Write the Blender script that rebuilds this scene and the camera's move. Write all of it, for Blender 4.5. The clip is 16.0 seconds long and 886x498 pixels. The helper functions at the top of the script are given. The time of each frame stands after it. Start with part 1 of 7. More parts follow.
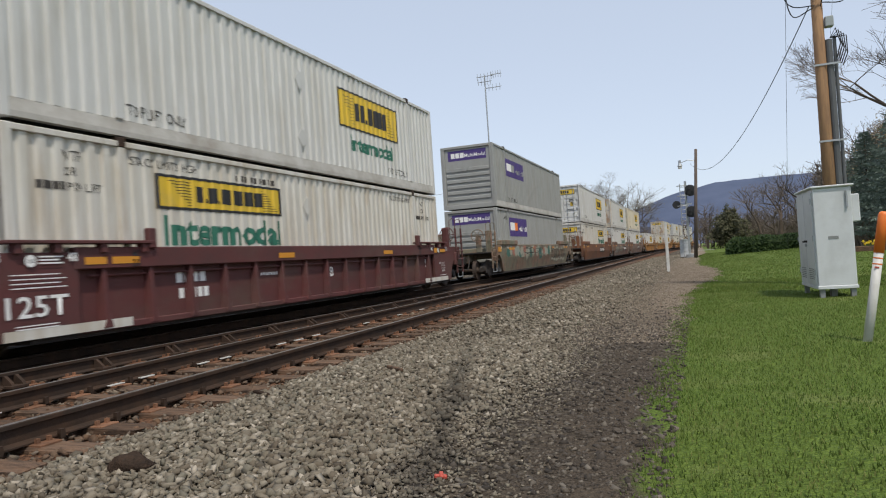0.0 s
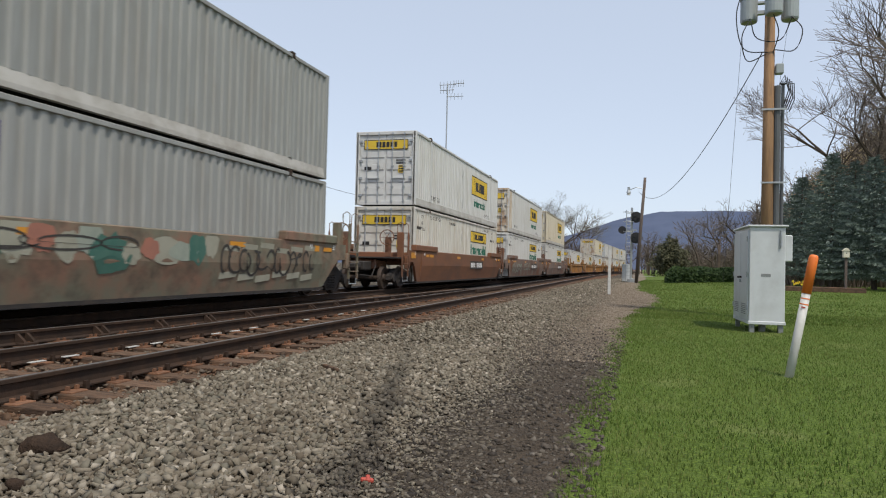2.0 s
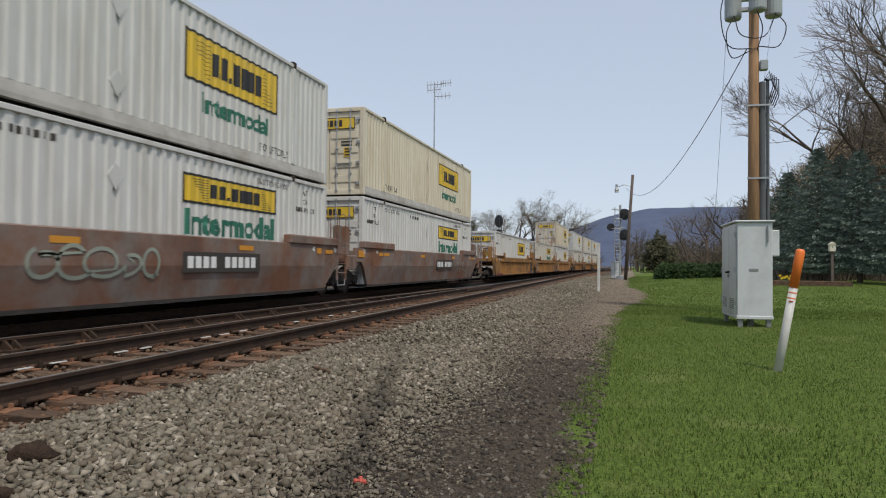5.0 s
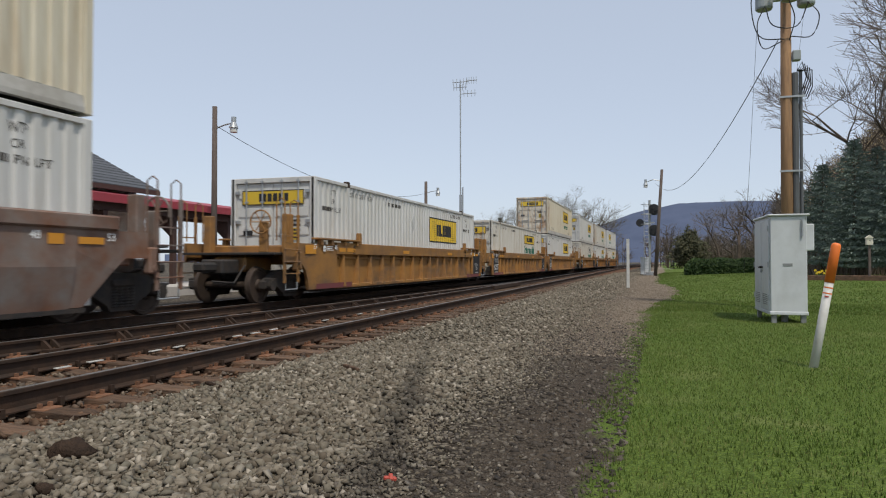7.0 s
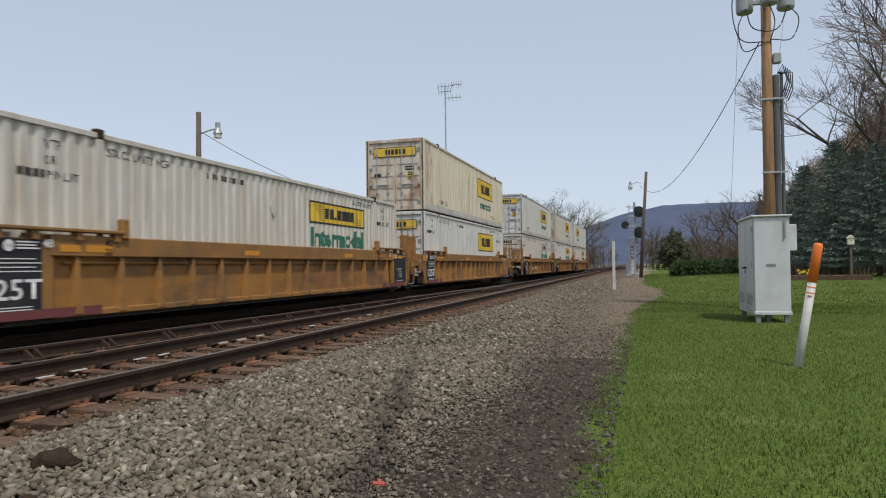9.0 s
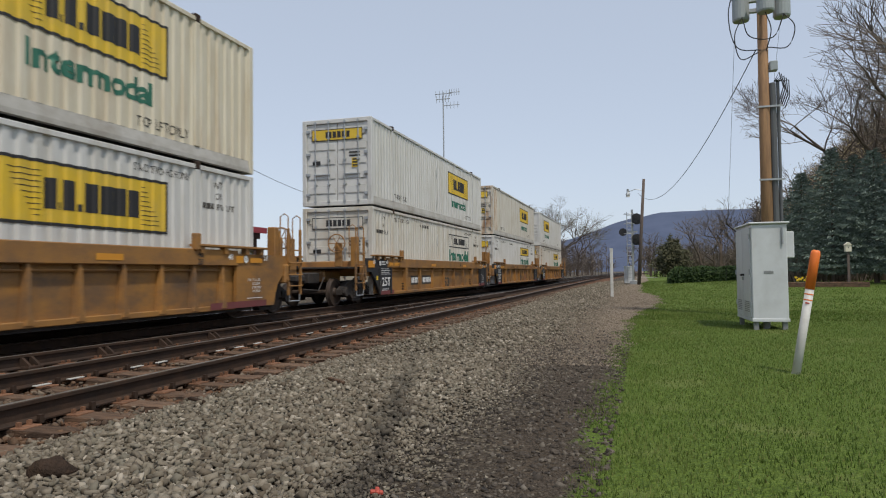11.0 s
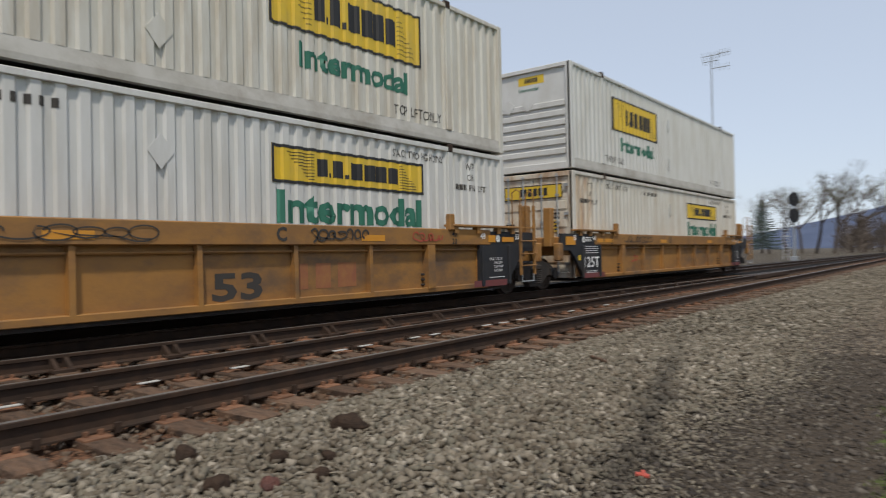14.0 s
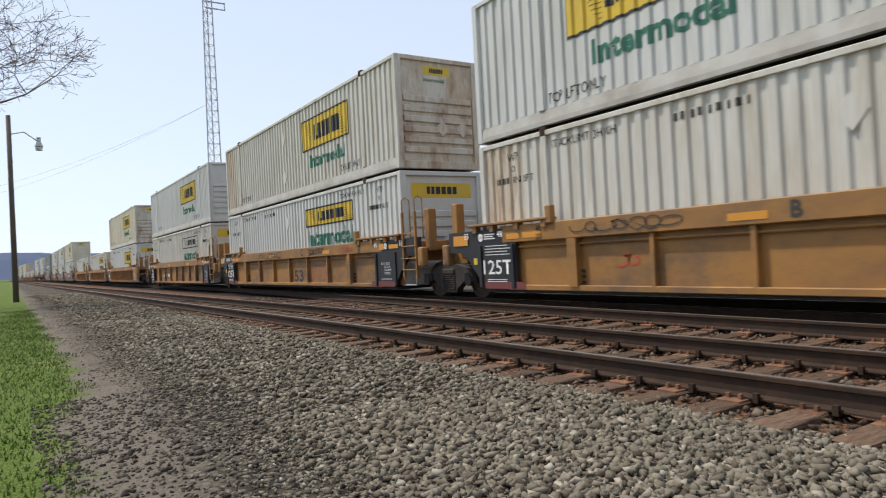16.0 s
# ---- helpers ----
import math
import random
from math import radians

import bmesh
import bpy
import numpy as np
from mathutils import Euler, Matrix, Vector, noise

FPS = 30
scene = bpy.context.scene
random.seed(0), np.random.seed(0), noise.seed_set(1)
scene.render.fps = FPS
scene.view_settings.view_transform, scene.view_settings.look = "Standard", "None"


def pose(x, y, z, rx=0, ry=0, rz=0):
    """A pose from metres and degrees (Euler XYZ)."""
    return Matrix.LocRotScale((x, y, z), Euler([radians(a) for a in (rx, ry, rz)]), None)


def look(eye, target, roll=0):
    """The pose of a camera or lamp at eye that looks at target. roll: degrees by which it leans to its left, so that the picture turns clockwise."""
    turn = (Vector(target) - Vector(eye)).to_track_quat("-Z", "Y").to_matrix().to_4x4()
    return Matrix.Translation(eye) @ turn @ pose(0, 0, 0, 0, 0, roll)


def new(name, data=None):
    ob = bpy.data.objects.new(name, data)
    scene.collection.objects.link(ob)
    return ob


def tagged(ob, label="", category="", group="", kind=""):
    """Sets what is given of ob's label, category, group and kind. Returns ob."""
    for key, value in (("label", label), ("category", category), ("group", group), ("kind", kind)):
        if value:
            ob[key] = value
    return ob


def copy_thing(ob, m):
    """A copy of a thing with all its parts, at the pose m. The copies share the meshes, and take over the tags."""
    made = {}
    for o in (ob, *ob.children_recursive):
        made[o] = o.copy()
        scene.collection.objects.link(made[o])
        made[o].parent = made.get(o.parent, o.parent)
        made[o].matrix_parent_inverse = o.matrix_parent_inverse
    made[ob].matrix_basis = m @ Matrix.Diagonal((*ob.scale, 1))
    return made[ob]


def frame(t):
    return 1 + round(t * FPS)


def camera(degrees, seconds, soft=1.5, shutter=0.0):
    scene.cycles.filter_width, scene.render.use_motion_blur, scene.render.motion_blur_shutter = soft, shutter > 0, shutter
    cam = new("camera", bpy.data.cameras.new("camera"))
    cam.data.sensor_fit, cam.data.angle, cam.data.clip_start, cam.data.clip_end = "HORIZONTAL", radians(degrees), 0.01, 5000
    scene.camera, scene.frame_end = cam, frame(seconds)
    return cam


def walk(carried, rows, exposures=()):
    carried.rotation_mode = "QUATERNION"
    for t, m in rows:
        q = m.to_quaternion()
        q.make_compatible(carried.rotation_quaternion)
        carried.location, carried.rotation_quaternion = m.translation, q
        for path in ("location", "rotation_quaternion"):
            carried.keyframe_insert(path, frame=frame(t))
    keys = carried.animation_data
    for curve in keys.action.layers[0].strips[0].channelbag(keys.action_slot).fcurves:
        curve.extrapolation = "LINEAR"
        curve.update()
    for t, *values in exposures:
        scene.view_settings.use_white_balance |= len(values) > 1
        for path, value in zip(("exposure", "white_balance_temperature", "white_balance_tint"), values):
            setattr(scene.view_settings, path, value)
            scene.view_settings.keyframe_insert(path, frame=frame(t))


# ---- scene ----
EXPOSURES = [(0, 0.28), (1.0, 0.22), (2.0, 0.3), (2.7, 0.12), (4.0, 0.1), (13.5, 0.08), (14.0, 0.14), (14.4, 0.52), (15.2, 0.68), (15.5, 0.72), (16.0, 0.53)]
cam = camera(66.3, 16.0, soft=1.1, shutter=0.15)
EYE = (0.0, 0.0, 1.15)
# seconds, step aside, step ahead, turn to the left from the track's line, tilt up, lean
PATH = [
    (0, 0.00, 0.00, 20.68, 0.93, -3.78),
    (0.5, 0.00, 0.00, 19.81, 0.75, -3.38),
    (1, 0.00, 0.00, 18.70, 0.76, -1.82),
    (1.5, 0.00, 0.00, 17.33, 0.90, -0.79),
    (2, 0.00, 0.00, 16.26, 1.30, 1.38),
    (2.5, 0.00, 0.00, 15.67, 2.31, 1.02),
    (3, 0.00, 0.00, 15.22, 2.43, 1.20),
    (3.5, 0.00, 0.00, 15.08, 2.25, 1.41),
    (4, 0.00, 0.00, 14.75, 1.70, 1.10),
    (6.5, 0.00, 0.00, 17.23, 1.19, -0.26),
    (7, 0.00, 0.00, 17.69, 1.09, -0.02),
    (7.5, 0.00, 0.00, 17.35, 1.29, -0.52),
    (8, 0.00, 0.00, 16.79, 1.33, -0.33),
    (8.5, 0.00, 0.00, 16.66, 1.33, -0.49),
    (9, 0.00, 0.00, 16.55, 1.42, -0.64),
    (11.5, 0.00, 0.00, 16.33, 2.37, -0.67),
    (12, 0.00, 0.00, 16.57, 2.71, -0.97),
    (12.5, 0.00, 0.00, 17.32, 2.62, -1.63),
    (13, 0.00, 0.00, 19.76, 2.28, -1.86),
    (13.5, 0.00, 0.00, 23.96, 0.93, -2.08),
    (13.9, 0.00, 0.00, 32.61, 0.59, -1.43),
    (14.0, 0.00, 0.00, 38.10, 0.53, -1.16),
    (14.2, 0.00, 0.00, 46.55, -0.31, -1.58),
    (14.5, -0.02, 0.00, 62.54, 1.51, -2.30),
    (14.7, -0.04, 0.00, 74.05, 2.67, -2.34),
    (15, -0.08, 0.00, 98.43, 3.60, -2.50),
    (15.3, -0.10, -0.13, 120.35, 2.55, -2.97),
    (15.5, -0.10, -0.22, 128.03, 1.84, -3.04),
    (15.8, -0.10, -0.18, 143.18, 1.26, -2.82),
    (16, -0.10, -0.16, 147.28, 0.65, -2.98),
]


def aim(aside, ahead, yaw, pitch, roll):
    y, p = radians(yaw), radians(pitch)
    way = Vector((-math.sin(y) * math.cos(p), math.cos(y) * math.cos(p), math.sin(p)))
    eye = Vector(EYE) + Vector((aside, ahead, 0))
    return look(eye, eye + way, roll)


walk(cam, [(t, aim(*a)) for t, *a in PATH], EXPOSURES)

# ---- sky and sun ----
SUN_AZ, SUN_EL = radians(138), radians(60)   # clockwise from the track's line, and up
world = bpy.data.worlds.new("sky")
scene.world = world
world.use_nodes = True
wn = world.node_tree
sky = wn.nodes.new("ShaderNodeTexSky")
sky.sky_type, sky.sun_disc = "NISHITA", False
sky.sun_elevation, sky.sun_rotation = SUN_EL, SUN_AZ
sky.air_density, sky.dust_density, sky.ozone_density, sky.altitude = 1.0, 0.8, 1.0, 300
soften = wn.nodes.new("ShaderNodeHueSaturation")
soften.inputs["Saturation"].default_value = 0.6
wn.links.new(sky.outputs[0], soften.inputs["Color"])
haze = wn.nodes.new("ShaderNodeMix")          # thin high cloud evens out the sky
haze.data_type = "RGBA"
haze.inputs[0].default_value = 0.66
haze.inputs[7].default_value = (3.75, 4.32, 5.3, 1)
wn.links.new(soften.outputs[0], haze.inputs[6])
wn.links.new(haze.outputs[2], wn.nodes["Background"].inputs["Color"])
wn.nodes["Background"].inputs["Strength"].default_value = 0.135
sun_data = bpy.data.lights.new("sun", "SUN")
sun_data.energy, sun_data.angle, sun_data.color = 2.5, radians(3), (1.0, 0.92, 0.80)
sun = new("sun", sun_data)
sun.matrix_basis = look((math.sin(SUN_AZ) * math.cos(SUN_EL) * 50, math.cos(SUN_AZ) * math.cos(SUN_EL) * 50, math.sin(SUN_EL) * 50), (0, 0, 0))


# ---- materials ----
def material(name, color, rough=0.7, metal=0.0, second=None, scale=3.0, amount=0.5, bump=0.0, bump_scale=60.0,
             grime=None, grime_scale=0.6, grime_amount=0.5, stretch=(1, 1, 1), vary=0.0, spec=0.5):
    """A painted or natural surface: base colour, blotches of a second colour, large stains, fine relief."""
    m = bpy.data.materials.new(name)
    m.use_nodes = True
    n, l = m.node_tree.nodes, m.node_tree.links
    b = n["Principled BSDF"]
    b.inputs["Roughness"].default_value, b.inputs["Metallic"].default_value = rough, metal
    b.inputs["Specular IOR Level"].default_value = spec
    co = n.new("ShaderNodeTexCoord")
    mp = n.new("ShaderNodeMapping")
    mp.inputs["Scale"].default_value = stretch
    l.new(co.outputs["Object"], mp.inputs["Vector"])

    def blotch(a_socket, a_value, other, sc, amt, lo, hi, detail=5.0):
        tx = n.new("ShaderNodeTexNoise")
        tx.inputs["Scale"].default_value, tx.inputs["Detail"].default_value = sc, detail
        tx.inputs["Roughness"].default_value = 0.65
        l.new(mp.outputs[0], tx.inputs["Vector"])
        rg = n.new("ShaderNodeMapRange")
        rg.inputs["From Min"].default_value, rg.inputs["From Max"].default_value = lo, hi
        rg.inputs["To Max"].default_value = amt
        l.new(tx.outputs["Fac"], rg.inputs["Value"])
        mx = n.new("ShaderNodeMix")
        mx.data_type = "RGBA"
        l.new(rg.outputs[0], mx.inputs[0])
        if a_socket:
            l.new(a_socket, mx.inputs[6])
        else:
            mx.inputs[6].default_value = (*a_value, 1)
        mx.inputs[7].default_value = (*other, 1)
        return mx.outputs[2]

    out = None
    if second:
        out = blotch(out, color, second, scale, amount, 0.4, 0.65)
    if grime:
        out = blotch(out, color, grime, grime_scale, grime_amount, 0.48, 0.72)
    if vary:
        info = n.new("ShaderNodeObjectInfo")
        hv = n.new("ShaderNodeHueSaturation")
        rg = n.new("ShaderNodeMapRange")
        rg.inputs["To Min"].default_value, rg.inputs["To Max"].default_value = 1 - vary, 1 + vary
        l.new(info.outputs["Random"], rg.inputs["Value"])
        l.new(rg.outputs[0], hv.inputs["Value"])
        if out:
            l.new(out, hv.inputs["Color"])
        else:
            hv.inputs["Color"].default_value = (*color, 1)
        out = hv.outputs[0]
    if out:
        l.new(out, b.inputs["Base Color"])
    else:
        b.inputs["Base Color"].default_value = (*color, 1)
    if bump:
        tx = n.new("ShaderNodeTexNoise")
        tx.inputs["Scale"].default_value, tx.inputs["Detail"].default_value = bump_scale, 4
        l.new(mp.outputs[0], tx.inputs["Vector"])
        bp = n.new("ShaderNodeBump")
        bp.inputs["Strength"].default_value, bp.inputs["Distance"].default_value = bump, 0.02
        l.new(tx.outputs["Fac"], bp.inputs["Height"])
        l.new(bp.outputs[0], b.inputs["Normal"])
    return m


def island_material(name, colors, rough=0.9, bump=0.3, patches=None, patch_scale=0.9, with_trail=False):
    """Each loose piece takes one of a few colours."""
    m = bpy.data.materials.new(name)
    m.use_nodes = True
    n, l = m.node_tree.nodes, m.node_tree.links
    b = n["Principled BSDF"]
    b.inputs["Roughness"].default_value = rough
    b.inputs["Specular IOR Level"].default_value = 0.25
    geo = n.new("ShaderNodeNewGeometry")
    ramp = n.new("ShaderNodeValToRGB")
    e = ramp.color_ramp.elements
    e[0].position, e[0].color = 0, (*colors[0], 1)
    e[1].position, e[1].color = 1, (*colors[-1], 1)
    for k, c in enumerate(colors[1:-1]):
        s = e.new((k + 1) / (len(colors) - 1))
        s.color = (*c, 1)
    l.new(geo.outputs["Random Per Island"], ramp.inputs[0])
    out = ramp.outputs[0]
    if patches:
        co = n.new("ShaderNodeTexCoord")
        tx = n.new("ShaderNodeTexNoise")
        tx.inputs["Scale"].default_value, tx.inputs["Detail"].default_value, tx.inputs["Roughness"].default_value = patch_scale, 6, 0.7
        l.new(co.outputs["Object"], tx.inputs["Vector"])
        rg = n.new("ShaderNodeMapRange")
        rg.inputs["From Min"].default_value, rg.inputs["From Max"].default_value, rg.inputs["To Max"].default_value = 0.45, 0.72, 0.55
        l.new(tx.outputs["Fac"], rg.inputs["Value"])
        mx = n.new("ShaderNodeMix")
        mx.data_type = "RGBA"
        l.new(rg.outputs[0], mx.inputs[0])
        l.new(out, mx.inputs[6])
        mx.inputs[7].default_value = (*patches, 1)
        out = mx.outputs[2]
    if with_trail:
        out = dark_trail(n, l, out)
    l.new(out, b.inputs["Base Color"])
    if bump:
        tx = n.new("ShaderNodeTexNoise")
        tx.inputs["Scale"].default_value = 120
        bp = n.new("ShaderNodeBump")
        bp.inputs["Strength"].default_value, bp.inputs["Distance"].default_value = bump, 0.01
        l.new(tx.outputs["Fac"], bp.inputs["Height"])
        l.new(bp.outputs[0], b.inputs["Normal"])
    return m


STREAK = (0.6, 2.2, 0.35)
RUST = (0.22, 0.085, 0.035)
white_paint = material("white_paint", (0.61, 0.61, 0.59), 0.55, second=(0.53, 0.525, 0.495), scale=1.6, amount=0.8, grime=(0.42, 0.39, 0.33), grime_scale=0.9, grime_amount=0.55, stretch=STREAK, bump=0.08, bump_scale=25)
aged_paint = material("aged_white_paint", (0.60, 0.585, 0.535), 0.62, second=(0.51, 0.48, 0.41), scale=1.4, amount=0.9, grime=(0.36, 0.27, 0.17), grime_scale=1.2, grime_amount=0.6, stretch=STREAK, bump=0.1, bump_scale=25)
beige_paint = material("cream_paint", (0.66, 0.61, 0.49), 0.62, second=(0.57, 0.51, 0.38), scale=1.3, amount=0.8, grime=(0.40, 0.27, 0.14), grime_scale=1.0, grime_amount=0.5, stretch=STREAK, bump=0.1, bump_scale=25)
grey_paint = material("grey_paint", (0.31, 0.315, 0.30), 0.6, second=(0.26, 0.265, 0.25), scale=1.6, amount=0.8, grime=(0.24, 0.22, 0.19), grime_scale=0.9, grime_amount=0.5, stretch=STREAK, bump=0.08, bump_scale=25)
rusty_paint = material("rust_streaked_paint", (0.60, 0.56, 0.48), 0.7, second=(0.46, 0.33, 0.20), scale=2.6, amount=0.8, grime=RUST, grime_scale=2.4, grime_amount=0.75, stretch=(1.0, 2.5, 0.35), bump=0.15, bump_scale=30)
yellow_car = material("yellow_car_paint", (0.34, 0.165, 0.04), 0.6, second=(0.22, 0.112, 0.04), scale=1.3, amount=0.9, grime=(0.10, 0.07, 0.05), grime_scale=1.1, grime_amount=0.85, stretch=(1, 0.7, 1.3), bump=0.1, bump_scale=20)
brown_car = material("brown_car_paint", (0.20, 0.085, 0.04), 0.65, second=(0.15, 0.07, 0.04), scale=1.0, amount=0.9, grime=(0.08, 0.055, 0.045), grime_scale=0.7, grime_amount=0.7, stretch=(1, 0.7, 1.3), bump=0.1, bump_scale=20)
patched_car = material("patched_brown_paint", (0.19, 0.085, 0.045), 0.7, second=(0.22, 0.215, 0.20), scale=0.7, amount=0.9, grime=(0.09, 0.06, 0.05), grime_scale=0.9, grime_amount=0.7, bump=0.1, bump_scale=20)
maroon_car = material("maroon_car_paint", (0.105, 0.030, 0.028), 0.65, second=(0.075, 0.03, 0.028), scale=1.2, amount=0.9, grime=(0.10, 0.065, 0.05), grime_scale=0.9, grime_amount=0.7, stretch=(1, 0.7, 1.3), bump=0.1, bump_scale=20)
green_car = material("grey_green_car_paint", (0.17, 0.165, 0.115), 0.7, second=(0.26, 0.13, 0.085), scale=1.1, amount=0.8, grime=(0.075, 0.06, 0.042), grime_scale=1.9, grime_amount=0.9, bump=0.1, bump_scale=20)
spray_teal = material("teal_spray_paint", (0.045, 0.13, 0.10), 0.7, second=(0.08, 0.16, 0.12), scale=4)
spray_salmon = material("salmon_spray_paint", (0.36, 0.15, 0.10), 0.7, second=(0.25, 0.12, 0.09), scale=4)
spray_cream = material("cream_spray_paint", (0.33, 0.32, 0.25), 0.7, second=(0.24, 0.24, 0.18), scale=3)
black_panel = material("blue_black_panel", (0.014, 0.017, 0.023), 0.6, second=(0.026, 0.025, 0.025), scale=3, amount=0.8, grime=(0.042, 0.034, 0.028), grime_scale=1.2, grime_amount=0.6)
dirty_rail = material("road_grimed_paint", (0.47, 0.455, 0.42), 0.7, second=(0.36, 0.34, 0.30), scale=2.2, amount=0.9, grime=(0.24, 0.20, 0.16), grime_scale=1.6, grime_amount=0.6, stretch=(1, 0.8, 1))
red_stripe = material("faded_red_stripe", (0.17, 0.045, 0.045), 0.7, second=(0.12, 0.05, 0.045), scale=4)
truck_iron = material("truck_iron", (0.024, 0.022, 0.021), 0.8, second=(0.055, 0.04, 0.03), scale=6, amount=0.7, bump=0.2)
wheel_steel = material("wheel_steel", (0.055, 0.04, 0.032), 0.7, 0.3, second=(0.09, 0.06, 0.04), scale=5)
steel_bright = material("worn_steel", (0.27, 0.26, 0.25), 0.45, 0.8, second=(0.16, 0.13, 0.11), scale=8)
rail_rust = material("rusty_rail_side", (0.036, 0.023, 0.016), 0.85, 0.0, second=(0.065, 0.036, 0.022), scale=5, amount=0.8, grime=(0.035, 0.027, 0.023), grime_scale=1.5, grime_amount=0.7, bump=0.2, spec=0.25)
plate_rust = material("rusty_tie_plate", (0.225, 0.113, 0.064), 0.9, 0.0, second=(0.14, 0.075, 0.047), scale=9, amount=0.8, bump=0.3, vary=0.25, spec=0.2)
tie_wood = material("weathered_tie_wood", (0.15, 0.095, 0.063), 0.92, second=(0.042, 0.031, 0.025), scale=5, amount=0.9, grime=(0.17, 0.092, 0.052), grime_scale=1.5, grime_amount=0.6, stretch=(1, 6, 3), bump=0.5, bump_scale=25, vary=0.3, spec=0.2)
sign_yellow = material("sign_yellow", (0.68, 0.46, 0.03), 0.55, second=(0.60, 0.42, 0.05), scale=2, amount=0.6, grime=(0.45, 0.33, 0.10), grime_scale=1.5, grime_amount=0.4)
sign_black = material("sign_black", (0.02, 0.02, 0.022), 0.6)
sign_green = material("sign_green", (0.02, 0.13, 0.085), 0.6, second=(0.035, 0.16, 0.11), scale=4)
sign_purple = material("sign_purple", (0.060, 0.035, 0.17), 0.55, second=(0.08, 0.05, 0.19), scale=3)
sign_white = material("sign_white", (0.78, 0.78, 0.76), 0.6)
sign_orange = material("sign_orange", (0.75, 0.20, 0.03), 0.55)
sign_amber = material("reflector_amber", (0.62, 0.27, 0.03), 0.45)
spray_red = material("red_spray_paint", (0.42, 0.07, 0.045), 0.7)
spray_dark = material("dark_spray_paint", (0.045, 0.04, 0.035), 0.7)
spray_pale = material("pale_spray_paint", (0.30, 0.33, 0.27), 0.7, second=(0.20, 0.24, 0.20), scale=4)
galvanised = material("galvanised_steel", (0.42, 0.44, 0.45), 0.5, 0.6, second=(0.33, 0.34, 0.35), scale=6)


# ---- mesh helpers ----
def part(name, bm, mat, parent=None, label="", smooth=False):
    me = bpy.data.meshes.new(name)
    bm.normal_update()
    bm.to_mesh(me)
    bm.free()
    me.materials.append(mat)
    if smooth:
        me.polygons.foreach_set("use_smooth", [True] * len(me.polygons))
    ob = new(name, me)
    ob.parent = parent
    if label:
        tagged(ob, label)
    return ob


def shared(name, me, parent, m=Matrix()):
    ob = new(name, me)
    ob.parent = parent
    ob.matrix_basis = m
    return ob


def thing(name, label, category, m=Matrix(), group="", kind=""):
    ob = new(name)
    ob.empty_display_size = 0.2
    ob.matrix_basis = m
    return tagged(ob, label, category, group, kind)


def box(bm, x0, x1, y0, y1, z0, z1, bevel=0.0):
    m = Matrix.LocRotScale(((x0 + x1) / 2, (y0 + y1) / 2, (z0 + z1) / 2), None, (abs(x1 - x0), abs(y1 - y0), abs(z1 - z0)))
    made = bmesh.ops.create_cube(bm, size=1.0, matrix=m)["verts"]
    if bevel:
        edges = list({e for v in made for e in v.link_edges})
        bmesh.ops.bevel(bm, geom=edges, offset=bevel, segments=1, affect="EDGES", profile=0.7)
    return bm


def boxes(*rows, bevel=0.0):
    bm = bmesh.new()
    for r in rows:
        box(bm, *r, bevel=bevel)
    return bm


def tube(bm, points, radius, sides=8, radius_end=None):
    """A round bar along a line of points."""
    pts = [Vector(p) for p in points]
    rings = []
    for k, p in enumerate(pts):
        way = (pts[min(k + 1, len(pts) - 1)] - pts[max(k - 1, 0)]).normalized()
        side = way.orthogonal().normalized() if abs(way.z) > 0.9 else way.cross(Vector((0, 0, 1))).normalized()
        up = side.cross(way)
        r = radius if radius_end is None else radius + (radius_end - radius) * k / (len(pts) - 1)
        rings.append([bm.verts.new(p + r * (math.cos(a) * side + math.sin(a) * up)) for a in np.linspace(0, 2 * math.pi, sides, endpoint=False)])
    for a, b in zip(rings, rings[1:]):
        for k in range(sides):
            bm.faces.new((a[k], a[(k + 1) % sides], b[(k + 1) % sides], b[k]))
    bm.faces.new(rings[0][::-1])
    bm.faces.new(rings[-1])
    return bm


def prism(bm, outline, axis, lo, hi):
    """An outline of 2D points pushed along an axis ('x' or 'y')."""
    put = (lambda u, v, w: (w, u, v)) if axis == "x" else (lambda u, v, w: (u, w, v))
    a = [bm.verts.new(put(u, v, lo)) for u, v in outline]
    b = [bm.verts.new(put(u, v, hi)) for u, v in outline]
    k = len(outline)
    for i in range(k):
        bm.faces.new((a[i], a[(i + 1) % k], b[(i + 1) % k], b[i]))
    bm.faces.new(a[::-1])
    bm.faces.new(b)
    bmesh.ops.recalc_face_normals(bm, faces=bm.faces)
    return bm


LETTERS = {}


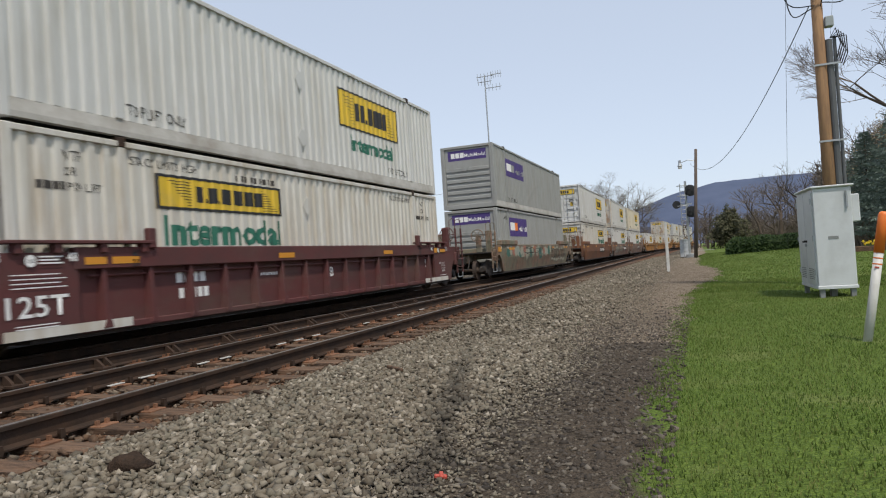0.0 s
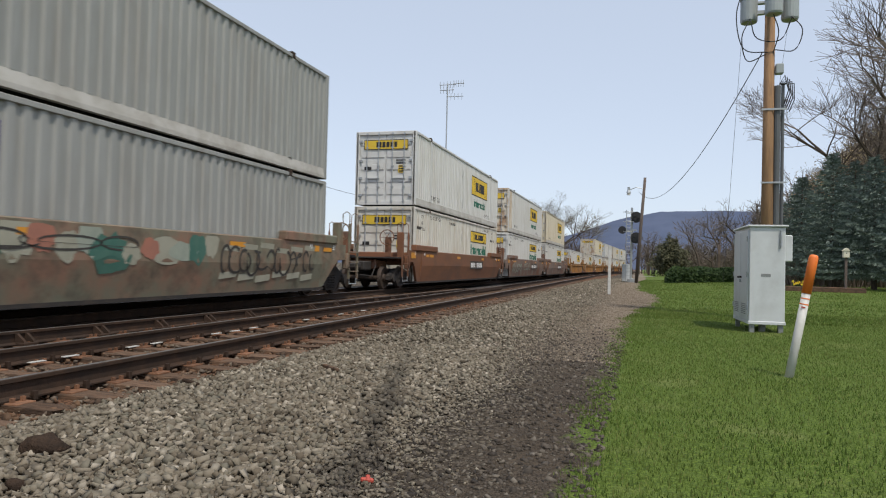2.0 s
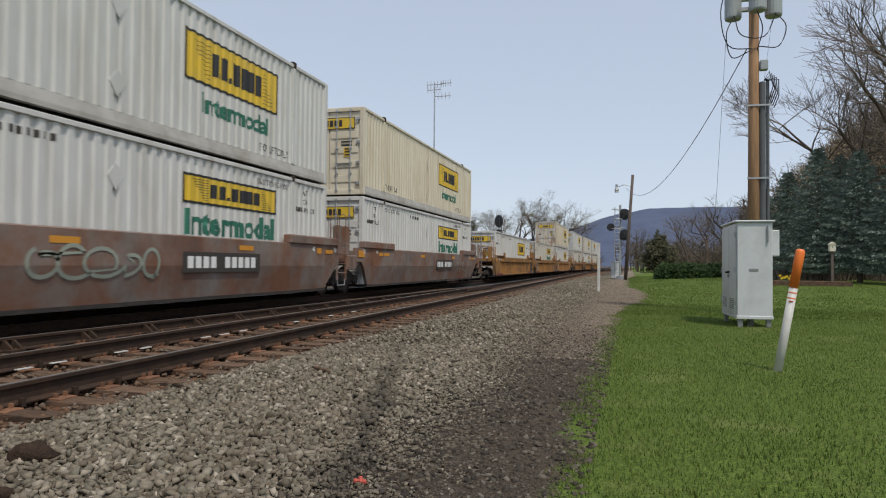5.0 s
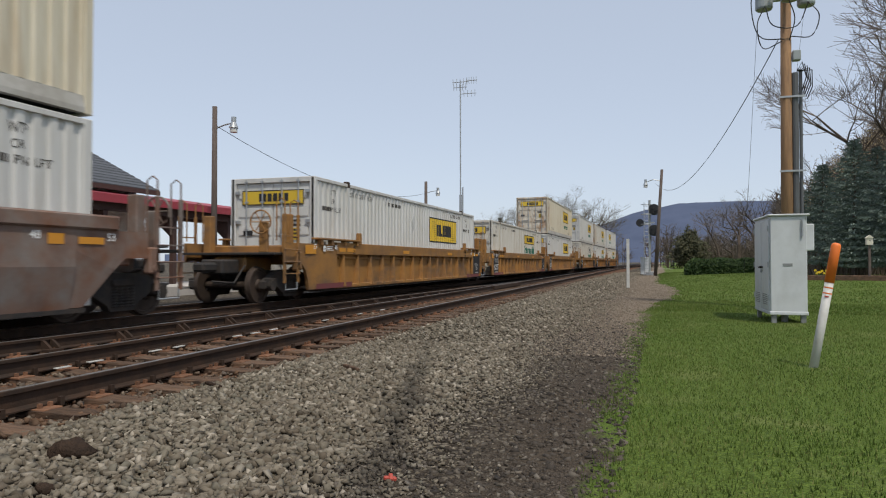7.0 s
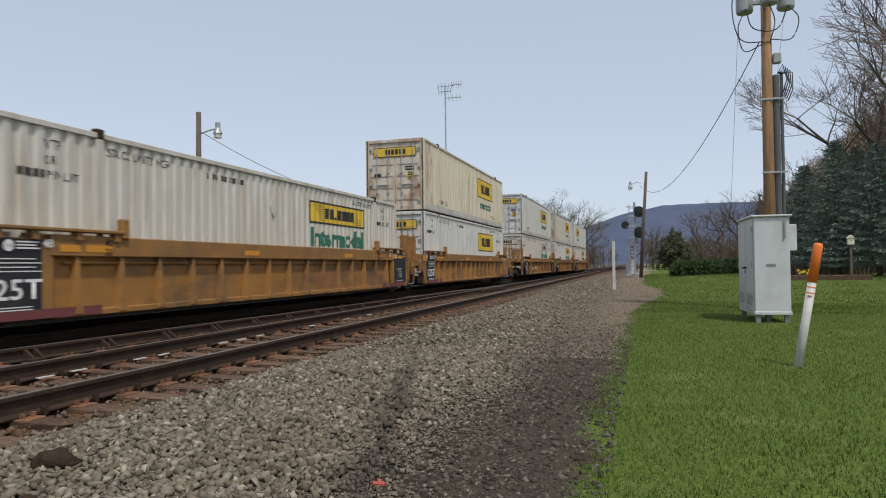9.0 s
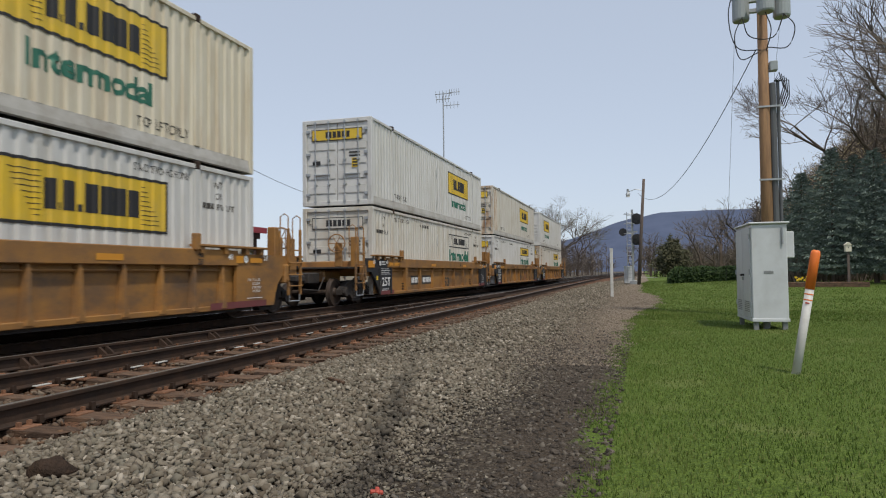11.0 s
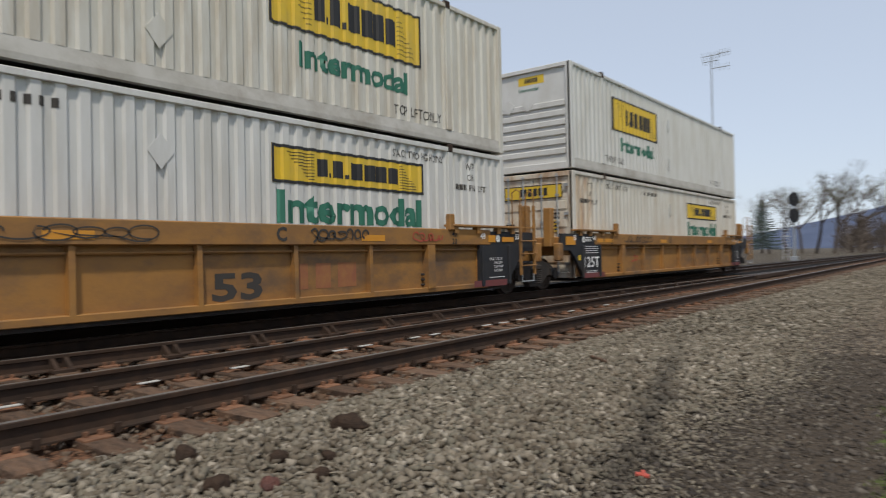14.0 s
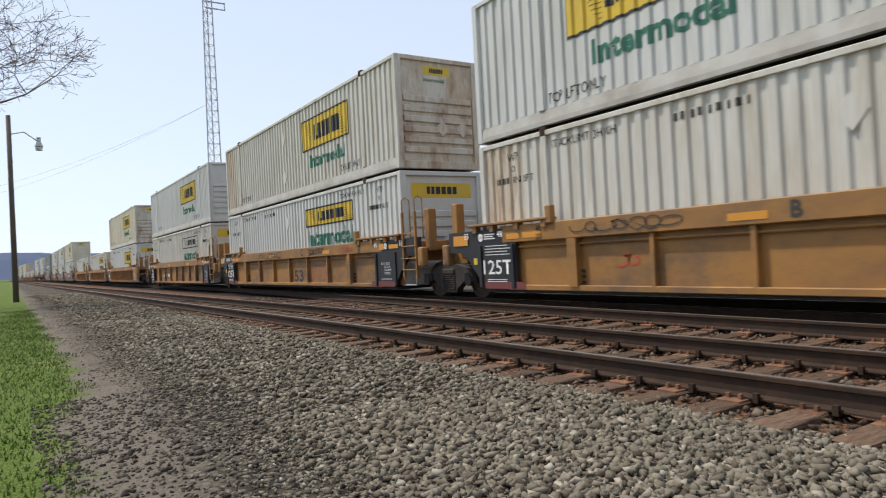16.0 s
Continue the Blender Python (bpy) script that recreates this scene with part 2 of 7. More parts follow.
def letters(text, height, bold=0.0, spacing=1.0):
    """Flat lettering as a bmesh: x to the right from 0, y up from 0, scaled to the height of a capital."""
    bm = bmesh.new()
    if (text, bold, spacing) in LETTERS:
        bm.from_mesh(LETTERS[text, bold, spacing])
        bmesh.ops.scale(bm, vec=(height / 0.73,) * 3, verts=bm.verts)
        return bm
    cu = bpy.data.curves.new("lettering", "FONT")
    cu.body, cu.size, cu.offset, cu.space_character, cu.resolution_u = text, 1.0, bold, spacing, 2
    ob = bpy.data.objects.new("lettering", cu)
    scene.collection.objects.link(ob)
    bpy.context.view_layer.update()
    me = bpy.data.meshes.new_from_object(ob.evaluated_get(bpy.context.evaluated_depsgraph_get()))
    bm.from_mesh(me)
    bpy.data.objects.remove(ob)
    bpy.data.curves.remove(cu)
    left = min((v.co.x for v in bm.verts), default=0)
    bmesh.ops.translate(bm, vec=(-left, 0, 0), verts=bm.verts)
    bm.to_mesh(me)
    LETTERS[text, bold, spacing] = me
    bmesh.ops.scale(bm, vec=(height / 0.73,) * 3, verts=bm.verts)
    return bm


# ---- the line of the tracks ----
SIDE = 1.30            # half a container's width
TRACK_X = -9.98        # the train's track
RAIL_TOP = 0.16
SPEED = 14.42
HEAD = -math.tan(radians(0.65))


def bend(y):
    """How far the line swings aside, far ahead and far behind."""
    ahead, behind = max(0.0, y - 85), max(0.0, -y - 140)
    return 3.0e-4 * ahead**2 + 1.2e-4 * behind**2


def train_x(y):
    return TRACK_X + bend(y)


def near_x(y, off):
    """The near track's line: straight past the eye, bending with the other far off."""
    return -5.52 + off + HEAD * max(-120.0, min(y, 100.0)) + bend(y)


# ---- ground ----
def smooth01(a, b, v):
    u = np.clip((np.asarray(v, float) - a) / (b - a), 0, 1)
    return u * u * (3 - 2 * u)


def grass_edge(y):
    """Where the lawn begins beside the gravel."""
    return -0.35 + 0.9 * smooth01(14, 26, y) - 0.75 * smooth01(29, 38, y) + 0.8 * smooth01(56, 80, y) - 0.35 * smooth01(-5, -9, y) + 0.10 * np.sin(y * 1.9) + 0.07 * np.sin(y * 4.3 + 1)


def ground_z(x, y):
    z = 0.05 * smooth01(-3.4, -1.0, x)
    z = z + 0.012 * np.sin(x * 2.1 + y * 0.7) * np.sin(y * 1.3 - x) * smooth01(-3.8, -3.0, x)
    z = z + 0.25 * smooth01(28, 60, y) * smooth01(1, 8, x)
    z = z - 0.075 * smooth01(-3.75, -4.15, x)
    return z


def dark_trail(n, l, color):
    """A dark trail that crosses the ballast at a slant; returns the darkened colour."""
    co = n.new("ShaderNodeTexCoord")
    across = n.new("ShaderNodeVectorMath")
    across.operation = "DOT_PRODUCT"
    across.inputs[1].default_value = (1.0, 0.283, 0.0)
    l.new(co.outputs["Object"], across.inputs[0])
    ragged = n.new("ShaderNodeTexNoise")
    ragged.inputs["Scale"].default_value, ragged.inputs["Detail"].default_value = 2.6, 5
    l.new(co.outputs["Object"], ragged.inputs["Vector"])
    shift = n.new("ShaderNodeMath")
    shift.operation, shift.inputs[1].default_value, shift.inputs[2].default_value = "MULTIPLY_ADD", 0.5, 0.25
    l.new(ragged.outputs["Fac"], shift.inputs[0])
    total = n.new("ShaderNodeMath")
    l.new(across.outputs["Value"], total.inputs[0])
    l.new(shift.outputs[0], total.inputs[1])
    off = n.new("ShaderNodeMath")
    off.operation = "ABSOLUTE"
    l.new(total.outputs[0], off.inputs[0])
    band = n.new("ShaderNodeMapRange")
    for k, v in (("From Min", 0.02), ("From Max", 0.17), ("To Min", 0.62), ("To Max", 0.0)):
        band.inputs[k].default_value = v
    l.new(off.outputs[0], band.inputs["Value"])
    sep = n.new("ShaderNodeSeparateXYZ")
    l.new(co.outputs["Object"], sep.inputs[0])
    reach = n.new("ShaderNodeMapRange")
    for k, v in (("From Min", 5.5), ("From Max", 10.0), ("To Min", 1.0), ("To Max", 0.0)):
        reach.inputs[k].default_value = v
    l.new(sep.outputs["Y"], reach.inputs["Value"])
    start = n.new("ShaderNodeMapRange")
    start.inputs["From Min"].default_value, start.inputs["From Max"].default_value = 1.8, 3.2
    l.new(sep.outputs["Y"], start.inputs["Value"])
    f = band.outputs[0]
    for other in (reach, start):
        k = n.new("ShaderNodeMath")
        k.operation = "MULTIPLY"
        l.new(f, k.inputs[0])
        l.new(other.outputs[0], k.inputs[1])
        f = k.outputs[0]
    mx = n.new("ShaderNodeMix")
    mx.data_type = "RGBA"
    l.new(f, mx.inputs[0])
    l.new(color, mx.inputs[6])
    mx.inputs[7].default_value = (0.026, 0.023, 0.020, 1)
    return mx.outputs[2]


def ground_material():
    m = bpy.data.materials.new("ground_surface")
    m.use_nodes = True
    n, l = m.node_tree.nodes, m.node_tree.links
    b = n["Principled BSDF"]
    b.inputs["Roughness"].default_value = 0.95
    b.inputs["Specular IOR Level"].default_value = 0.15
    co = n.new("ShaderNodeTexCoord")
    sep = n.new("ShaderNodeSeparateXYZ")
    l.new(co.outputs["Object"], sep.inputs[0])

    def noise_tex(scale, detail=5, rough=0.6):
        t = n.new("ShaderNodeTexNoise")
        t.inputs["Scale"].default_value, t.inputs["Detail"].default_value, t.inputs["Roughness"].default_value = scale, detail, rough
        l.new(co.outputs["Object"], t.inputs["Vector"])
        return t.outputs["Fac"]

    def math_node(op, a, v=None, clamp=False):
        k = n.new("ShaderNodeMath")
        k.operation, k.use_clamp = op, clamp
        for i, s in enumerate((a, v)):
            if s is None:
                continue
            if isinstance(s, (int, float)):
                k.inputs[i].default_value = s
            else:
                l.new(s, k.inputs[i])
        return k.outputs[0]

    def mix(f, a, c):
        k = n.new("ShaderNodeMix")
        k.data_type = "RGBA"
        l.new(f, k.inputs[0])
        for i, s in ((6, a), (7, c)):
            if isinstance(s, tuple):
                k.inputs[i].default_value = (*s, 1)
            else:
                l.new(s, k.inputs[i])
        return k.outputs[2]

    def ramp(v, lo, hi):
        k = n.new("ShaderNodeMapRange")
        k.interpolation_type = "SMOOTHSTEP"
        k.inputs["From Min"].default_value, k.inputs["From Max"].default_value = lo, hi
        l.new(v, k.inputs["Value"])
        return k.outputs[0]

    # gravel: crushed grey stone with dark gaps
    cells = n.new("ShaderNodeTexVoronoi")
    cells.inputs["Scale"].default_value = 22
    l.new(co.outputs["Object"], cells.inputs["Vector"])
    tone = n.new("ShaderNodeSeparateColor")
    l.new(cells.outputs["Color"], tone.inputs[0])
    stone = mix(tone.outputs[0], (0.10, 0.083, 0.061), (0.27, 0.23, 0.175))
    stone = mix(ramp(cells.outputs["Distance"], 0.28, 0.62), stone, (0.034, 0.027, 0.020))
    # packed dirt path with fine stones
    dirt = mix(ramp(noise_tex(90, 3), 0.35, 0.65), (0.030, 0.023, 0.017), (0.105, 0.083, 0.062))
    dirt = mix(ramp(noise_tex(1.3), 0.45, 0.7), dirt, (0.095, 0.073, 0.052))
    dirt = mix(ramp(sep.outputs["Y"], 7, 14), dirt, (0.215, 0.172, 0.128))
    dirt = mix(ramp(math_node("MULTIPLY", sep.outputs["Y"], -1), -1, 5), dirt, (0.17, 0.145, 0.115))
    # lawn
    lawn = mix(ramp(noise_tex(60, 4), 0.35, 0.65), (0.060, 0.098, 0.017), (0.135, 0.19, 0.036))
    lawn = mix(ramp(noise_tex(1.1, 5), 0.5, 0.75), lawn, (0.165, 0.19, 0.06))
    # rusty fines round the near rail
    x = math_node("ADD", sep.outputs["X"], math_node("MULTIPLY", math_node("SUBTRACT", noise_tex(2.2), 0.5), 0.9))
    rusty = mix(ramp(noise_tex(30, 4), 0.4, 0.6), (0.070, 0.038, 0.024), (0.19, 0.098, 0.056))
    base = mix(ramp(x, -4.3, -3.9), rusty, stone)
    # the train's shade, painted near-black into the ground along its track
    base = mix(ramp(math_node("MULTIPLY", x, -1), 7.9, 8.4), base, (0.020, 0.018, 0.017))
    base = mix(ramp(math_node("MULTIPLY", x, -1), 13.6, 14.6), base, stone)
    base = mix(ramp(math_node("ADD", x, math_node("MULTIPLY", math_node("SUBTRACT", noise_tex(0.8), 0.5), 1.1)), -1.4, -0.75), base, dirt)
    base = dark_trail(n, l, base)
    # the lawn's edge follows the same line as the turf
    y = sep.outputs["Y"]
    edge = math_node("ADD", -0.35, math_node("MULTIPLY", ramp(y, 14, 26), 0.9))
    edge = math_node("ADD", edge, math_node("MULTIPLY", ramp(y, 29, 38), -0.75))
    edge = math_node("ADD", edge, math_node("MULTIPLY", ramp(y, 56, 80), 0.8))
    edge = math_node("ADD", edge, math_node("MULTIPLY", ramp(math_node("MULTIPLY", y, -1), 5, 9), -0.35))
    edge = math_node("ADD", edge, math_node("MULTIPLY", math_node("SUBTRACT", noise_tex(1.7, 6, 0.7), 0.5), 1.0))
    over = math_node("SUBTRACT", sep.outputs["X"], edge)
    base = mix(ramp(over, -0.08, 0.10), base, lawn)
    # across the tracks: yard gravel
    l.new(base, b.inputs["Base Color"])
    bp = n.new("ShaderNodeBump")
    bp.inputs["Strength"].default_value, bp.inputs["Distance"].default_value = 0.9, 0.025
    h = math_node("ADD", math_node("MULTIPLY", cells.outputs["Distance"], -1.0), math_node("MULTIPLY", noise_tex(70, 3), 0.8))
    l.new(h, bp.inputs["Height"])
    l.new(bp.outputs[0], b.inputs["Normal"])
    return m


def build_ground():
    xs = np.r_[-2500, -900, -300, -120, -60, -30, -20, np.arange(-15, 6, 0.35), 8, 12, 20, 30, 45, 70, 140, 320, 900, 2500]
    ys = np.r_[-2500, -900, -400, -200, -120, -70, -45, -30, np.arange(-20, 36, 0.5), 40, 50, 60, 80, 100, 140, 200, 400, 900, 2500]
    gx, gy = np.meshgrid(xs, ys)
    verts = np.stack([gx, gy, ground_z(gx, gy)], -1).reshape(-1, 3)
    nx = len(xs)
    faces = [(j * nx + i, j * nx + i + 1, (j + 1) * nx + i + 1, (j + 1) * nx + i) for j in range(len(ys) - 1) for i in range(nx - 1)]
    me = bpy.data.meshes.new("ground")
    me.from_pydata(verts.tolist(), [], faces)
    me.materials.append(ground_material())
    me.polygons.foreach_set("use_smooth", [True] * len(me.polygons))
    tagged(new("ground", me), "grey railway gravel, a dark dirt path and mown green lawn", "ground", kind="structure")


build_ground()


# ---- rails and ties ----
RAIL_PROFILE = [(-0.075, -0.175), (0.075, -0.175), (0.075, -0.163), (0.012, -0.145), (0.010, -0.045), (0.036, -0.035), (0.036, -0.006), (0.028, 0.0),
                (-0.028, 0.0), (-0.036, -0.006), (-0.036, -0.035), (-0.010, -0.045), (-0.012, -0.145), (-0.075, -0.163)]


def rail(parent, line, ys, top=RAIL_TOP):
    bm = bmesh.new()
    rings = [[bm.verts.new((line(y) + u, y, top + v)) for u, v in RAIL_PROFILE] for y in ys]
    k = len(RAIL_PROFILE)
    for a, b in zip(rings, rings[1:]):
        for i in range(k):
            f = bm.faces.new((a[i], b[i], b[(i + 1) % k], a[(i + 1) % k]))
            f.material_index = 1 if i == 7 else 0
    bm.faces.new(rings[0])
    bm.faces.new(rings[-1][::-1])
    ob = part("rail", bm, rail_rust, parent)
    ob.data.materials.append(steel_bright)
    return ob


def switch_x(y):
    """The turnout's outer rail, which leaves the near track's far rail and swings to the train's track."""
    return -7.97 + 0.0357 * y


LONG = np.r_[-420:-150:30, -150:-20:10, -20:40:4, 40:160:8, 160:420:20].astype(float)
near_track = thing("railway_track", "empty near railway track with rusty steel rails on worn wooden ties", "railway track", kind="structure")
rail(near_track, lambda y: near_x(y, 0.7525), LONG)
rail(near_track, lambda y: near_x(y, -0.7525), LONG)
rail(near_track, switch_x, np.arange(-30, 35, 4.0))
far_track = thing("railway_track", "railway track under the train, in its shade", "railway track", kind="structure")
rail(far_track, lambda y: train_x(y) + 0.7525, LONG)
rail(far_track, lambda y: train_x(y) - 0.7525, LONG)


# ---- containers ----
LENGTH, TALL = 16.15, 2.985
PITCH = 0.285


def wave(y):
    """The corrugation's depth below the outer face at a place along the wall."""
    u = (y % PITCH) / PITCH
    knots, depth = (0.0, 0.42, 0.54, 0.88, 1.0), (0.0, 0.0, 0.042, 0.042, 0.0)
    return float(np.interp(u, knots, depth))


def wave_breaks(y0, y1):
    marks = {y0, y1}
    for k in range(int(y0 / PITCH) - 1, int(y1 / PITCH) + 2):
        for u in (0.0, 0.42, 0.54, 0.88):
            y = (k + u) * PITCH
            if y0 < y < y1:
                marks.add(y)
    return sorted(marks)


def wall_strip(bm, side, y0, y1, z0, z1, lift=0.0):
    """A corrugated strip of a container's wall; side +1 or -1."""
    cols = []
    for y in wave_breaks(y0, y1):
        x = side * (SIDE - 0.03 - wave(y) + lift)
        cols.append((bm.verts.new((x, y, z0)), bm.verts.new((x, y, z1))))
    for a, b in zip(cols, cols[1:]):
        bm.faces.new((a[0], b[0], b[1], a[1]) if side > 0 else (b[0], a[0], a[1], b[1]))
    return bm


def wall_letters(text, height, y0, z0, bold=0.012, width=None, spacing=1.0):
    """Lettering painted on the near wall, following the corrugation."""
    bm = letters(text, height, bold, spacing)
    if width:
        right = max(v.co.x for v in bm.verts)
        bmesh.ops.scale(bm, vec=(width / right, 1, 1), verts=bm.verts)
    right = max(v.co.x for v in bm.verts)
    for y in wave_breaks(y0, y0 + right):
        bmesh.ops.bisect_plane(bm, geom=bm.verts[:] + bm.edges[:] + bm.faces[:], plane_co=(y - y0, 0, 0), plane_no=(1, 0, 0))
    for v in bm.verts:
        y = y0 + v.co.x
        v.co = (SIDE - 0.03 - wave(y) + 0.007, y, z0 + v.co.y)
    return bm


def wall_bars(rows):
    """Plain painted blocks on the near wall, rows of (y0, y1, z0, z1)."""
    bm = bmesh.new()
    for r in rows:
        wall_strip(bm, 1, *r, lift=0.0075)
    return bm


def blocks_row(y0, y1, z0, z1, widths, gap):
    """A row of plain blocks in place of a brand's lettering."""
    total = sum(widths) + gap * (len(widths) - 1)
    k, out, y = (y1 - y0) / total, [], y0
    for w in widths:
        out.append((y, y + w * k, z0, z1 if w > 0.3 else z0 + (z1 - z0) * 0.25))
        y += (w + gap) * k
    return out


def end_flat(bm, x0, x1, z0, z1, y, out):
    """A flat plate on an end wall; out is -1 towards the front, +1 towards the back."""
    vs = [bm.verts.new(c) for c in ((x0, y, z0), (x1, y, z0), (x1, y, z1), (x0, y, z1))]
    bm.faces.new(vs if out < 0 else vs[::-1])
    return bm


def door_end(c, y, out, paint, sign, rods=galvanised):
    """Two doors with lock rods, hinges and a sign, at the end y."""
    f = lambda a, b: (min(y + out * a, y + out * b), max(y + out * a, y + out * b))
    bm = bmesh.new()
    for x0, x1 in ((-1.27, -1.14), (1.14, 1.27)):
        box(bm, x0, x1, *f(-0.12, 0.0), 0.0, TALL, bevel=0.012)
    box(bm, -1.14, 1.14, *f(-0.12, 0.0), TALL - 0.14, TALL, bevel=0.012)
    box(bm, -1.14, 1.14, *f(-0.12, 0.0), 0.0, 0.16, bevel=0.012)
    part("door_frame", bm, paint, c)
    for s in (-1, 1):
        bm = bmesh.new()
        x0, x1 = sorted((s * 0.012, s * 1.13))
        box(bm, x0, x1, *f(-0.10, -0.06), 0.17, TALL - 0.15)
        door = part("door", bm, paint, c)
        for k in range(5):
            z = 0.42 + k * 0.5
            part("door_panel", boxes((x0 + 0.06, x1 - 0.06, *f(-0.06, -0.035), z, z + 0.26), bevel=0.02), paint, door)
        for u in (0.30, 0.80):
            bm = tube(bmesh.new(), [(s * u, y + out * 0.0, 0.05), (s * u, y + out * 0.0, TALL - 0.04)], 0.02, 6)
            for z in (0.12, 0.7, 1.55, 2.3, 2.85):
                box(bm, s * u - 0.05, s * u + 0.05, *f(-0.05, 0.025), z, z + 0.05)
            part("lock_rod", bm, rods, door, "grey steel lock rod")
        for z in (0.35, 1.05, 1.75, 2.55):
            part("hinge", boxes((s * 1.08 - 0.07, s * 1.08 + 0.07, *f(-0.06, 0.012), z, z + 0.09)), galvanised, door)
        bm = boxes((min(s * 0.25, s * 0.85), max(s * 0.25, s * 0.85), *f(-0.03, 0.02), 1.06, 1.09))
        part("door_handle", bm, galvanised, door, "steel latch handles")
    z0 = 2.25 if sign != "low" else 1.95
    if sign:
        bm = end_flat(bmesh.new(), -0.95, 0.95, z0, z0 + 0.40, y - out * 0.028, out)
        plate = part("sign_panel", bm, sign_yellow if sign != "outline" else aged_paint, c, "yellow brand panel with plain dark blocks")
        for a, b, *_ in blocks_row(-0.42, 0.48, 0, 1, (0.7, 0.7, 1, 1, 1, 0.9), 0.28):
            a, b = (a, b) if out < 0 else (-b, -a)
            part("letter_block", end_flat(bmesh.new(), a, b, z0 + 0.09, z0 + 0.31, y - out * 0.022, out), sign_black, plate)
        bm = bmesh.new()
        for a, b, e, g in ((-0.95, 0.95, z0, z0 + 0.025), (-0.95, 0.95, z0 + 0.375, z0 + 0.40), (-0.95, -0.925, z0, z0 + 0.4), (0.925, 0.95, z0, z0 + 0.4)):
            end_flat(bm, a, b, e, g, y - out * 0.023, out)
        part("panel_border", bm, sign_black, plate)
    bm = end_flat(bmesh.new(), 0.55, 0.80, 1.30, 1.62, y - out * 0.032, out)
    part("warning_label", bm, sign_yellow, c, "yellow warning label")
    bm = bmesh.new()
    for k in range(3):
        end_flat(bm, 0.58, 0.77, 1.34 + k * 0.1, 1.39 + k * 0.1, y - out * 0.027, out)
    end_flat(bm, -0.92, -0.62, 1.42, 1.56, y - out * 0.030, out)
    for k in range(2):
        end_flat(bm, 0.45, 0.85, 1.78 - k * 0.12, 1.84 - k * 0.12, y - out * 0.030, out)
    tagged(part("fine_print", bm, sign_black, c), kind="stuff")


def nose_end(c, y, out, paint, sign):
    """A closed end with level pressed ribs."""
    f = lambda a, b: (min(y + out * a, y + out * b), max(y + out * a, y + out * b))
    bm = bmesh.new()
    for x0, x1 in ((-1.27, -1.12), (1.12, 1.27)):
        box(bm, x0, x1, *f(-0.15, 0.0), 0.0, TALL, bevel=0.012)
    box(bm, -1.12, 1.12, *f(-0.12, 0.0), TALL - 0.12, TALL, bevel=0.012)
    box(bm, -1.12, 1.12, *f(-0.12, 0.0), 0.0, 0.20, bevel=0.012)
    part("end_frame", bm, paint, c)
    bm = boxes((-1.12, 1.12, *f(-0.12, -0.07), 0.20, TALL - 0.12))
    wall = part("end_wall", bm, paint, c)
    for k in range(6):
        z = 0.42 + k * 0.27
        part("end_rib", boxes((-1.08, 1.08, *f(-0.07, -0.025), z, z + 0.17), bevel=0.02), paint, wall)
    if sign == "purple":
        z0, z1, x0, x1 = 2.30, 2.78, -0.95, 0.95
        mat = sign_purple
    elif sign == "small":
        z0, z1, x0, x1 = 2.52, 2.76, -0.42, 0.42
        mat = sign_yellow
    else:
        z0, z1, x0, x1 = 2.28, 2.68, -0.95, 0.95
        mat = sign_yellow
    plate = part("sign_panel", end_flat(bmesh.new(), x0, x1, z0, z1, y - out * 0.066, out), mat, c, "brand panel with plain blocks")
    w = x1 - x0
    rows = blocks_row(x0 + w * 0.08, x0 + w * 0.42, 0, 1, (1, 1, 1), 0.2) if sign == "purple" else blocks_row(x0 + w * 0.25, x0 + w * 0.75, 0, 1, (0.7, 0.7, 1, 1, 1, 0.9), 0.28)
    for a, b, *_ in rows:
        a, b = (a, b) if out < 0 else (-b, -a)
        part("letter_block", end_flat(bmesh.new(), a, b, z0 + (z1 - z0) * 0.25, z0 + (z1 - z0) * 0.75, y - out * 0.060, out), sign_white if sign == "purple" else sign_black, plate)
    if sign == "purple":
        bm = letters("MultiModal", 0.17, 0.01)
        for v in bm.verts:
            v.co = (v.co.x * (1 if out < 0 else -1) - 0.12, y - out * 0.060, z0 + 0.14 + v.co.y)
        part("lettering", bm, sign_white, plate, "white lettering MultiModal")
    if sign == "small":
        bm = letters("Intermodal", 0.11, 0.01)
        for v in bm.verts:
            v.co = ((v.co.x - 0.4) * (1 if out < 0 else -1), y - out * 0.060, 2.34 + v.co.y)
        part("lettering", bm, sign_green, plate, "green lettering Intermodal")
    for x in (-0.75, -0.1):
        z = 1.95 if out < 0 else 1.1
        bm = prism(bmesh.new(), [(x - 0.22, z), (x, z - 0.22), (x + 0.22, z), (x, z + 0.22)], "y", *f(-0.02, -0.012))
        part("placard_holder", bm, paint, c, "diamond placard holder")


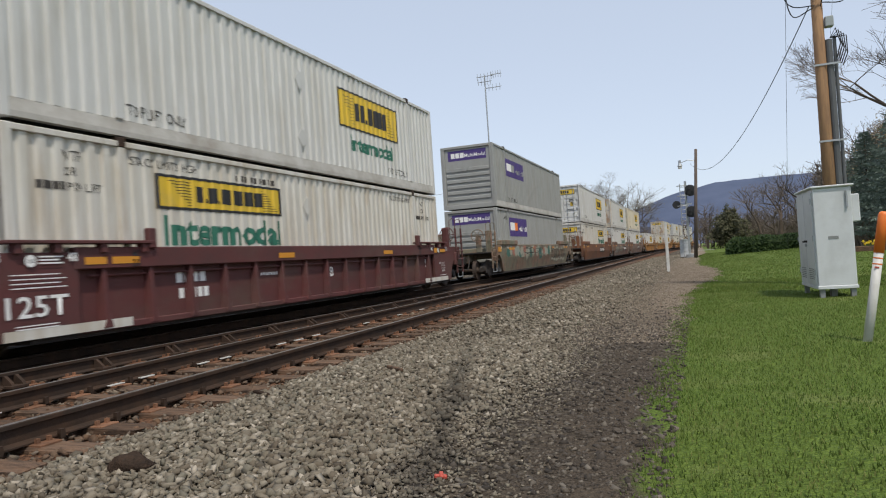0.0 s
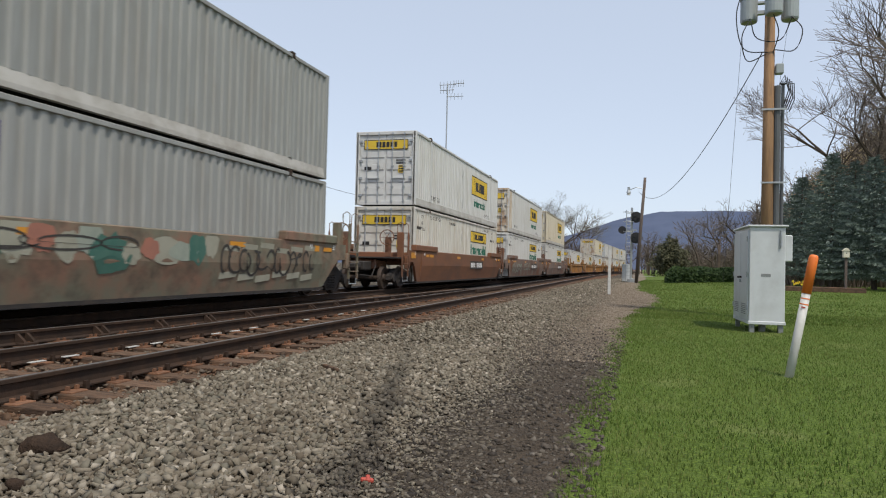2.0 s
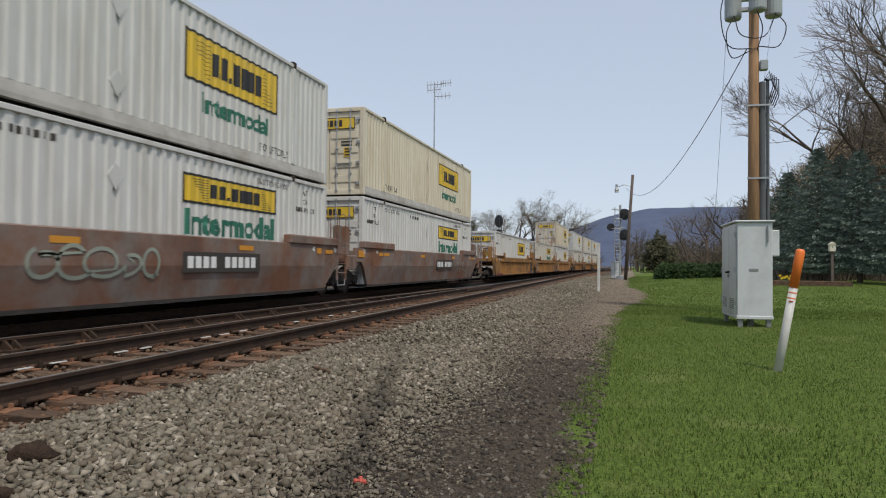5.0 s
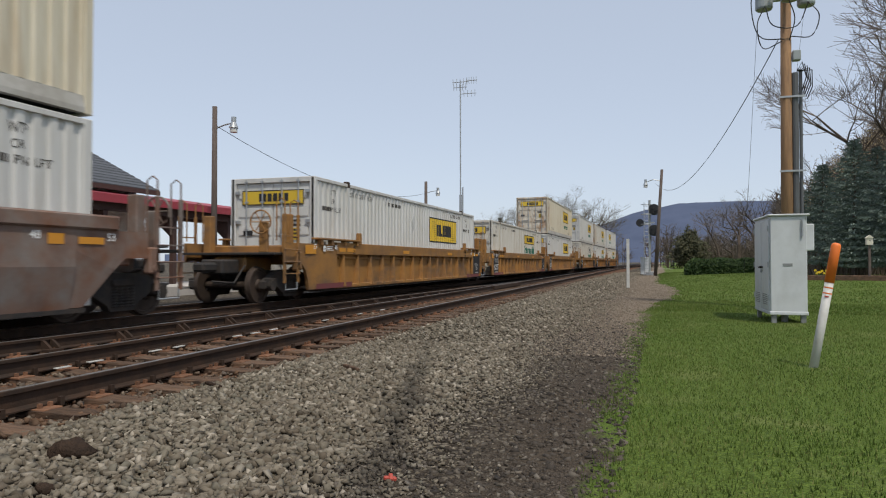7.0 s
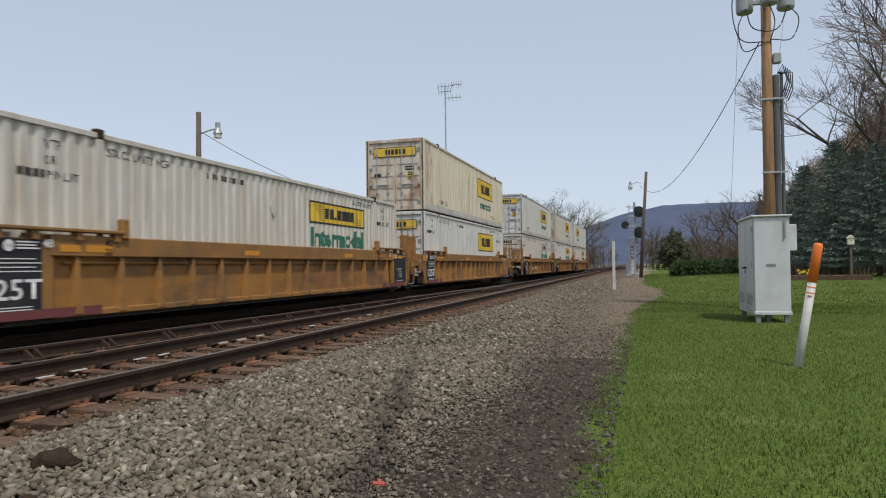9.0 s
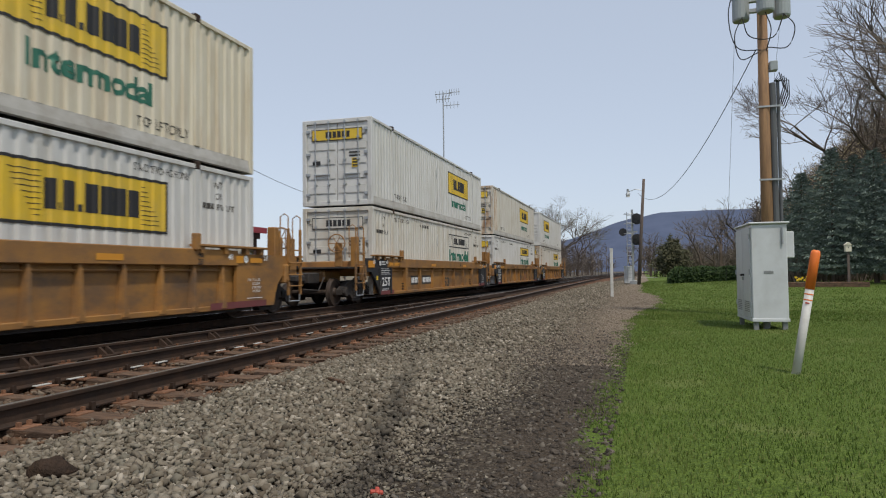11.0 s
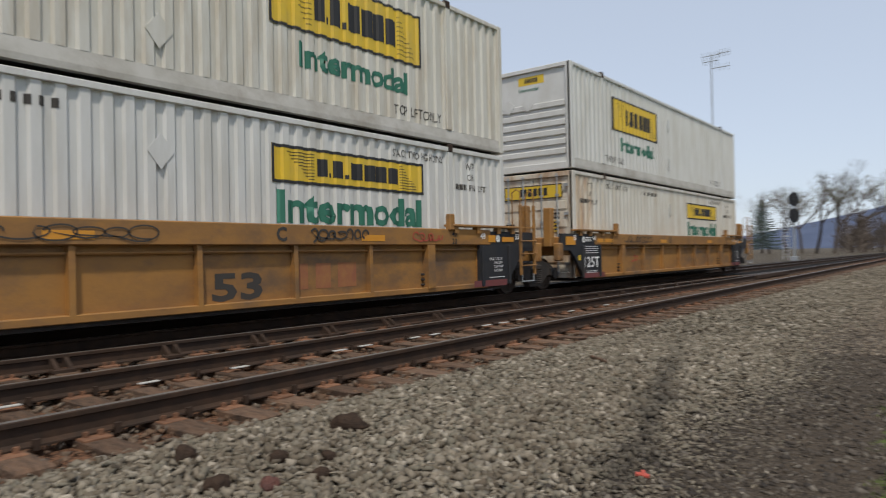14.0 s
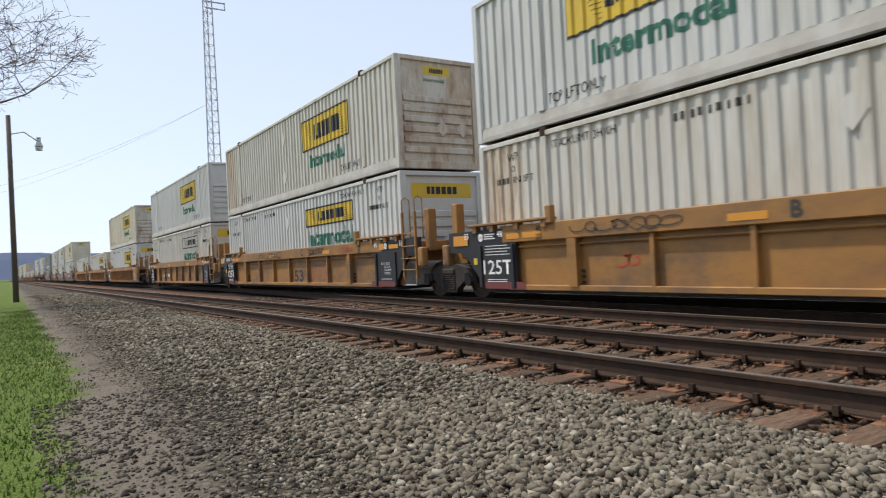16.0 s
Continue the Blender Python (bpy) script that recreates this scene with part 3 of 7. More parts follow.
def container(paint, style, upper, front="door", label="", rusty=False, name="shipping_container", sign="full"):
    c = thing(name, label, "container", group="containers on the train")
    # frame
    for s in (-1, 1):
        x0, x1 = sorted((s * (SIDE - 0.12), s * SIDE))
        for y in (0.0, LENGTH - 0.16):
            part("corner_post", boxes((x0, x1, y, y + 0.16, 0, TALL), bevel=0.015), paint, c)
        low = 0.30 if upper else 0.17
        bm = bmesh.new()
        prism(bm, [(s * SIDE * 0.9, 0.02), (s * (SIDE - 0.005), 0.02), (s * (SIDE - 0.005), low * 0.35), (s * (SIDE - 0.035), low), (s * SIDE * 0.9, low)], "y", 0.16, LENGTH - 0.16)
        part("bottom_rail", bm, dirty_rail, c, "grimy bottom side rail")
        part("top_rail", boxes((x0 + (0.0 if s > 0 else 0.004), x1 - (0.004 if s > 0 else 0), 0.16, LENGTH - 0.16, TALL - 0.10, TALL - 0.004), bevel=0.01), paint, c)
        rows = [(0.16, 1.98), (2.14, LENGTH - 2.14), (LENGTH - 1.98, LENGTH - 0.16)]
        bm = bmesh.new()
        for y0, y1 in rows:
            wall_strip(bm, s, y0, y1, low, TALL - 0.10)
        part("side_wall", bm, paint, c)
        for y in (1.98, LENGTH - 2.14):
            part("lift_post", boxes((x0, x1 - s * 0.004 if s > 0 else x1, y, y + 0.16, low, TALL - 0.1), bevel=0.012), paint, c)
            part("corner_casting", boxes((min(s * 1.16, s * (SIDE + 0.004)), max(s * 1.16, s * (SIDE + 0.004)), y - 0.01, y + 0.17, TALL - 0.11, TALL + 0.065), bevel=0.02), rail_rust, c, "dark lifting casting")
    bm = bmesh.new()
    y = 0.1
    while y < LENGTH - 0.2:
        box(bm, -1.2, 1.2, y, y + 0.16, TALL - 0.035, TALL - 0.012)
        y += 0.32
    box(bm, -1.24, 1.24, 0.02, LENGTH - 0.02, TALL - 0.06, TALL - 0.03)
    part("roof", bm, paint, c)
    part("underside", boxes((-1.22, 1.22, 0.03, LENGTH - 0.03, 0.03, 0.12)), truck_iron, c)
    # ends
    if front == "door":
        door_end(c, 0.0, -1, rusty_paint if rusty else paint, sign)
        nose_end(c, LENGTH, 1, rusty_paint if rusty else paint, "small" if upper else "full")
    else:
        nose_end(c, 0.0, -1, paint, "purple" if style == "purple" else ("small" if upper else "full"))
        door_end(c, LENGTH, 1, paint, None if style == "purple" else sign)
    # painted signs on the near wall
    ink = spray_dark
    if style == "purple":
        z0, z1 = (1.62, 2.50) if upper else (1.66, 2.60)
        plate = part("sign_panel", wall_bars([(2.22, 5.90, z0, z1)]), sign_purple, c, "purple brand panel")
        h = z1 - z0
        for a, b, e, g in blocks_row(2.52, 3.32, z0 + h * 0.32, z0 + h * 0.74, (1, 1, 1), 0.16):
            part("letter_block", wall_strip(bmesh.new(), 1, a, b, e, g, 0.012), sign_white, plate)
        for a, b, e, g in blocks_row(3.38, 3.86, z0 + h * 0.32, z0 + h * 0.74, (1, 1), 0.16):
            part("letter_block", wall_strip(bmesh.new(), 1, a, b, e, g, 0.012), sign_orange if not upper else grey_paint, plate)
        bm = wall_letters("MultiModal", 0.25, 4.15, z0 + h * 0.30, 0.012, 1.55)
        for v in bm.verts:
            v.co.x += 0.006
        part("lettering", bm, sign_white if not upper else grey_paint, plate, "white lettering MultiModal")
        part("lettering", wall_letters("TOP LIFT ONLY" if upper else "WTP", 0.20 if upper else 0.22, 2.25 if upper else 1.3, 0.36 if upper else 2.45, 0.0), ink, c)
    else:
        where = 9.45 if style != "forward" else 2.8
        if upper or style == "tall":
            z0, z1 = 1.42, 2.46
        else:
            z0, z1 = 1.92, 2.54
        if style == "square":
            z0, z1 = 1.5, 2.5
        h = z1 - z0
        y0, y1 = where, where + 3.74
        plate = part("sign_panel", wall_bars([(y0, y1, z0, z1)]), sign_yellow if style != "outline" else paint, c, "yellow brand panel with plain dark blocks")
        bm = bmesh.new()
        e = 0.05
        for r in ((y0, y1, z0, z0 + e), (y0, y1, z1 - e, z1), (y0, y0 + e, z0 + e, z1 - e), (y1 - e, y1, z0 + e, z1 - e)):
            wall_strip(bm, 1, *r, lift=0.012)
        part("panel_border", bm, sign_black, plate)
        for a, b, g, k in blocks_row(y0 + 0.98, y1 - 0.72, z0 + h * 0.26, z0 + h * 0.74, (0.62, 0.2, 0.75, 0.2, 0.9, 0.9, 0.95, 0.85), 0.15):
            part("letter_block", wall_strip(bmesh.new(), 1, a, b, g, k, lift=0.012), sign_black, plate)
        bm = bmesh.new()
        for k in range(9):
            z = z0 + h * (0.14 + 0.085 * k)
            wall_strip(bm, 1, y0 + 0.30 + 0.06 * (8 - k), y0 + 0.88, z, z + 0.012, lift=0.012)
            wall_strip(bm, 1, y1 - 0.68, y1 - 0.62 + 0.055 * (8 - k), z, z + 0.012, lift=0.012)
        tagged(part("scroll", bm, sign_black, plate, "thin dark scroll lines"), kind="stuff")
        big = 0.52 if not upper else 0.42
        if style == "square":
            big = 0.0
        if big:
            wide, off = (3.55, 0.12) if not upper else (2.75, 0.6)
            part("lettering", wall_letters("Intermodal", big, y0 + off, z0 - big - (0.10 if not upper else 0.16), 0.035, wide), sign_green, c, "bold green lettering Intermodal")
        if upper:
            part("lettering", wall_letters("TOP LIFT ONLY", 0.20, LENGTH - 3.75, 0.40, 0.0, 1.42), ink, c)
            part("lettering", wall_letters("TOP LIFT ONLY", 0.20, 2.25, 0.40, 0.0, 1.42), ink, c)
        else:
            part("lettering", wall_letters("STACK TWO HIGH ONLY", 0.15, LENGTH - 3.85, 2.62, 0.0, 1.6), ink, c)
            part("lettering", wall_letters("STACK LIMIT 3 HIGH", 0.15, 2.25, 2.62, 0.0, 1.6), ink, c)
            for yy in (LENGTH - 1.45, 0.95):
                part("lettering", wall_letters("WTP", 0.17, yy, 2.55, 0.0, 0.32), ink, c)
                part("lettering", wall_letters("OR", 0.14, yy + 0.06, 2.33, 0.0, 0.18), ink, c)
                part("lettering", wall_letters("PIN LIFT", 0.14, yy + 0.1, 2.10, 0.0, 0.62), ink, c)
                tagged(part("fine_print", wall_bars(blocks_row(yy - 0.42, yy + 0.02, 2.11, 2.23, (1, 1, 1, 1, 1), 0.3)), ink, c), kind="stuff")
            tagged(part("fine_print", wall_bars(blocks_row(5.0, 6.3, 2.58, 2.70, (0.6,) * 9, 0.7)), ink, c), kind="stuff")
        for zz in (2.2, 0.8):
            yy = 7.6
            bm = prism(bmesh.new(), [(yy - 0.2, zz), (yy, zz - 0.25), (yy + 0.2, zz), (yy, zz + 0.25)], "x", SIDE - 0.028, SIDE - 0.018)
            part("placard_holder", bm, paint, c, "diamond placard holder")
    if rusty:
        bm = bmesh.new()
        wall_strip(bm, 1, 0.17, 1.35, 0.18, TALL - 0.12, lift=0.004)
        part("rust_stain", bm, rusty_paint, c, "rust-streaked wall panel")
    return c


# ---- well cars ----
WHEEL_R = 0.43


def wheel_mesh():
    bm = bmesh.new()
    for s in (-1, 1):
        rings = []
        for x, r in ((0.66, 0.18), (0.66, WHEEL_R + 0.025), (0.69, WHEEL_R + 0.025), (0.70, WHEEL_R), (0.79, WHEEL_R - 0.006), (0.79, WHEEL_R - 0.06), (0.755, WHEEL_R - 0.08), (0.75, 0.15), (0.82, 0.13), (0.82, 0.08)):
            rings.append([bm.verts.new((s * x, r * math.cos(a), r * math.sin(a))) for a in np.linspace(0, 2 * math.pi, 28, endpoint=False)])
        for a, b in zip(rings, rings[1:]):
            for k in range(28):
                bm.faces.new((a[k], a[(k + 1) % 28], b[(k + 1) % 28], b[k]))
        bm.faces.new(rings[-1])
    tube(bm, [(-0.95, 0, 0), (0.95, 0, 0)], 0.08, 10)
    bmesh.ops.recalc_face_normals(bm, faces=bm.faces)
    me = bpy.data.meshes.new("wheelset")
    bm.to_mesh(me)
    bm.free()
    me.materials.append(wheel_steel)
    return me


def truck_mesh():
    """Two cast side frames with springs, and the bolster between them."""
    bm = bmesh.new()
    for s in (-1, 1):
        lo, hi = sorted((s * 0.90, s * 1.08))
        frame_out = [(-1.10, 0.52), (-0.72, 0.70), (-0.35, 0.80), (0.35, 0.80), (0.72, 0.70), (1.10, 0.52), (1.10, 0.36), (0.78, 0.36), (0.72, 0.46), (0.34, 0.24), (0.28, 0.14), (-0.28, 0.14), (-0.34, 0.24), (-0.72, 0.46), (-0.78, 0.36), (-1.10, 0.36)]
        prism(bm, frame_out, "x", lo, hi)
        for y in (-0.89, 0.89):
            tube(bm, [(s * 1.06, y, WHEEL_R), (s * 1.17, y, WHEEL_R)], 0.13, 12)
            box(bm, min(s * 1.0, s * 1.14), max(s * 1.0, s * 1.14), y - 0.17, y + 0.17, WHEEL_R - 0.04, WHEEL_R + 0.17, bevel=0.02)
        for y in (-0.2, -0.07, 0.07, 0.2):
            for z in np.arange(0.22, 0.52, 0.05):
                tube(bm, [(s * 1.09, y - 0.055, z), (s * 1.115, y, z + 0.01), (s * 1.09, y + 0.055, z + 0.02)], 0.016, 5)
        box(bm, min(s * 0.6, s * 1.12), max(s * 0.6, s * 1.12), -0.26, 0.26, 0.56, 0.70, bevel=0.03)
    box(bm, -0.95, 0.95, -0.2, 0.2, 0.50, 0.78, bevel=0.03)
    me = bpy.data.meshes.new("truck")
    bm.to_mesh(me)
    bm.free()
    me.materials.append(truck_iron)
    return me


WHEEL_MESH, TRUCK_MESH = wheel_mesh(), truck_mesh()
wheelsets = []


def truck(car, y):
    t = shared("truck", TRUCK_MESH, car, pose(0, y, 0))
    for dy in (-0.89, 0.89):
        w = shared("wheelset", WHEEL_MESH, t, pose(0, dy, WHEEL_R))
        wheelsets.append((w, dy))
    return t


def ladder(car, y, paint, side=1):
    x = side * 1.5
    top = boxes((x - 0.02, x + 0.02, y + 0.03, y + 0.59, 1.60, 1.63))
    lad = part("ladder", top, paint, car, "steel ladder with looped grab rails")
    for yy in (y, y + 0.62):
        part("stile", boxes((x - 0.03, x + 0.03, yy - 0.035, yy + 0.035, 0.48, 2.15), bevel=0.008), paint, lad)
        part("grab_rail", tube(bmesh.new(), [(x, yy, 2.1), (x, yy, 2.45), (x - side * 0.1, yy, 2.52), (x - side * 0.22, yy, 2.45), (x - side * 0.22, yy, 1.5)], 0.016, 6), paint, lad)
    for z in (0.72, 1.0, 1.3):
        part("rung", tube(bmesh.new(), [(x + 0.03 * side, y - 0.05, z), (x + 0.05 * side, y, z - 0.01), (x + 0.05 * side, y + 0.62, z - 0.01), (x + 0.03 * side, y + 0.67, z)], 0.016, 6), paint, lad)
    part("rung", tube(bmesh.new(), [(x, y + 0.05, 0.5), (x, y + 0.05, 0.33), (x, y + 0.57, 0.33), (x, y + 0.57, 0.5)], 0.018, 6), galvanised, lad)
    return lad


def car_text(car, text, h, y, z, mat=sign_white, x=1.5, width=None, bold=0.015):
    bm = letters(text, h, bold)
    if width:
        right = max(v.co.x for v in bm.verts)
        bmesh.ops.scale(bm, vec=(width / right, 1, 1), verts=bm.verts)
    for v in bm.verts:
        v.co = (x, y + v.co.x, z + v.co.y)
    return part("lettering", bm, mat, car, "painted lettering " + text)


def car_bars(car, rows, mat, x=1.5, name="marking_bar", label=""):
    for y0, y1, z0, z1 in rows:
        bm = bmesh.new()
        bm.faces.new([bm.verts.new(c) for c in ((x, y0, z0), (x, y1, z0), (x, y1, z1), (x, y0, z1))])
        part(name, bm, mat, car, label)


def scrawl(car, y0, y1, z0, z1, mat, seed, strokes=9, wide=0.03, x=1.502):
    """A sprayed tag: loops of a flat ribbon on the car's side, in no script."""
    rng = random.Random(seed)
    bm = bmesh.new()
    n, last = strokes, None
    for k in range(n):
        cy = y0 + (y1 - y0) * (k + 0.5) / n
        ry, rz = (y1 - y0) / n * rng.uniform(0.4, 0.75), (z1 - z0) / 2 * rng.uniform(0.6, 1.0)
        a0, a1 = rng.uniform(0, 6.3), rng.uniform(3.0, 7.0)
        for u in np.linspace(0, 1, 18):
            a = a0 + a1 * u
            p = Vector((cy + ry * math.cos(a) + ry * 0.5 * (u - 0.5), (z0 + z1) / 2 + rz * math.sin(a) * (1 - 0.3 * u)))
            d = Vector((-math.sin(a), math.cos(a)))
            nrm = Vector((d.y, -d.x)) * wide / 2
            pair = (bm.verts.new((x, p.x + nrm.x, p.y + nrm.y)), bm.verts.new((x, p.x - nrm.x, p.y - nrm.y)))
            if last:
                bm.faces.new((last[0], pair[0], pair[1], last[1]))
            last = pair
    bmesh.ops.recalc_face_normals(bm, faces=bm.faces)
    if x > 1.5:
        lean_in(bm)
    return part("graffiti", bm, mat, car, "sprayed graffiti")


KNEE = 0.92            # height at which a smooth car's side turns in


def lean_in(bm):
    """Brings what lies below the knuckle line in with the side."""
    for v in bm.verts:
        if v.co.z < KNEE:
            v.co.x -= math.copysign(0.17 * (KNEE - v.co.z), v.co.x)
    return bm


def well_car(paint, ribs, label, front_end, rear_end, dark_ends=True, name="well_car", gap=1.71):
    """One well of an articulated container car; y from the container's front, z from the rail."""
    c = thing(name, label, "railway car", group="well cars of the train")
    y0, y1 = -0.55, LENGTH + 0.55
    fine = ribs and gap < 1.2
    for s in (-1, 1):
        out, mid, inn = s * 1.49, s * 1.43, s * 1.335
        bm = bmesh.new()
        if ribs:
            box(bm, *sorted((inn, out)), 0.9, LENGTH - 0.9, 1.20, 1.53, bevel=0.015)
            box(bm, *sorted((s * 1.335, s * 1.35)), y0 + 0.5, y1 - 0.5, 0.33, 1.22)
            box(bm, *sorted((inn, s * 1.47)), 1.0, LENGTH - 1.0, 0.26, 0.36, bevel=0.01)
            tube(bm, [(s * 1.39, 1.2, 1.10), (s * 1.39, LENGTH - 1.2, 1.10)], 0.022, 6)
        else:
            prism(bm, [(out - s * 0.11, 0.32), (out, KNEE), (out, 1.50), (inn, 1.53), (inn, 0.26), (s * 1.37, 0.26)], "y", 0.5, LENGTH - 0.5)
        part("side_sill", bm, paint, c)
        # end panels cut away over the wheels
        for e, ya in ((-1, 0.0), (1, LENGTH)):
            g = lambda v: ya + e * v
            bm = bmesh.new()
            pts = [(g(-1.3), 0.28), (g(-0.25), 0.28), (g(0.30), 0.86), (g(0.55), 1.05), (g(1.05), 1.05), (g(1.05), 1.50), (g(-1.3), 1.50)]
            prism(bm, pts, "x", *sorted((s * 1.39, s * 1.478)))
            if fine:
                bm.free()
                bm = bmesh.new()
                pts = [(g(-0.95), 0.28), (g(0.62), 0.28), (g(0.68), 0.55), (g(0.80), 0.79), (g(1.0), 0.96), (g(1.3), 1.02), (g(1.72), 1.0), (g(1.72), 1.46), (g(-0.95), 1.46)]
                prism(bm, pts, "x", *sorted((s * 1.39, s * 1.47)))
                part("end_panel", bm, paint, c)
                if dark_ends and not (front_end if e < 0 else rear_end):
                    part("plate", boxes((*sorted((s * 1.465, s * 1.479)), *sorted((g(-0.75), g(0.42))), 0.42, 1.44), bevel=0.004), black_panel, c, "blue-black lettered plate")
                    part("post", boxes((*sorted((s * 1.46, s * 1.50)), *sorted((g(0.44), g(0.54))), 0.30, 1.46), bevel=0.008), paint, c)
            else:
                if not ribs:
                    lean_in(bm)
                part("end_panel", bm, black_panel if dark_ends and ribs else paint, c, "dark end panel" if dark_ends and ribs else "")
                if dark_ends and ribs:
                    for v in (-1.26, -0.19):
                        part("post", boxes((*sorted((s * 1.47, s * 1.52)), *sorted((g(v), g(v + 0.09))), 0.30, 1.18), bevel=0.008), black_panel, c)
            bm = bmesh.new()
            if ribs:
                box(bm, *sorted((s * 1.30, s * 1.56)), *sorted((g(-2.35), g(0.20))), 1.58, 1.63, bevel=0.01)
                for v in (-2.2, -1.4, -0.6, 0.0):
                    box(bm, *sorted((s * 1.40, s * 1.53)), *sorted((g(v - 0.06), g(v + 0.06))), 1.45, 1.59)
                box(bm, *sorted((s * 1.42, s * 1.55)), *sorted((g(-2.45), g(-2.28))), 1.50, 1.84, bevel=0.02)
            else:
                box(bm, *sorted((s * 1.30, s * 1.54)), *sorted((g(-2.6), g(0.35))), 1.50, 1.74, bevel=0.03)
            part("guide_plate", bm, paint, c, "container guide plate")
            if fine:
                car_bars(c, [(*sorted((g(-1.9), g(0.25))), 0.28, 0.42)], red_stripe if dark_ends else aged_paint, s * 1.483, "marking_bar", "faded red stripe" if dark_ends else "worn cream stripe")
            elif ribs and dark_ends:
                car_bars(c, [(*sorted((g(-1.55), g(-0.25))), 0.28, 0.42)], red_stripe, s * 1.481, "marking_bar", "faded red stripe")
        if ribs:
            n = int((LENGTH - 2.2) / gap)
            for k in range(n + 1):
                y = LENGTH / 2 + (k - n / 2) * gap
                wide = 0.17 if min(abs(y - 2.3), abs(y - LENGTH + 2.3)) < gap / 2 else 0.06
                bm = bmesh.new()
                if fine:
                    # wedge-shaped rib, broad and deep at the foot
                    prism(bm, [(s * 1.345, 0.30), (s * 1.50, 0.30), (s * 1.50, 0.40), (s * 1.46, 1.20), (s * 1.345, 1.20)], "y", y - 0.085, y + 0.085)
                    for v in bm.verts:
                        if v.co.z > 1.0 or abs(v.co.x) > 1.4 and v.co.z > 0.35:
                            v.co.y = y + (v.co.y - y) * 0.45
                else:
                    prism(bm, [(s * 1.345, 0.34), (s * (1.50 if wide > 0.1 else 1.47), 0.34), (s * (1.50 if wide > 0.1 else 1.455), 1.20), (s * 1.345, 1.20)], "y", y - wide, y + wide * 0.3)
                part("rib", bm, paint, c)
                if wide > 0.1 and s > 0 and not fine:
                    for z in (0.42, 0.52, 0.62):
                        for dy in (-wide - 0.05, wide * 0.3 + 0.05):
                            part("bolt", tube(bmesh.new(), [(1.35, y + dy, z), (1.42, y + dy, z)], 0.025, 6), truck_iron, c)
    # floor, end frames, drawbar
    part("floor", boxes((-1.38, 1.38, 0.2, LENGTH - 0.2, 0.20, 0.27)), truck_iron, c)
    for e, ya in ((-1, 0.0), (1, LENGTH)):
        g = lambda v: ya + e * v
        bm = bmesh.new()
        box(bm, -1.38, 1.38, *sorted((g(0.30), g(0.75))), 0.92, 1.42, bevel=0.03)
        box(bm, -0.45, 0.45, *sorted((g(0.7), g(1.9))), 0.75, 1.12, bevel=0.05)
        box(bm, -1.38, 1.38, *sorted((g(0.75), g(1.15))), 1.18, 1.24)
        part("end_frame", bm, paint, c)
        for x in (1.15, -1.15):
            bm = boxes((x - 0.11, x + 0.11, *sorted((g(1.02), g(1.24))), 1.15, 2.18), bevel=0.02)
            part("end_post", bm, paint, c)
        bm = boxes((1.36, 1.53, *sorted((g(1.05), g(1.30))), 0.78, 1.25), bevel=0.03)
        tube(bm, [(1.52, g(1.17), 0.88), (1.545, g(1.17), 0.88)], 0.05, 10)
        part("jacking_pad", bm, paint, c)
        end = front_end if e < 0 else rear_end
        if end:
            bm = bmesh.new()
            box(bm, -1.35, 1.35, *sorted((g(1.15), g(2.05))), 1.16, 1.22, bevel=0.01)
            box(bm, -0.3, 0.3, *sorted((g(1.9), g(2.6))), 0.70, 1.05, bevel=0.04)
            box(bm, -0.16, 0.16, *sorted((g(2.55), g(3.1))), 0.76, 0.98, bevel=0.05)
            part("coupler", bm, truck_iron, c, "dark cast coupler and platform")
            bm = bmesh.new()
            box(bm, 0.78, 1.02, *sorted((g(1.75), g(1.85))), 1.22, 1.95, bevel=0.02)
            ring = [(0.9 + 0.28 * math.cos(a), g(1.95), 1.95 + 0.28 * math.sin(a)) for a in np.linspace(0, 2 * math.pi, 17)]
            tube(bm, ring, 0.02, 6)
            for a in (0, 1.05, 2.1):
                tube(bm, [(0.9 - 0.28 * math.cos(a), g(1.95), 1.95 - 0.28 * math.sin(a)), (0.9 + 0.28 * math.cos(a), g(1.95), 1.95 + 0.28 * math.sin(a))], 0.012, 5)
            part("hand_brake", bm, paint, c, "hand brake wheel on its stand")
            ladder(c, g(1.55) - 0.3, paint)
            ladder(c, g(1.55) - 0.3, paint, -1)
            bm = bmesh.new()
            tube(bm, [(0.5, g(2.0), 0.9), (0.55, g(2.5), 0.5), (0.3, g(3.0), 0.55)], 0.025, 6)
            part("air_hose", bm, truck_iron, c)
    bm = tube(bmesh.new(), [(0.3, LENGTH + 0.8, 1.3), (0.5, LENGTH + 1.4, 1.15), (0.7, LENGTH + 1.9, 1.25), (0.6, LENGTH + 2.6, 1.3)], 0.025, 6)
    part("air_hose", bm, truck_iron, c)
    if not rear_end:
        ladder(c, LENGTH + (0.65 if fine else 0.35), paint)
        ladder(c, LENGTH + (0.65 if fine else 0.35), paint, -1)
        truck(c, LENGTH + 1.73)
    else:
        truck(c, LENGTH + 0.9)
    if front_end:
        truck(c, -0.9)
    # markings on the near side
    amber = [(LENGTH - 1.0, LENGTH - 0.72, 1.26, 1.42), (LENGTH - 0.45, LENGTH + 0.05, 1.27, 1.38), (1.05, 1.45, 1.27, 1.38), (-0.85, -0.3, 1.2, 1.42), (1.55, 2.1, 1.27, 1.38), (6.0, 6.6, 1.27, 1.38), (11.2, 11.8, 1.27, 1.38)]
    car_bars(c, amber, sign_amber, 1.497, "reflector", "amber reflective strip")
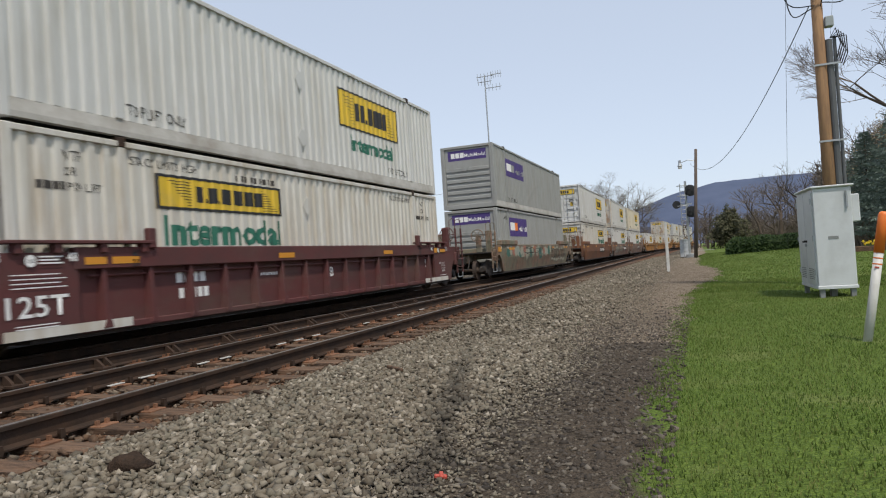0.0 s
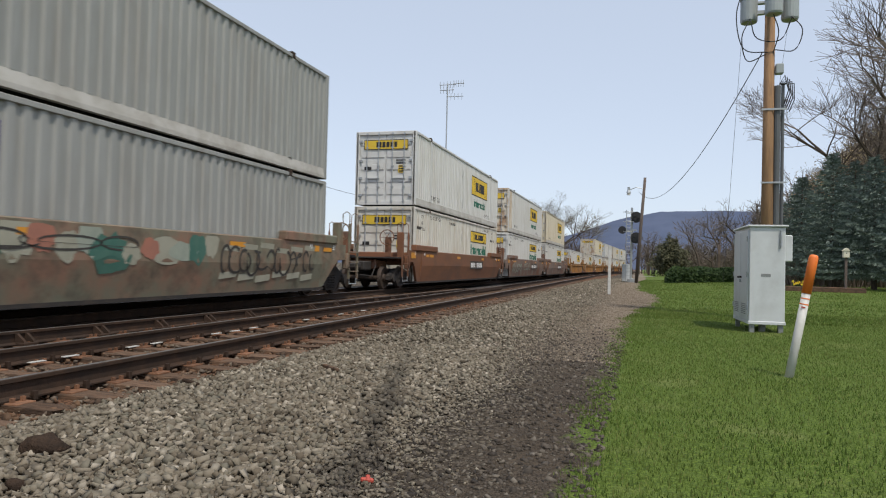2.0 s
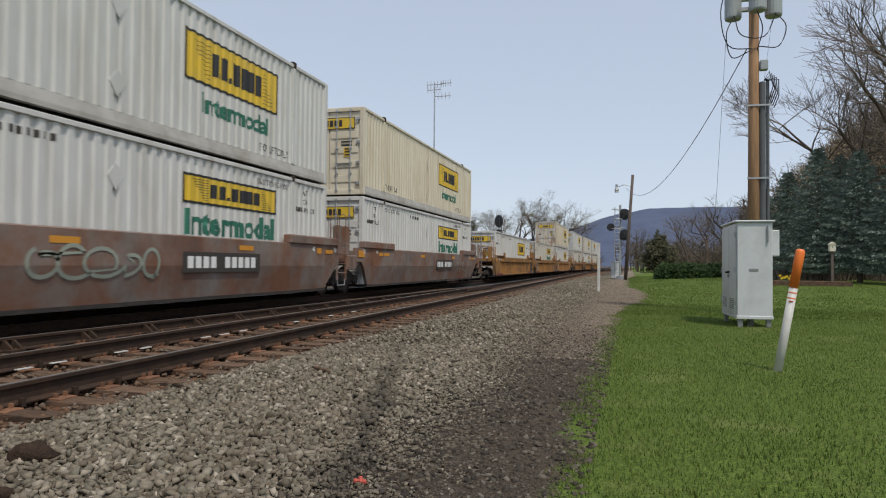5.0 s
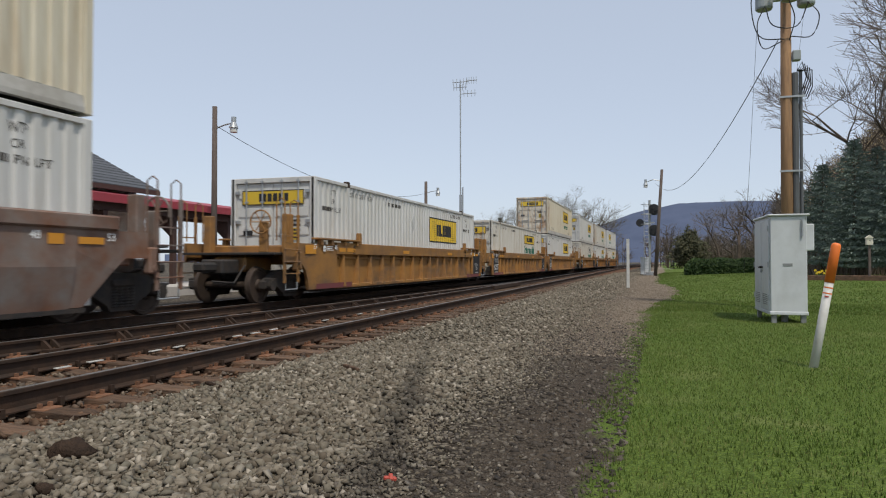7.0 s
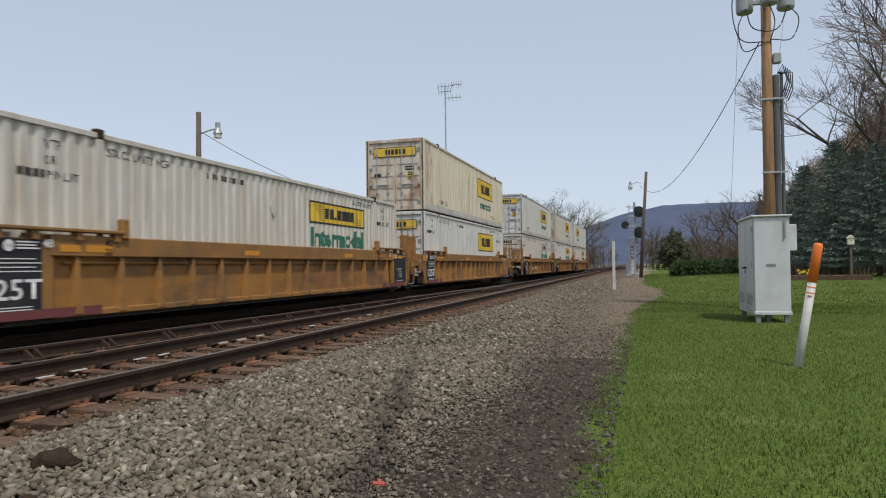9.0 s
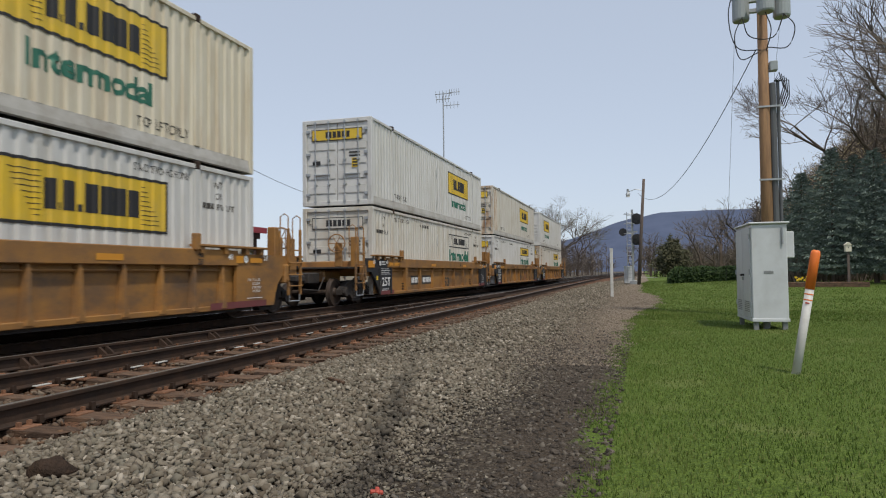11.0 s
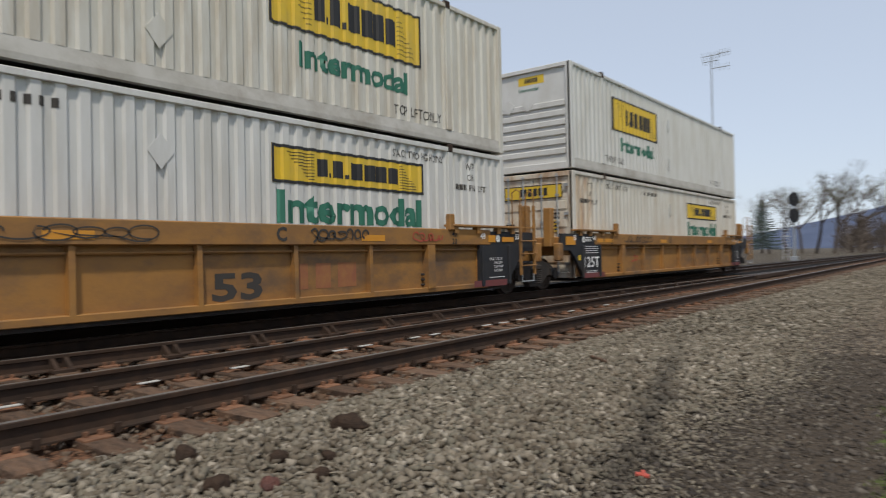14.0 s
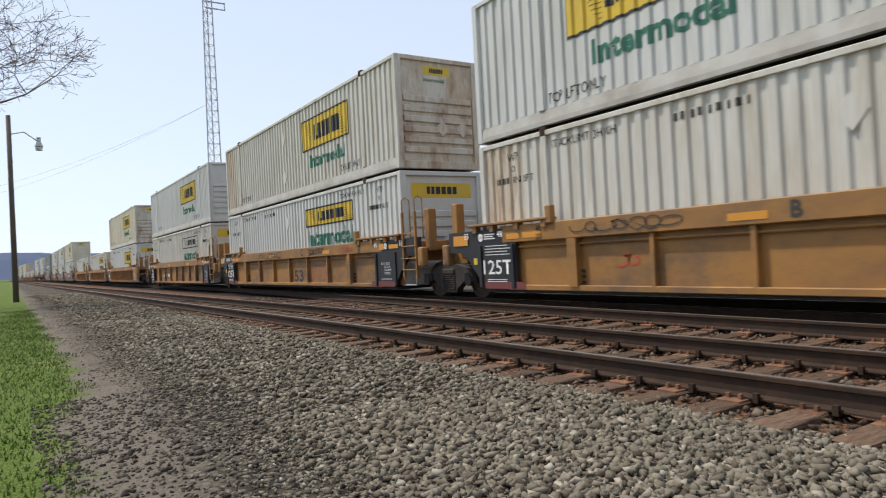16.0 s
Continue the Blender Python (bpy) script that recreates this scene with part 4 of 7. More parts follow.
    for yy, t in ((LENGTH + 0.12, "53"), (LENGTH - 1.3, "48"), (-0.42, "53"), (0.75, "48")):
        car_text(c, t, 0.13, yy, 1.33, sign_white, 1.4985)
    if ribs:
        for yy in (LENGTH - 2.32, 1.95):
            car_text(c, "40", 0.12, yy, 1.37, sign_black, 1.497)
            car_text(c, "20", 0.12, yy, 1.22, sign_black, 1.497)
        shift = -0.42 if fine else 0.0
        coupled = fine and dark_ends and front_end   # the bare yellow end at a coupler carries no plate
        if not coupled:
            car_text(c, "125T", 0.30, 0.22 + shift, 0.58, sign_white, 1.484, 0.95, 0.012)
        rows = [] if coupled else [(0.3 + shift, 1.15 + shift - 0.1 * (k % 2), 0.97 + 0.06 * k, 0.985 + 0.06 * k) for k in range(4)]
        rows += [] if coupled else [(0.35 + shift, 1.0 + shift, 0.46 - 0.04 * k, 0.475 - 0.04 * k) for k in range(2)]
        car_bars(c, rows, sign_white, 1.4865, "marking_bar", "small white stencilling")
        for k, line in enumerate(("SPRG 7 OC D5", "5 IIC D8A", "2 OC B353", "2 IC B354")):
            car_text(c, line, 0.058, LENGTH - 0.95 + (0.18 if k else 0) - shift, 0.86 - 0.085 * k, sign_white, 1.484, None, 0.004)
        car_bars(c, [(LENGTH - 0.98 - shift, LENGTH - 0.35 - shift, 0.47, 0.485)], sign_white, 1.4865, "marking_bar", "small white stencilling")
        car_bars(c, [(0.30, 0.68 - 0.06 * (k % 2), 1.30 + 0.045 * k, 1.322 + 0.045 * k) for k in range(3)], sign_white, 1.4993, "marking_bar", "small white stencilling")
        for yy in (LENGTH - 0.62, 0.18):
            bm = bmesh.new()
            bm.faces.new([bm.verts.new((1.4993, yy + 0.085 * math.cos(a), 1.345 + 0.085 * math.sin(a))) for a in np.linspace(0, 2 * math.pi, 20, endpoint=False)])
            ring = part("disc", bm, sign_white, c, "white painted disc")
            car_text(ring, "110", 0.06, yy - 0.062, 1.315, sign_black, 1.5015, 0.124, 0.004)
        if dark_ends and not fine:
            part("marker_square", boxes((1.478, 1.486, -0.12, 0.01, 0.78, 0.92)), sign_yellow, c, "small yellow square")
    return c


# ---- ties, plates, braces ----
def tie_mesh(length, seed):
    rng = random.Random(seed)
    bm = boxes((-length, 0, -0.115, 0.115, -0.17, 0.0), bevel=0.012)
    bmesh.ops.subdivide_edges(bm, edges=[e for e in bm.edges if e.calc_length() > 1.5], cuts=5)
    for v in bm.verts:
        v.co += Vector((rng.uniform(-0.02, 0.02), rng.uniform(-0.008, 0.008), rng.uniform(-0.008, 0.006)))
    me = bpy.data.meshes.new("tie")
    bm.to_mesh(me)
    bm.free()
    me.materials.append(tie_wood)
    return me


def plate_mesh():
    bm = boxes((-0.19, 0.19, -0.095, 0.095, -0.012, 0.008), bevel=0.004)
    for x in (-0.105, 0.105):
        for y in (-0.05, 0.05):
            box(bm, x - 0.016, x + 0.016, y - 0.014, y + 0.014, 0.0, 0.045)
    me = bpy.data.meshes.new("tie_plate")
    bm.to_mesh(me)
    bm.free()
    me.materials.append(plate_rust)
    return me


def anchor_mesh():
    bm = boxes((-0.10, 0.10, -0.02, 0.02, -0.02, 0.015), (0.07, 0.11, -0.02, 0.02, -0.02, 0.05))
    me = bpy.data.meshes.new("rail_anchor")
    bm.to_mesh(me)
    bm.free()
    me.materials.append(rail_rust)
    return me


TIE_TOP = RAIL_TOP - 0.185
tie_meshes = {True: [tie_mesh(5.1, k) for k in range(4)], False: [tie_mesh(2.65, k + 9) for k in range(4)]}
PLATE, ANCHOR = plate_mesh(), anchor_mesh()
rng = random.Random(4)
y = -38.0
count = 0
while y < 62:
    long_tie = -22 < y < 33
    me = tie_meshes[long_tie][count % 4]
    shared("tie", me, near_track, pose(near_x(y, 0.7525) + 0.58 + rng.uniform(-0.06, 0.10), y, TIE_TOP + rng.uniform(-0.012, 0.004), 0, 0, rng.uniform(-1.2, 1.2)))
    if -16 < y < 24:
        spots = [near_x(y, 0.7525), near_x(y, -0.7525)] + ([switch_x(y)] if -14 < y else [])
        for k, x in enumerate(spots):
            shared("tie_plate", PLATE, near_track, pose(x, y, TIE_TOP, 0, 0, rng.uniform(-2, 2)))
            if k < 2 and -10 < y < 14:
                shared("rail_anchor", ANCHOR, near_track, pose(x, y + 0.17, TIE_TOP + 0.015))
    y += 0.535 + rng.uniform(-0.03, 0.03)
    count += 1
# rail braces on the turnout's outer rail
for k in range(17):
    yy = 3.2 + k * 1.25
    bm = boxes((0.05, 0.20, -0.11, 0.11, -0.02, 0.02), bevel=0.006)
    prism(bm, [(0.02, 0.0), (0.19, 0.0), (0.16, 0.05), (0.05, 0.13), (0.02, 0.13)], "y", -0.09, -0.05)
    prism(bm, [(0.02, 0.0), (0.19, 0.0), (0.16, 0.05), (0.05, 0.13), (0.02, 0.13)], "y", 0.05, 0.09)
    ob = part("rail_brace", bm, rail_rust, near_track)
    ob.matrix_basis = pose(switch_x(yy), yy, TIE_TOP + 0.02)
# pale plates lying in pairs inside the track's far rail
pale = material("pale_worn_plate", (0.50, 0.50, 0.47), 0.5, 0.0, second=(0.30, 0.28, 0.25), scale=20)
for yy in (0.9, 2.1, 3.3, 4.3, 5.74, 6.21, 7.18, 7.62, 8.99, 9.46, 10.05, 11.93, 13.6, 14.9):
    ob = part("marker_plate", boxes((-0.028, 0.028, -0.10, 0.10, 0, 0.012), bevel=0.003), pale, near_track)
    ob.matrix_basis = pose(near_x(yy, -0.7525) + 0.19 + rng.uniform(-0.02, 0.02), yy, TIE_TOP + 0.034, 0, 0, rng.uniform(-5, 5))
# frog where the turnout's rail meets the near track
frog = part("frog", boxes((-0.22, -0.10, -3.0, 3.0, -0.15, -0.004), (0.10, 0.22, -2.6, 2.8, -0.15, -0.004), bevel=0.01), rail_rust, near_track, "cast frog with wing rails")
frog.matrix_basis = pose(near_x(30, -0.7525) - 0.1, 30, RAIL_TOP)


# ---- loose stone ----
STONE_GREY = island_material("crushed_stone", [(0.062, 0.050, 0.036), (0.185, 0.158, 0.119), (0.25, 0.215, 0.164), (0.105, 0.083, 0.059), (0.205, 0.180, 0.136), (0.138, 0.125, 0.095), (0.40, 0.35, 0.28)], bump=0, patches=(0.115, 0.092, 0.066), patch_scale=0.7, with_trail=True)
PEBBLE = island_material("path_pebble", [(0.035, 0.029, 0.024), (0.07, 0.058, 0.047), (0.11, 0.092, 0.074), (0.17, 0.148, 0.12)])
STONE_RUSTY = island_material("rust_stained_stone", [(0.095, 0.055, 0.034), (0.075, 0.052, 0.037), (0.15, 0.088, 0.052), (0.11, 0.088, 0.068), (0.20, 0.155, 0.112)])
gen = np.random.default_rng(11)


def stones(name, label, x, y, z, size, mat):
    """Angular stones as one mesh of loose pieces."""
    n = len(x)
    corner = np.array([(a, b, c) for a in (-1, 1) for b in (-1, 1) for c in (-1, 1)], float) * 0.5
    v = corner[None] * gen.uniform((0.65, 0.5, 0.28), (1.3, 1.05, 0.6), (n, 3))[:, None] + gen.uniform(-0.2, 0.2, (n, 8, 3))
    q = gen.normal(size=(n, 4))
    q /= np.linalg.norm(q, axis=1)[:, None]
    w, a, b, c = q.T
    rot = np.stack([np.stack([1 - 2 * (b * b + c * c), 2 * (a * b - c * w), 2 * (a * c + b * w)], -1),
                    np.stack([2 * (a * b + c * w), 1 - 2 * (a * a + c * c), 2 * (b * c - a * w)], -1),
                    np.stack([2 * (a * c - b * w), 2 * (b * c + a * w), 1 - 2 * (a * a + b * b)], -1)], 1)
    v = np.einsum("nij,nkj->nki", rot, v) * size[:, None, None]
    v[:, :, 2] *= 0.8
    v += np.stack([x, y, z], -1)[:, None]
    quad = np.array([(0, 1, 3, 2), (4, 6, 7, 5), (0, 4, 5, 1), (2, 3, 7, 6), (0, 2, 6, 4), (1, 5, 7, 3)])
    loops = (quad[None] + 8 * np.arange(n)[:, None, None]).reshape(-1)
    me = bpy.data.meshes.new(name)
    me.vertices.add(8 * n)
    me.vertices.foreach_set("co", v.reshape(-1).astype(np.float32))
    me.loops.add(24 * n)
    me.loops.foreach_set("vertex_index", loops.astype(np.int32))
    me.polygons.add(6 * n)
    me.polygons.foreach_set("loop_start", np.arange(0, 24 * n, 4, dtype=np.int32))
    me.update(calc_edges=True)
    me.materials.append(mat)
    return tagged(new(name, me), label, "gravel", kind="stuff")


def scatter(n, x0, x1, y0, y1):
    return gen.uniform(x0, x1, n), gen.uniform(y0, y1, n)


x, y = [np.concatenate(v) for v in zip(scatter(80000, -4.25, -0.75, -5, 9), scatter(26000, -4.25, -0.8, 9, 26), scatter(20000, -4.25, -0.5, -18, -5), scatter(22000, -4.6, -0.6, 26, 75), scatter(9000, -4.3, -0.6, -50, -18))]
keep = gen.uniform(0, 1, len(x)) < np.clip((-1.05 - x + 0.45 * np.sin(y * 0.9) * np.sin(y * 0.37 + 1)) / 0.8 + 0.3, 0.06, 1)
x, y = x[keep], y[keep]
size = gen.uniform(0.020, 0.056, len(x)) * np.clip((-0.45 - x) / 1.5, 0.38, 1.0) * np.interp(y, (-50, -18, -5, 9, 26, 75), (1.9, 1.3, 1.0, 1.0, 1.25, 2.2))
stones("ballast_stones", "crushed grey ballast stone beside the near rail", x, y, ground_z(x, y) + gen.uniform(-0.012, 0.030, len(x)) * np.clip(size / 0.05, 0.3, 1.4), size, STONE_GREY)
x, y = [np.concatenate(v) for v in zip(scatter(15000, -8.25, -4.1, -9, 14), scatter(9000, -8.3, -4.1, 14, 34), scatter(5000, -8.3, -4.1, -26, -9))]
size = gen.uniform(0.03, 0.06, len(x)) * np.where(np.abs(y) > 14, 1.35, 1.0)
stones("ballast_stones", "rust-stained ballast between the rails and ties", x, y, ground_z(x, y) + gen.uniform(-0.01, 0.03, len(x)), size, STONE_RUSTY)
x, y = scatter(22000, -2.0, -0.2, -7, 14)
keep = gen.uniform(8, 14, len(y)) > y
x, y = x[keep], y[keep]
size = gen.uniform(0.008, 0.030, len(x)) * gen.choice((0.7, 1.0, 1.4), len(x))
stones("path_pebbles", "small pebbles trodden into the dirt path", x, y, ground_z(x, y) + 0.002, size, PEBBLE)

TAN_PEBBLE = island_material("dusty_pebble", [(0.12, 0.095, 0.07), (0.20, 0.162, 0.122), (0.27, 0.222, 0.17), (0.16, 0.125, 0.092), (0.33, 0.28, 0.22)], bump=0)
y = 8 + 47 * gen.uniform(0, 1, 22000) ** 1.3
x = gen.uniform(-2.2, grass_edge(y) + 0.1)
size = gen.uniform(0.012, 0.036, len(x)) * np.interp(y, (8, 55), (0.8, 2.2))
stones("path_pebbles", "dusty tan pebbles on the dry end of the path", x, y, ground_z(x, y) + 0.003, size, TAN_PEBBLE)

clod_earth = material("clod_earth", (0.052, 0.034, 0.024), 0.95, second=(0.032, 0.023, 0.018), scale=14, amount=0.9, bump=0.8, bump_scale=60, spec=0.1)
clod_red = material("clod_red", (0.13, 0.06, 0.048), 0.95, second=(0.08, 0.045, 0.04), scale=14, amount=0.9, bump=0.8, bump_scale=60, spec=0.1)


def clod(x, y, r, long=1.0, turn=0, mat=clod_earth):
    bm = bmesh.new()
    bmesh.ops.create_icosphere(bm, subdivisions=3, radius=r)
    off = Vector((x * 7, y * 5, r * 31))
    for v in bm.verts:
        d = v.co.normalized()
        v.co *= 1 + 0.28 * noise.noise(d * 1.6 + off) + 0.14 * noise.noise(d * 5 + off)
        v.co.x *= long
        v.co.z *= 0.95
    ob = part("dirt_clod", bm, mat, None, smooth=True)
    ob.matrix_basis = pose(x, y, float(ground_z(x, y)) + r * 0.5, 0, 0, turn)
    tagged(ob, "reddish lump of dried earth on the ballast" if mat is clod_red else "dark brown lump of dried earth on the ballast", "earth clod", group="earth clods on the ballast")


clod(-3.26, 3.12, 0.080, 1.75, 10)
clod(-3.56, 2.12, 0.065, 1.0, 0)
clod(-3.10, 2.42, 0.052, 1.1, 20)
clod(-2.98, 1.95, 0.058, 1.3, 60)
clod(-2.76, 2.10, 0.05, 1.0, 0, clod_red)
clod(-2.68, 2.36, 0.045, 1.3, 40)
clod(-2.88, 2.60, 0.042, 1.2, 10)
bm = boxes((-0.02, 0.02, -0.17, 0.17, 0, 0.035), bevel=0.008)
ob = part("wood_scrap", bm, tie_wood)
ob.matrix_basis = pose(-3.03, 6.38, float(ground_z(-3.03, 6.38)) + 0.034, 0, 3, 50)
tagged(ob, "dark splinter of weathered wood on the ballast", "wood scrap")
ob = part("plastic_scrap", boxes((-0.035, 0.03, -0.012, 0.012, 0, 0.02), (-0.01, 0.012, -0.03, 0.035, 0.008, 0.026), bevel=0.005), spray_red)
ob.matrix_basis = pose(-1.28, 3.15, float(ground_z(-1.28, 3.15)) + 0.012, 4, 8, 25)
tagged(ob, "crumpled scrap of red plastic on the dirt path", "scrap")
ob = part("wood_scrap", boxes((-0.02, 0.02, -0.15, 0.15, 0, 0.03), bevel=0.008), clod_earth)
ob.matrix_basis = pose(-3.9, 5.3, float(ground_z(-3.9, 5.3)) + 0.035, 0, 3, 60)
tagged(ob, "brown bit of broken wood on the ballast", "wood scrap")


# ---- turf ----
def turf(name, label, n, x1, y0, y1, tall, wide, mat, power=1.0):
    y = y0 + (y1 - y0) * gen.uniform(0, 1, n) ** power
    e = grass_edge(y)
    x = e + (x1 - e) * gen.uniform(0, 1, n) ** 1.15 + gen.normal(0, 0.05, n)
    z = ground_z(x, y)
    a = gen.uniform(0, 2 * np.pi, n)
    h = tall * gen.uniform(0.5, 1.2, n)
    lean = gen.uniform(0.1, 0.7, n) * h
    b = gen.uniform(0, 2 * np.pi, n)
    v = np.zeros((n, 3, 3))
    v[:, 0] = np.stack([x - np.cos(a) * wide, y - np.sin(a) * wide, z - 0.004], -1)
    v[:, 1] = np.stack([x + np.cos(a) * wide, y + np.sin(a) * wide, z - 0.004], -1)
    v[:, 2] = np.stack([x + np.cos(b) * lean, y + np.sin(b) * lean, z + h], -1)
    me = bpy.data.meshes.new(name)
    me.vertices.add(3 * n)
    me.vertices.foreach_set("co", v.reshape(-1).astype(np.float32))
    me.loops.add(3 * n)
    me.loops.foreach_set("vertex_index", np.arange(3 * n, dtype=np.int32))
    me.polygons.add(n)
    me.polygons.foreach_set("loop_start", np.arange(0, 3 * n, 3, dtype=np.int32))
    me.update(calc_edges=True)
    me.materials.append(mat)
    tagged(new(name, me), label, "grass", kind="stuff")


GRASS = island_material("grass_blades", [(0.045, 0.081, 0.012), (0.068, 0.117, 0.018), (0.110, 0.168, 0.027), (0.080, 0.130, 0.021), (0.19, 0.195, 0.066)], 0.85, 0, (0.19, 0.21, 0.06), 0.42)
turf("lawn_grass", "short mown green lawn grass beside the path", 170000, 6.5, 1.5, 20, 0.028, 0.0045, GRASS, 1.4)
turf("lawn_grass", "mown green lawn grass farther off", 70000, 14, 16, 75, 0.045, 0.014, GRASS, 1.3)
turf("lawn_grass", "strip of green lawn behind the path", 60000, 4.5, -28, 2, 0.035, 0.008, GRASS, 1.0)


# ---- things beside the path ----
cab_paint = material("grey_cabinet_paint", (0.58, 0.60, 0.61), 0.45, 0.05, second=(0.52, 0.54, 0.55), scale=2.5, amount=0.7, grime=(0.36, 0.36, 0.35), grime_scale=1.4, grime_amount=0.5, bump=0.04, bump_scale=12)
cab_dark = material("shaded_steel_leg", (0.25, 0.26, 0.26), 0.6, 0.3, second=(0.18, 0.18, 0.17), scale=9)


def signal_cabinet():
    c = thing("signal_cabinet", "tall light-grey sheet metal equipment cabinet on short legs", "cabinet", pose(1.90, 13.40, 0.05, 0, 0, 2.0))
    w, dp, h = 0.60, 1.55, 1.92
    part("body", boxes((0, w, 0, dp, 0.19, h), bevel=0.012), cab_paint, c)
    part("roof", boxes((-0.04, w + 0.04, -0.04, dp + 0.04, h, h + 0.035), bevel=0.01), cab_paint, c)
    part("base", boxes((-0.015, w + 0.015, -0.015, dp + 0.015, 0.15, 0.21), bevel=0.008), cab_paint, c)
    for x in (0.02, w - 0.10):
        for yy in (0.02, dp - 0.10):
            part("leg", boxes((x, x + 0.08, yy, yy + 0.08, -0.05, 0.17)), cab_dark, c)
    part("leg", boxes((0.24, 0.33, 0.25, 0.40, -0.05, 0.17)), cab_dark, c)
    for y0, y1 in ((0.05, dp / 2 - 0.01), (dp / 2 + 0.01, dp - 0.05)):
        d = part("door", boxes((-0.022, 0.002, y0, y1, 0.22, h - 0.06), bevel=0.006), cab_paint, c)
        for z in (0.4, 1.0, 1.65):
            part("hinge", tube(bmesh.new(), [(-0.03, y0 + 0.01 if y0 < 0.5 else y1 - 0.01, z), (-0.03, y0 + 0.01 if y0 < 0.5 else y1 - 0.01, z + 0.1)], 0.012, 6), galvanised, d)
        bm = bmesh.new()
        for k in range(6):
            box(bm, -0.03, -0.02, y0 + 0.15, y1 - 0.15, 0.32 + k * 0.035, 0.335 + k * 0.035)
        part("vent", bm, cab_dark, d)
    bm = boxes((-0.075, -0.02, dp / 2 - 0.14, dp / 2 - 0.10, 0.98, 1.02), (-0.085, -0.065, dp / 2 - 0.14, dp / 2 - 0.02, 0.98, 1.01), bevel=0.004)
    part("door_handle", bm, truck_iron, c, "dark latch handle")
    part("meter_box", boxes((w, w + 0.14, 0.10, 0.45, 1.30, 1.78), bevel=0.015), cab_paint, c, "small side box")
    bm = tube(bmesh.new(), [(w - 0.08, -0.02, 1.85), (w - 0.08, -0.025, 1.55)], 0.018, 6)
    part("conduit", bm, galvanised, c)
    part("padlock", boxes((-0.06, -0.03, dp / 2 - 0.13, dp / 2 - 0.09, 0.90, 0.96), bevel=0.006), galvanised, c)
    part("name_plate", boxes((0.2, 0.36, -0.006, 0.001, 1.02, 1.07)), cab_dark, c)


signal_cabinet()

pvc = material("dull_white_pipe", (0.60, 0.59, 0.56), 0.55, second=(0.50, 0.49, 0.46), scale=6, amount=0.7, grime=(0.38, 0.36, 0.31), grime_scale=4, grime_amount=0.4)
orange = material("faded_orange_plastic", (0.86, 0.20, 0.03), 0.5, second=(0.78, 0.17, 0.03), scale=8)
m = thing("marker_post", "leaning white pipe marker post with an orange top", "marker post", Matrix.Translation((1.51, 7.88, 0.03)) @ pose(0, 0, 0, -1.5, 10.2, 0))
part("pipe", tube(bmesh.new(), [(0, 0, -0.1), (0, 0, 0.93)], 0.043, 14), pvc, m, smooth=True)
cap = tube(bmesh.new(), [(0, 0, 0.92), (0, 0, 1.30), (0, 0, 1.325), (0, 0, 1.335)], 0.047, 14)
for v in cap.verts:
    if v.co.z > 1.31:
        k = 0.85 if v.co.z < 1.33 else 0.5
        v.co.x, v.co.y = v.co.x * k, v.co.y * k
part("cap", cap, orange, m, "orange cap", smooth=True)
for z in (0.86, 0.80):
    part("band", tube(bmesh.new(), [(0, 0, z), (0, 0, z + 0.012)], 0.0445, 14), orange, m, "thin orange band")
part("label_bar", boxes((-0.03, 0.01, -0.046, -0.042, 0.765, 0.78)), spray_red, m)

pole_wood = material("pole_wood", (0.36, 0.21, 0.105), 0.85, second=(0.25, 0.145, 0.08), scale=3, amount=0.9, grime=(0.15, 0.10, 0.07), grime_scale=1.2, grime_amount=0.6, stretch=(5, 5, 0.6), bump=0.5, bump_scale=20)
old_wood = material("old_grey_pole_wood", (0.13, 0.10, 0.085), 0.9, second=(0.09, 0.07, 0.06), scale=3, amount=0.9, stretch=(5, 5, 0.6), bump=0.5, bump_scale=20)
pipe_grey = material("dark_grey_conduit", (0.10, 0.105, 0.11), 0.6, second=(0.07, 0.072, 0.075), scale=3)
can_grey = material("transformer_grey", (0.33, 0.36, 0.36), 0.5, 0.1, second=(0.28, 0.30, 0.30), scale=4)
rubber = material("black_cable", (0.015, 0.015, 0.016), 0.6)


def wire(parent, a, b, sag, r=0.008, n=14, name="wire"):
    a, b = Vector(a), Vector(b)
    pts = [a.lerp(b, u) - Vector((0, 0, 4 * sag * u * (1 - u))) for u in np.linspace(0, 1, n)]
    return part(name, tube(bmesh.new(), pts, r, 5), rubber, parent)


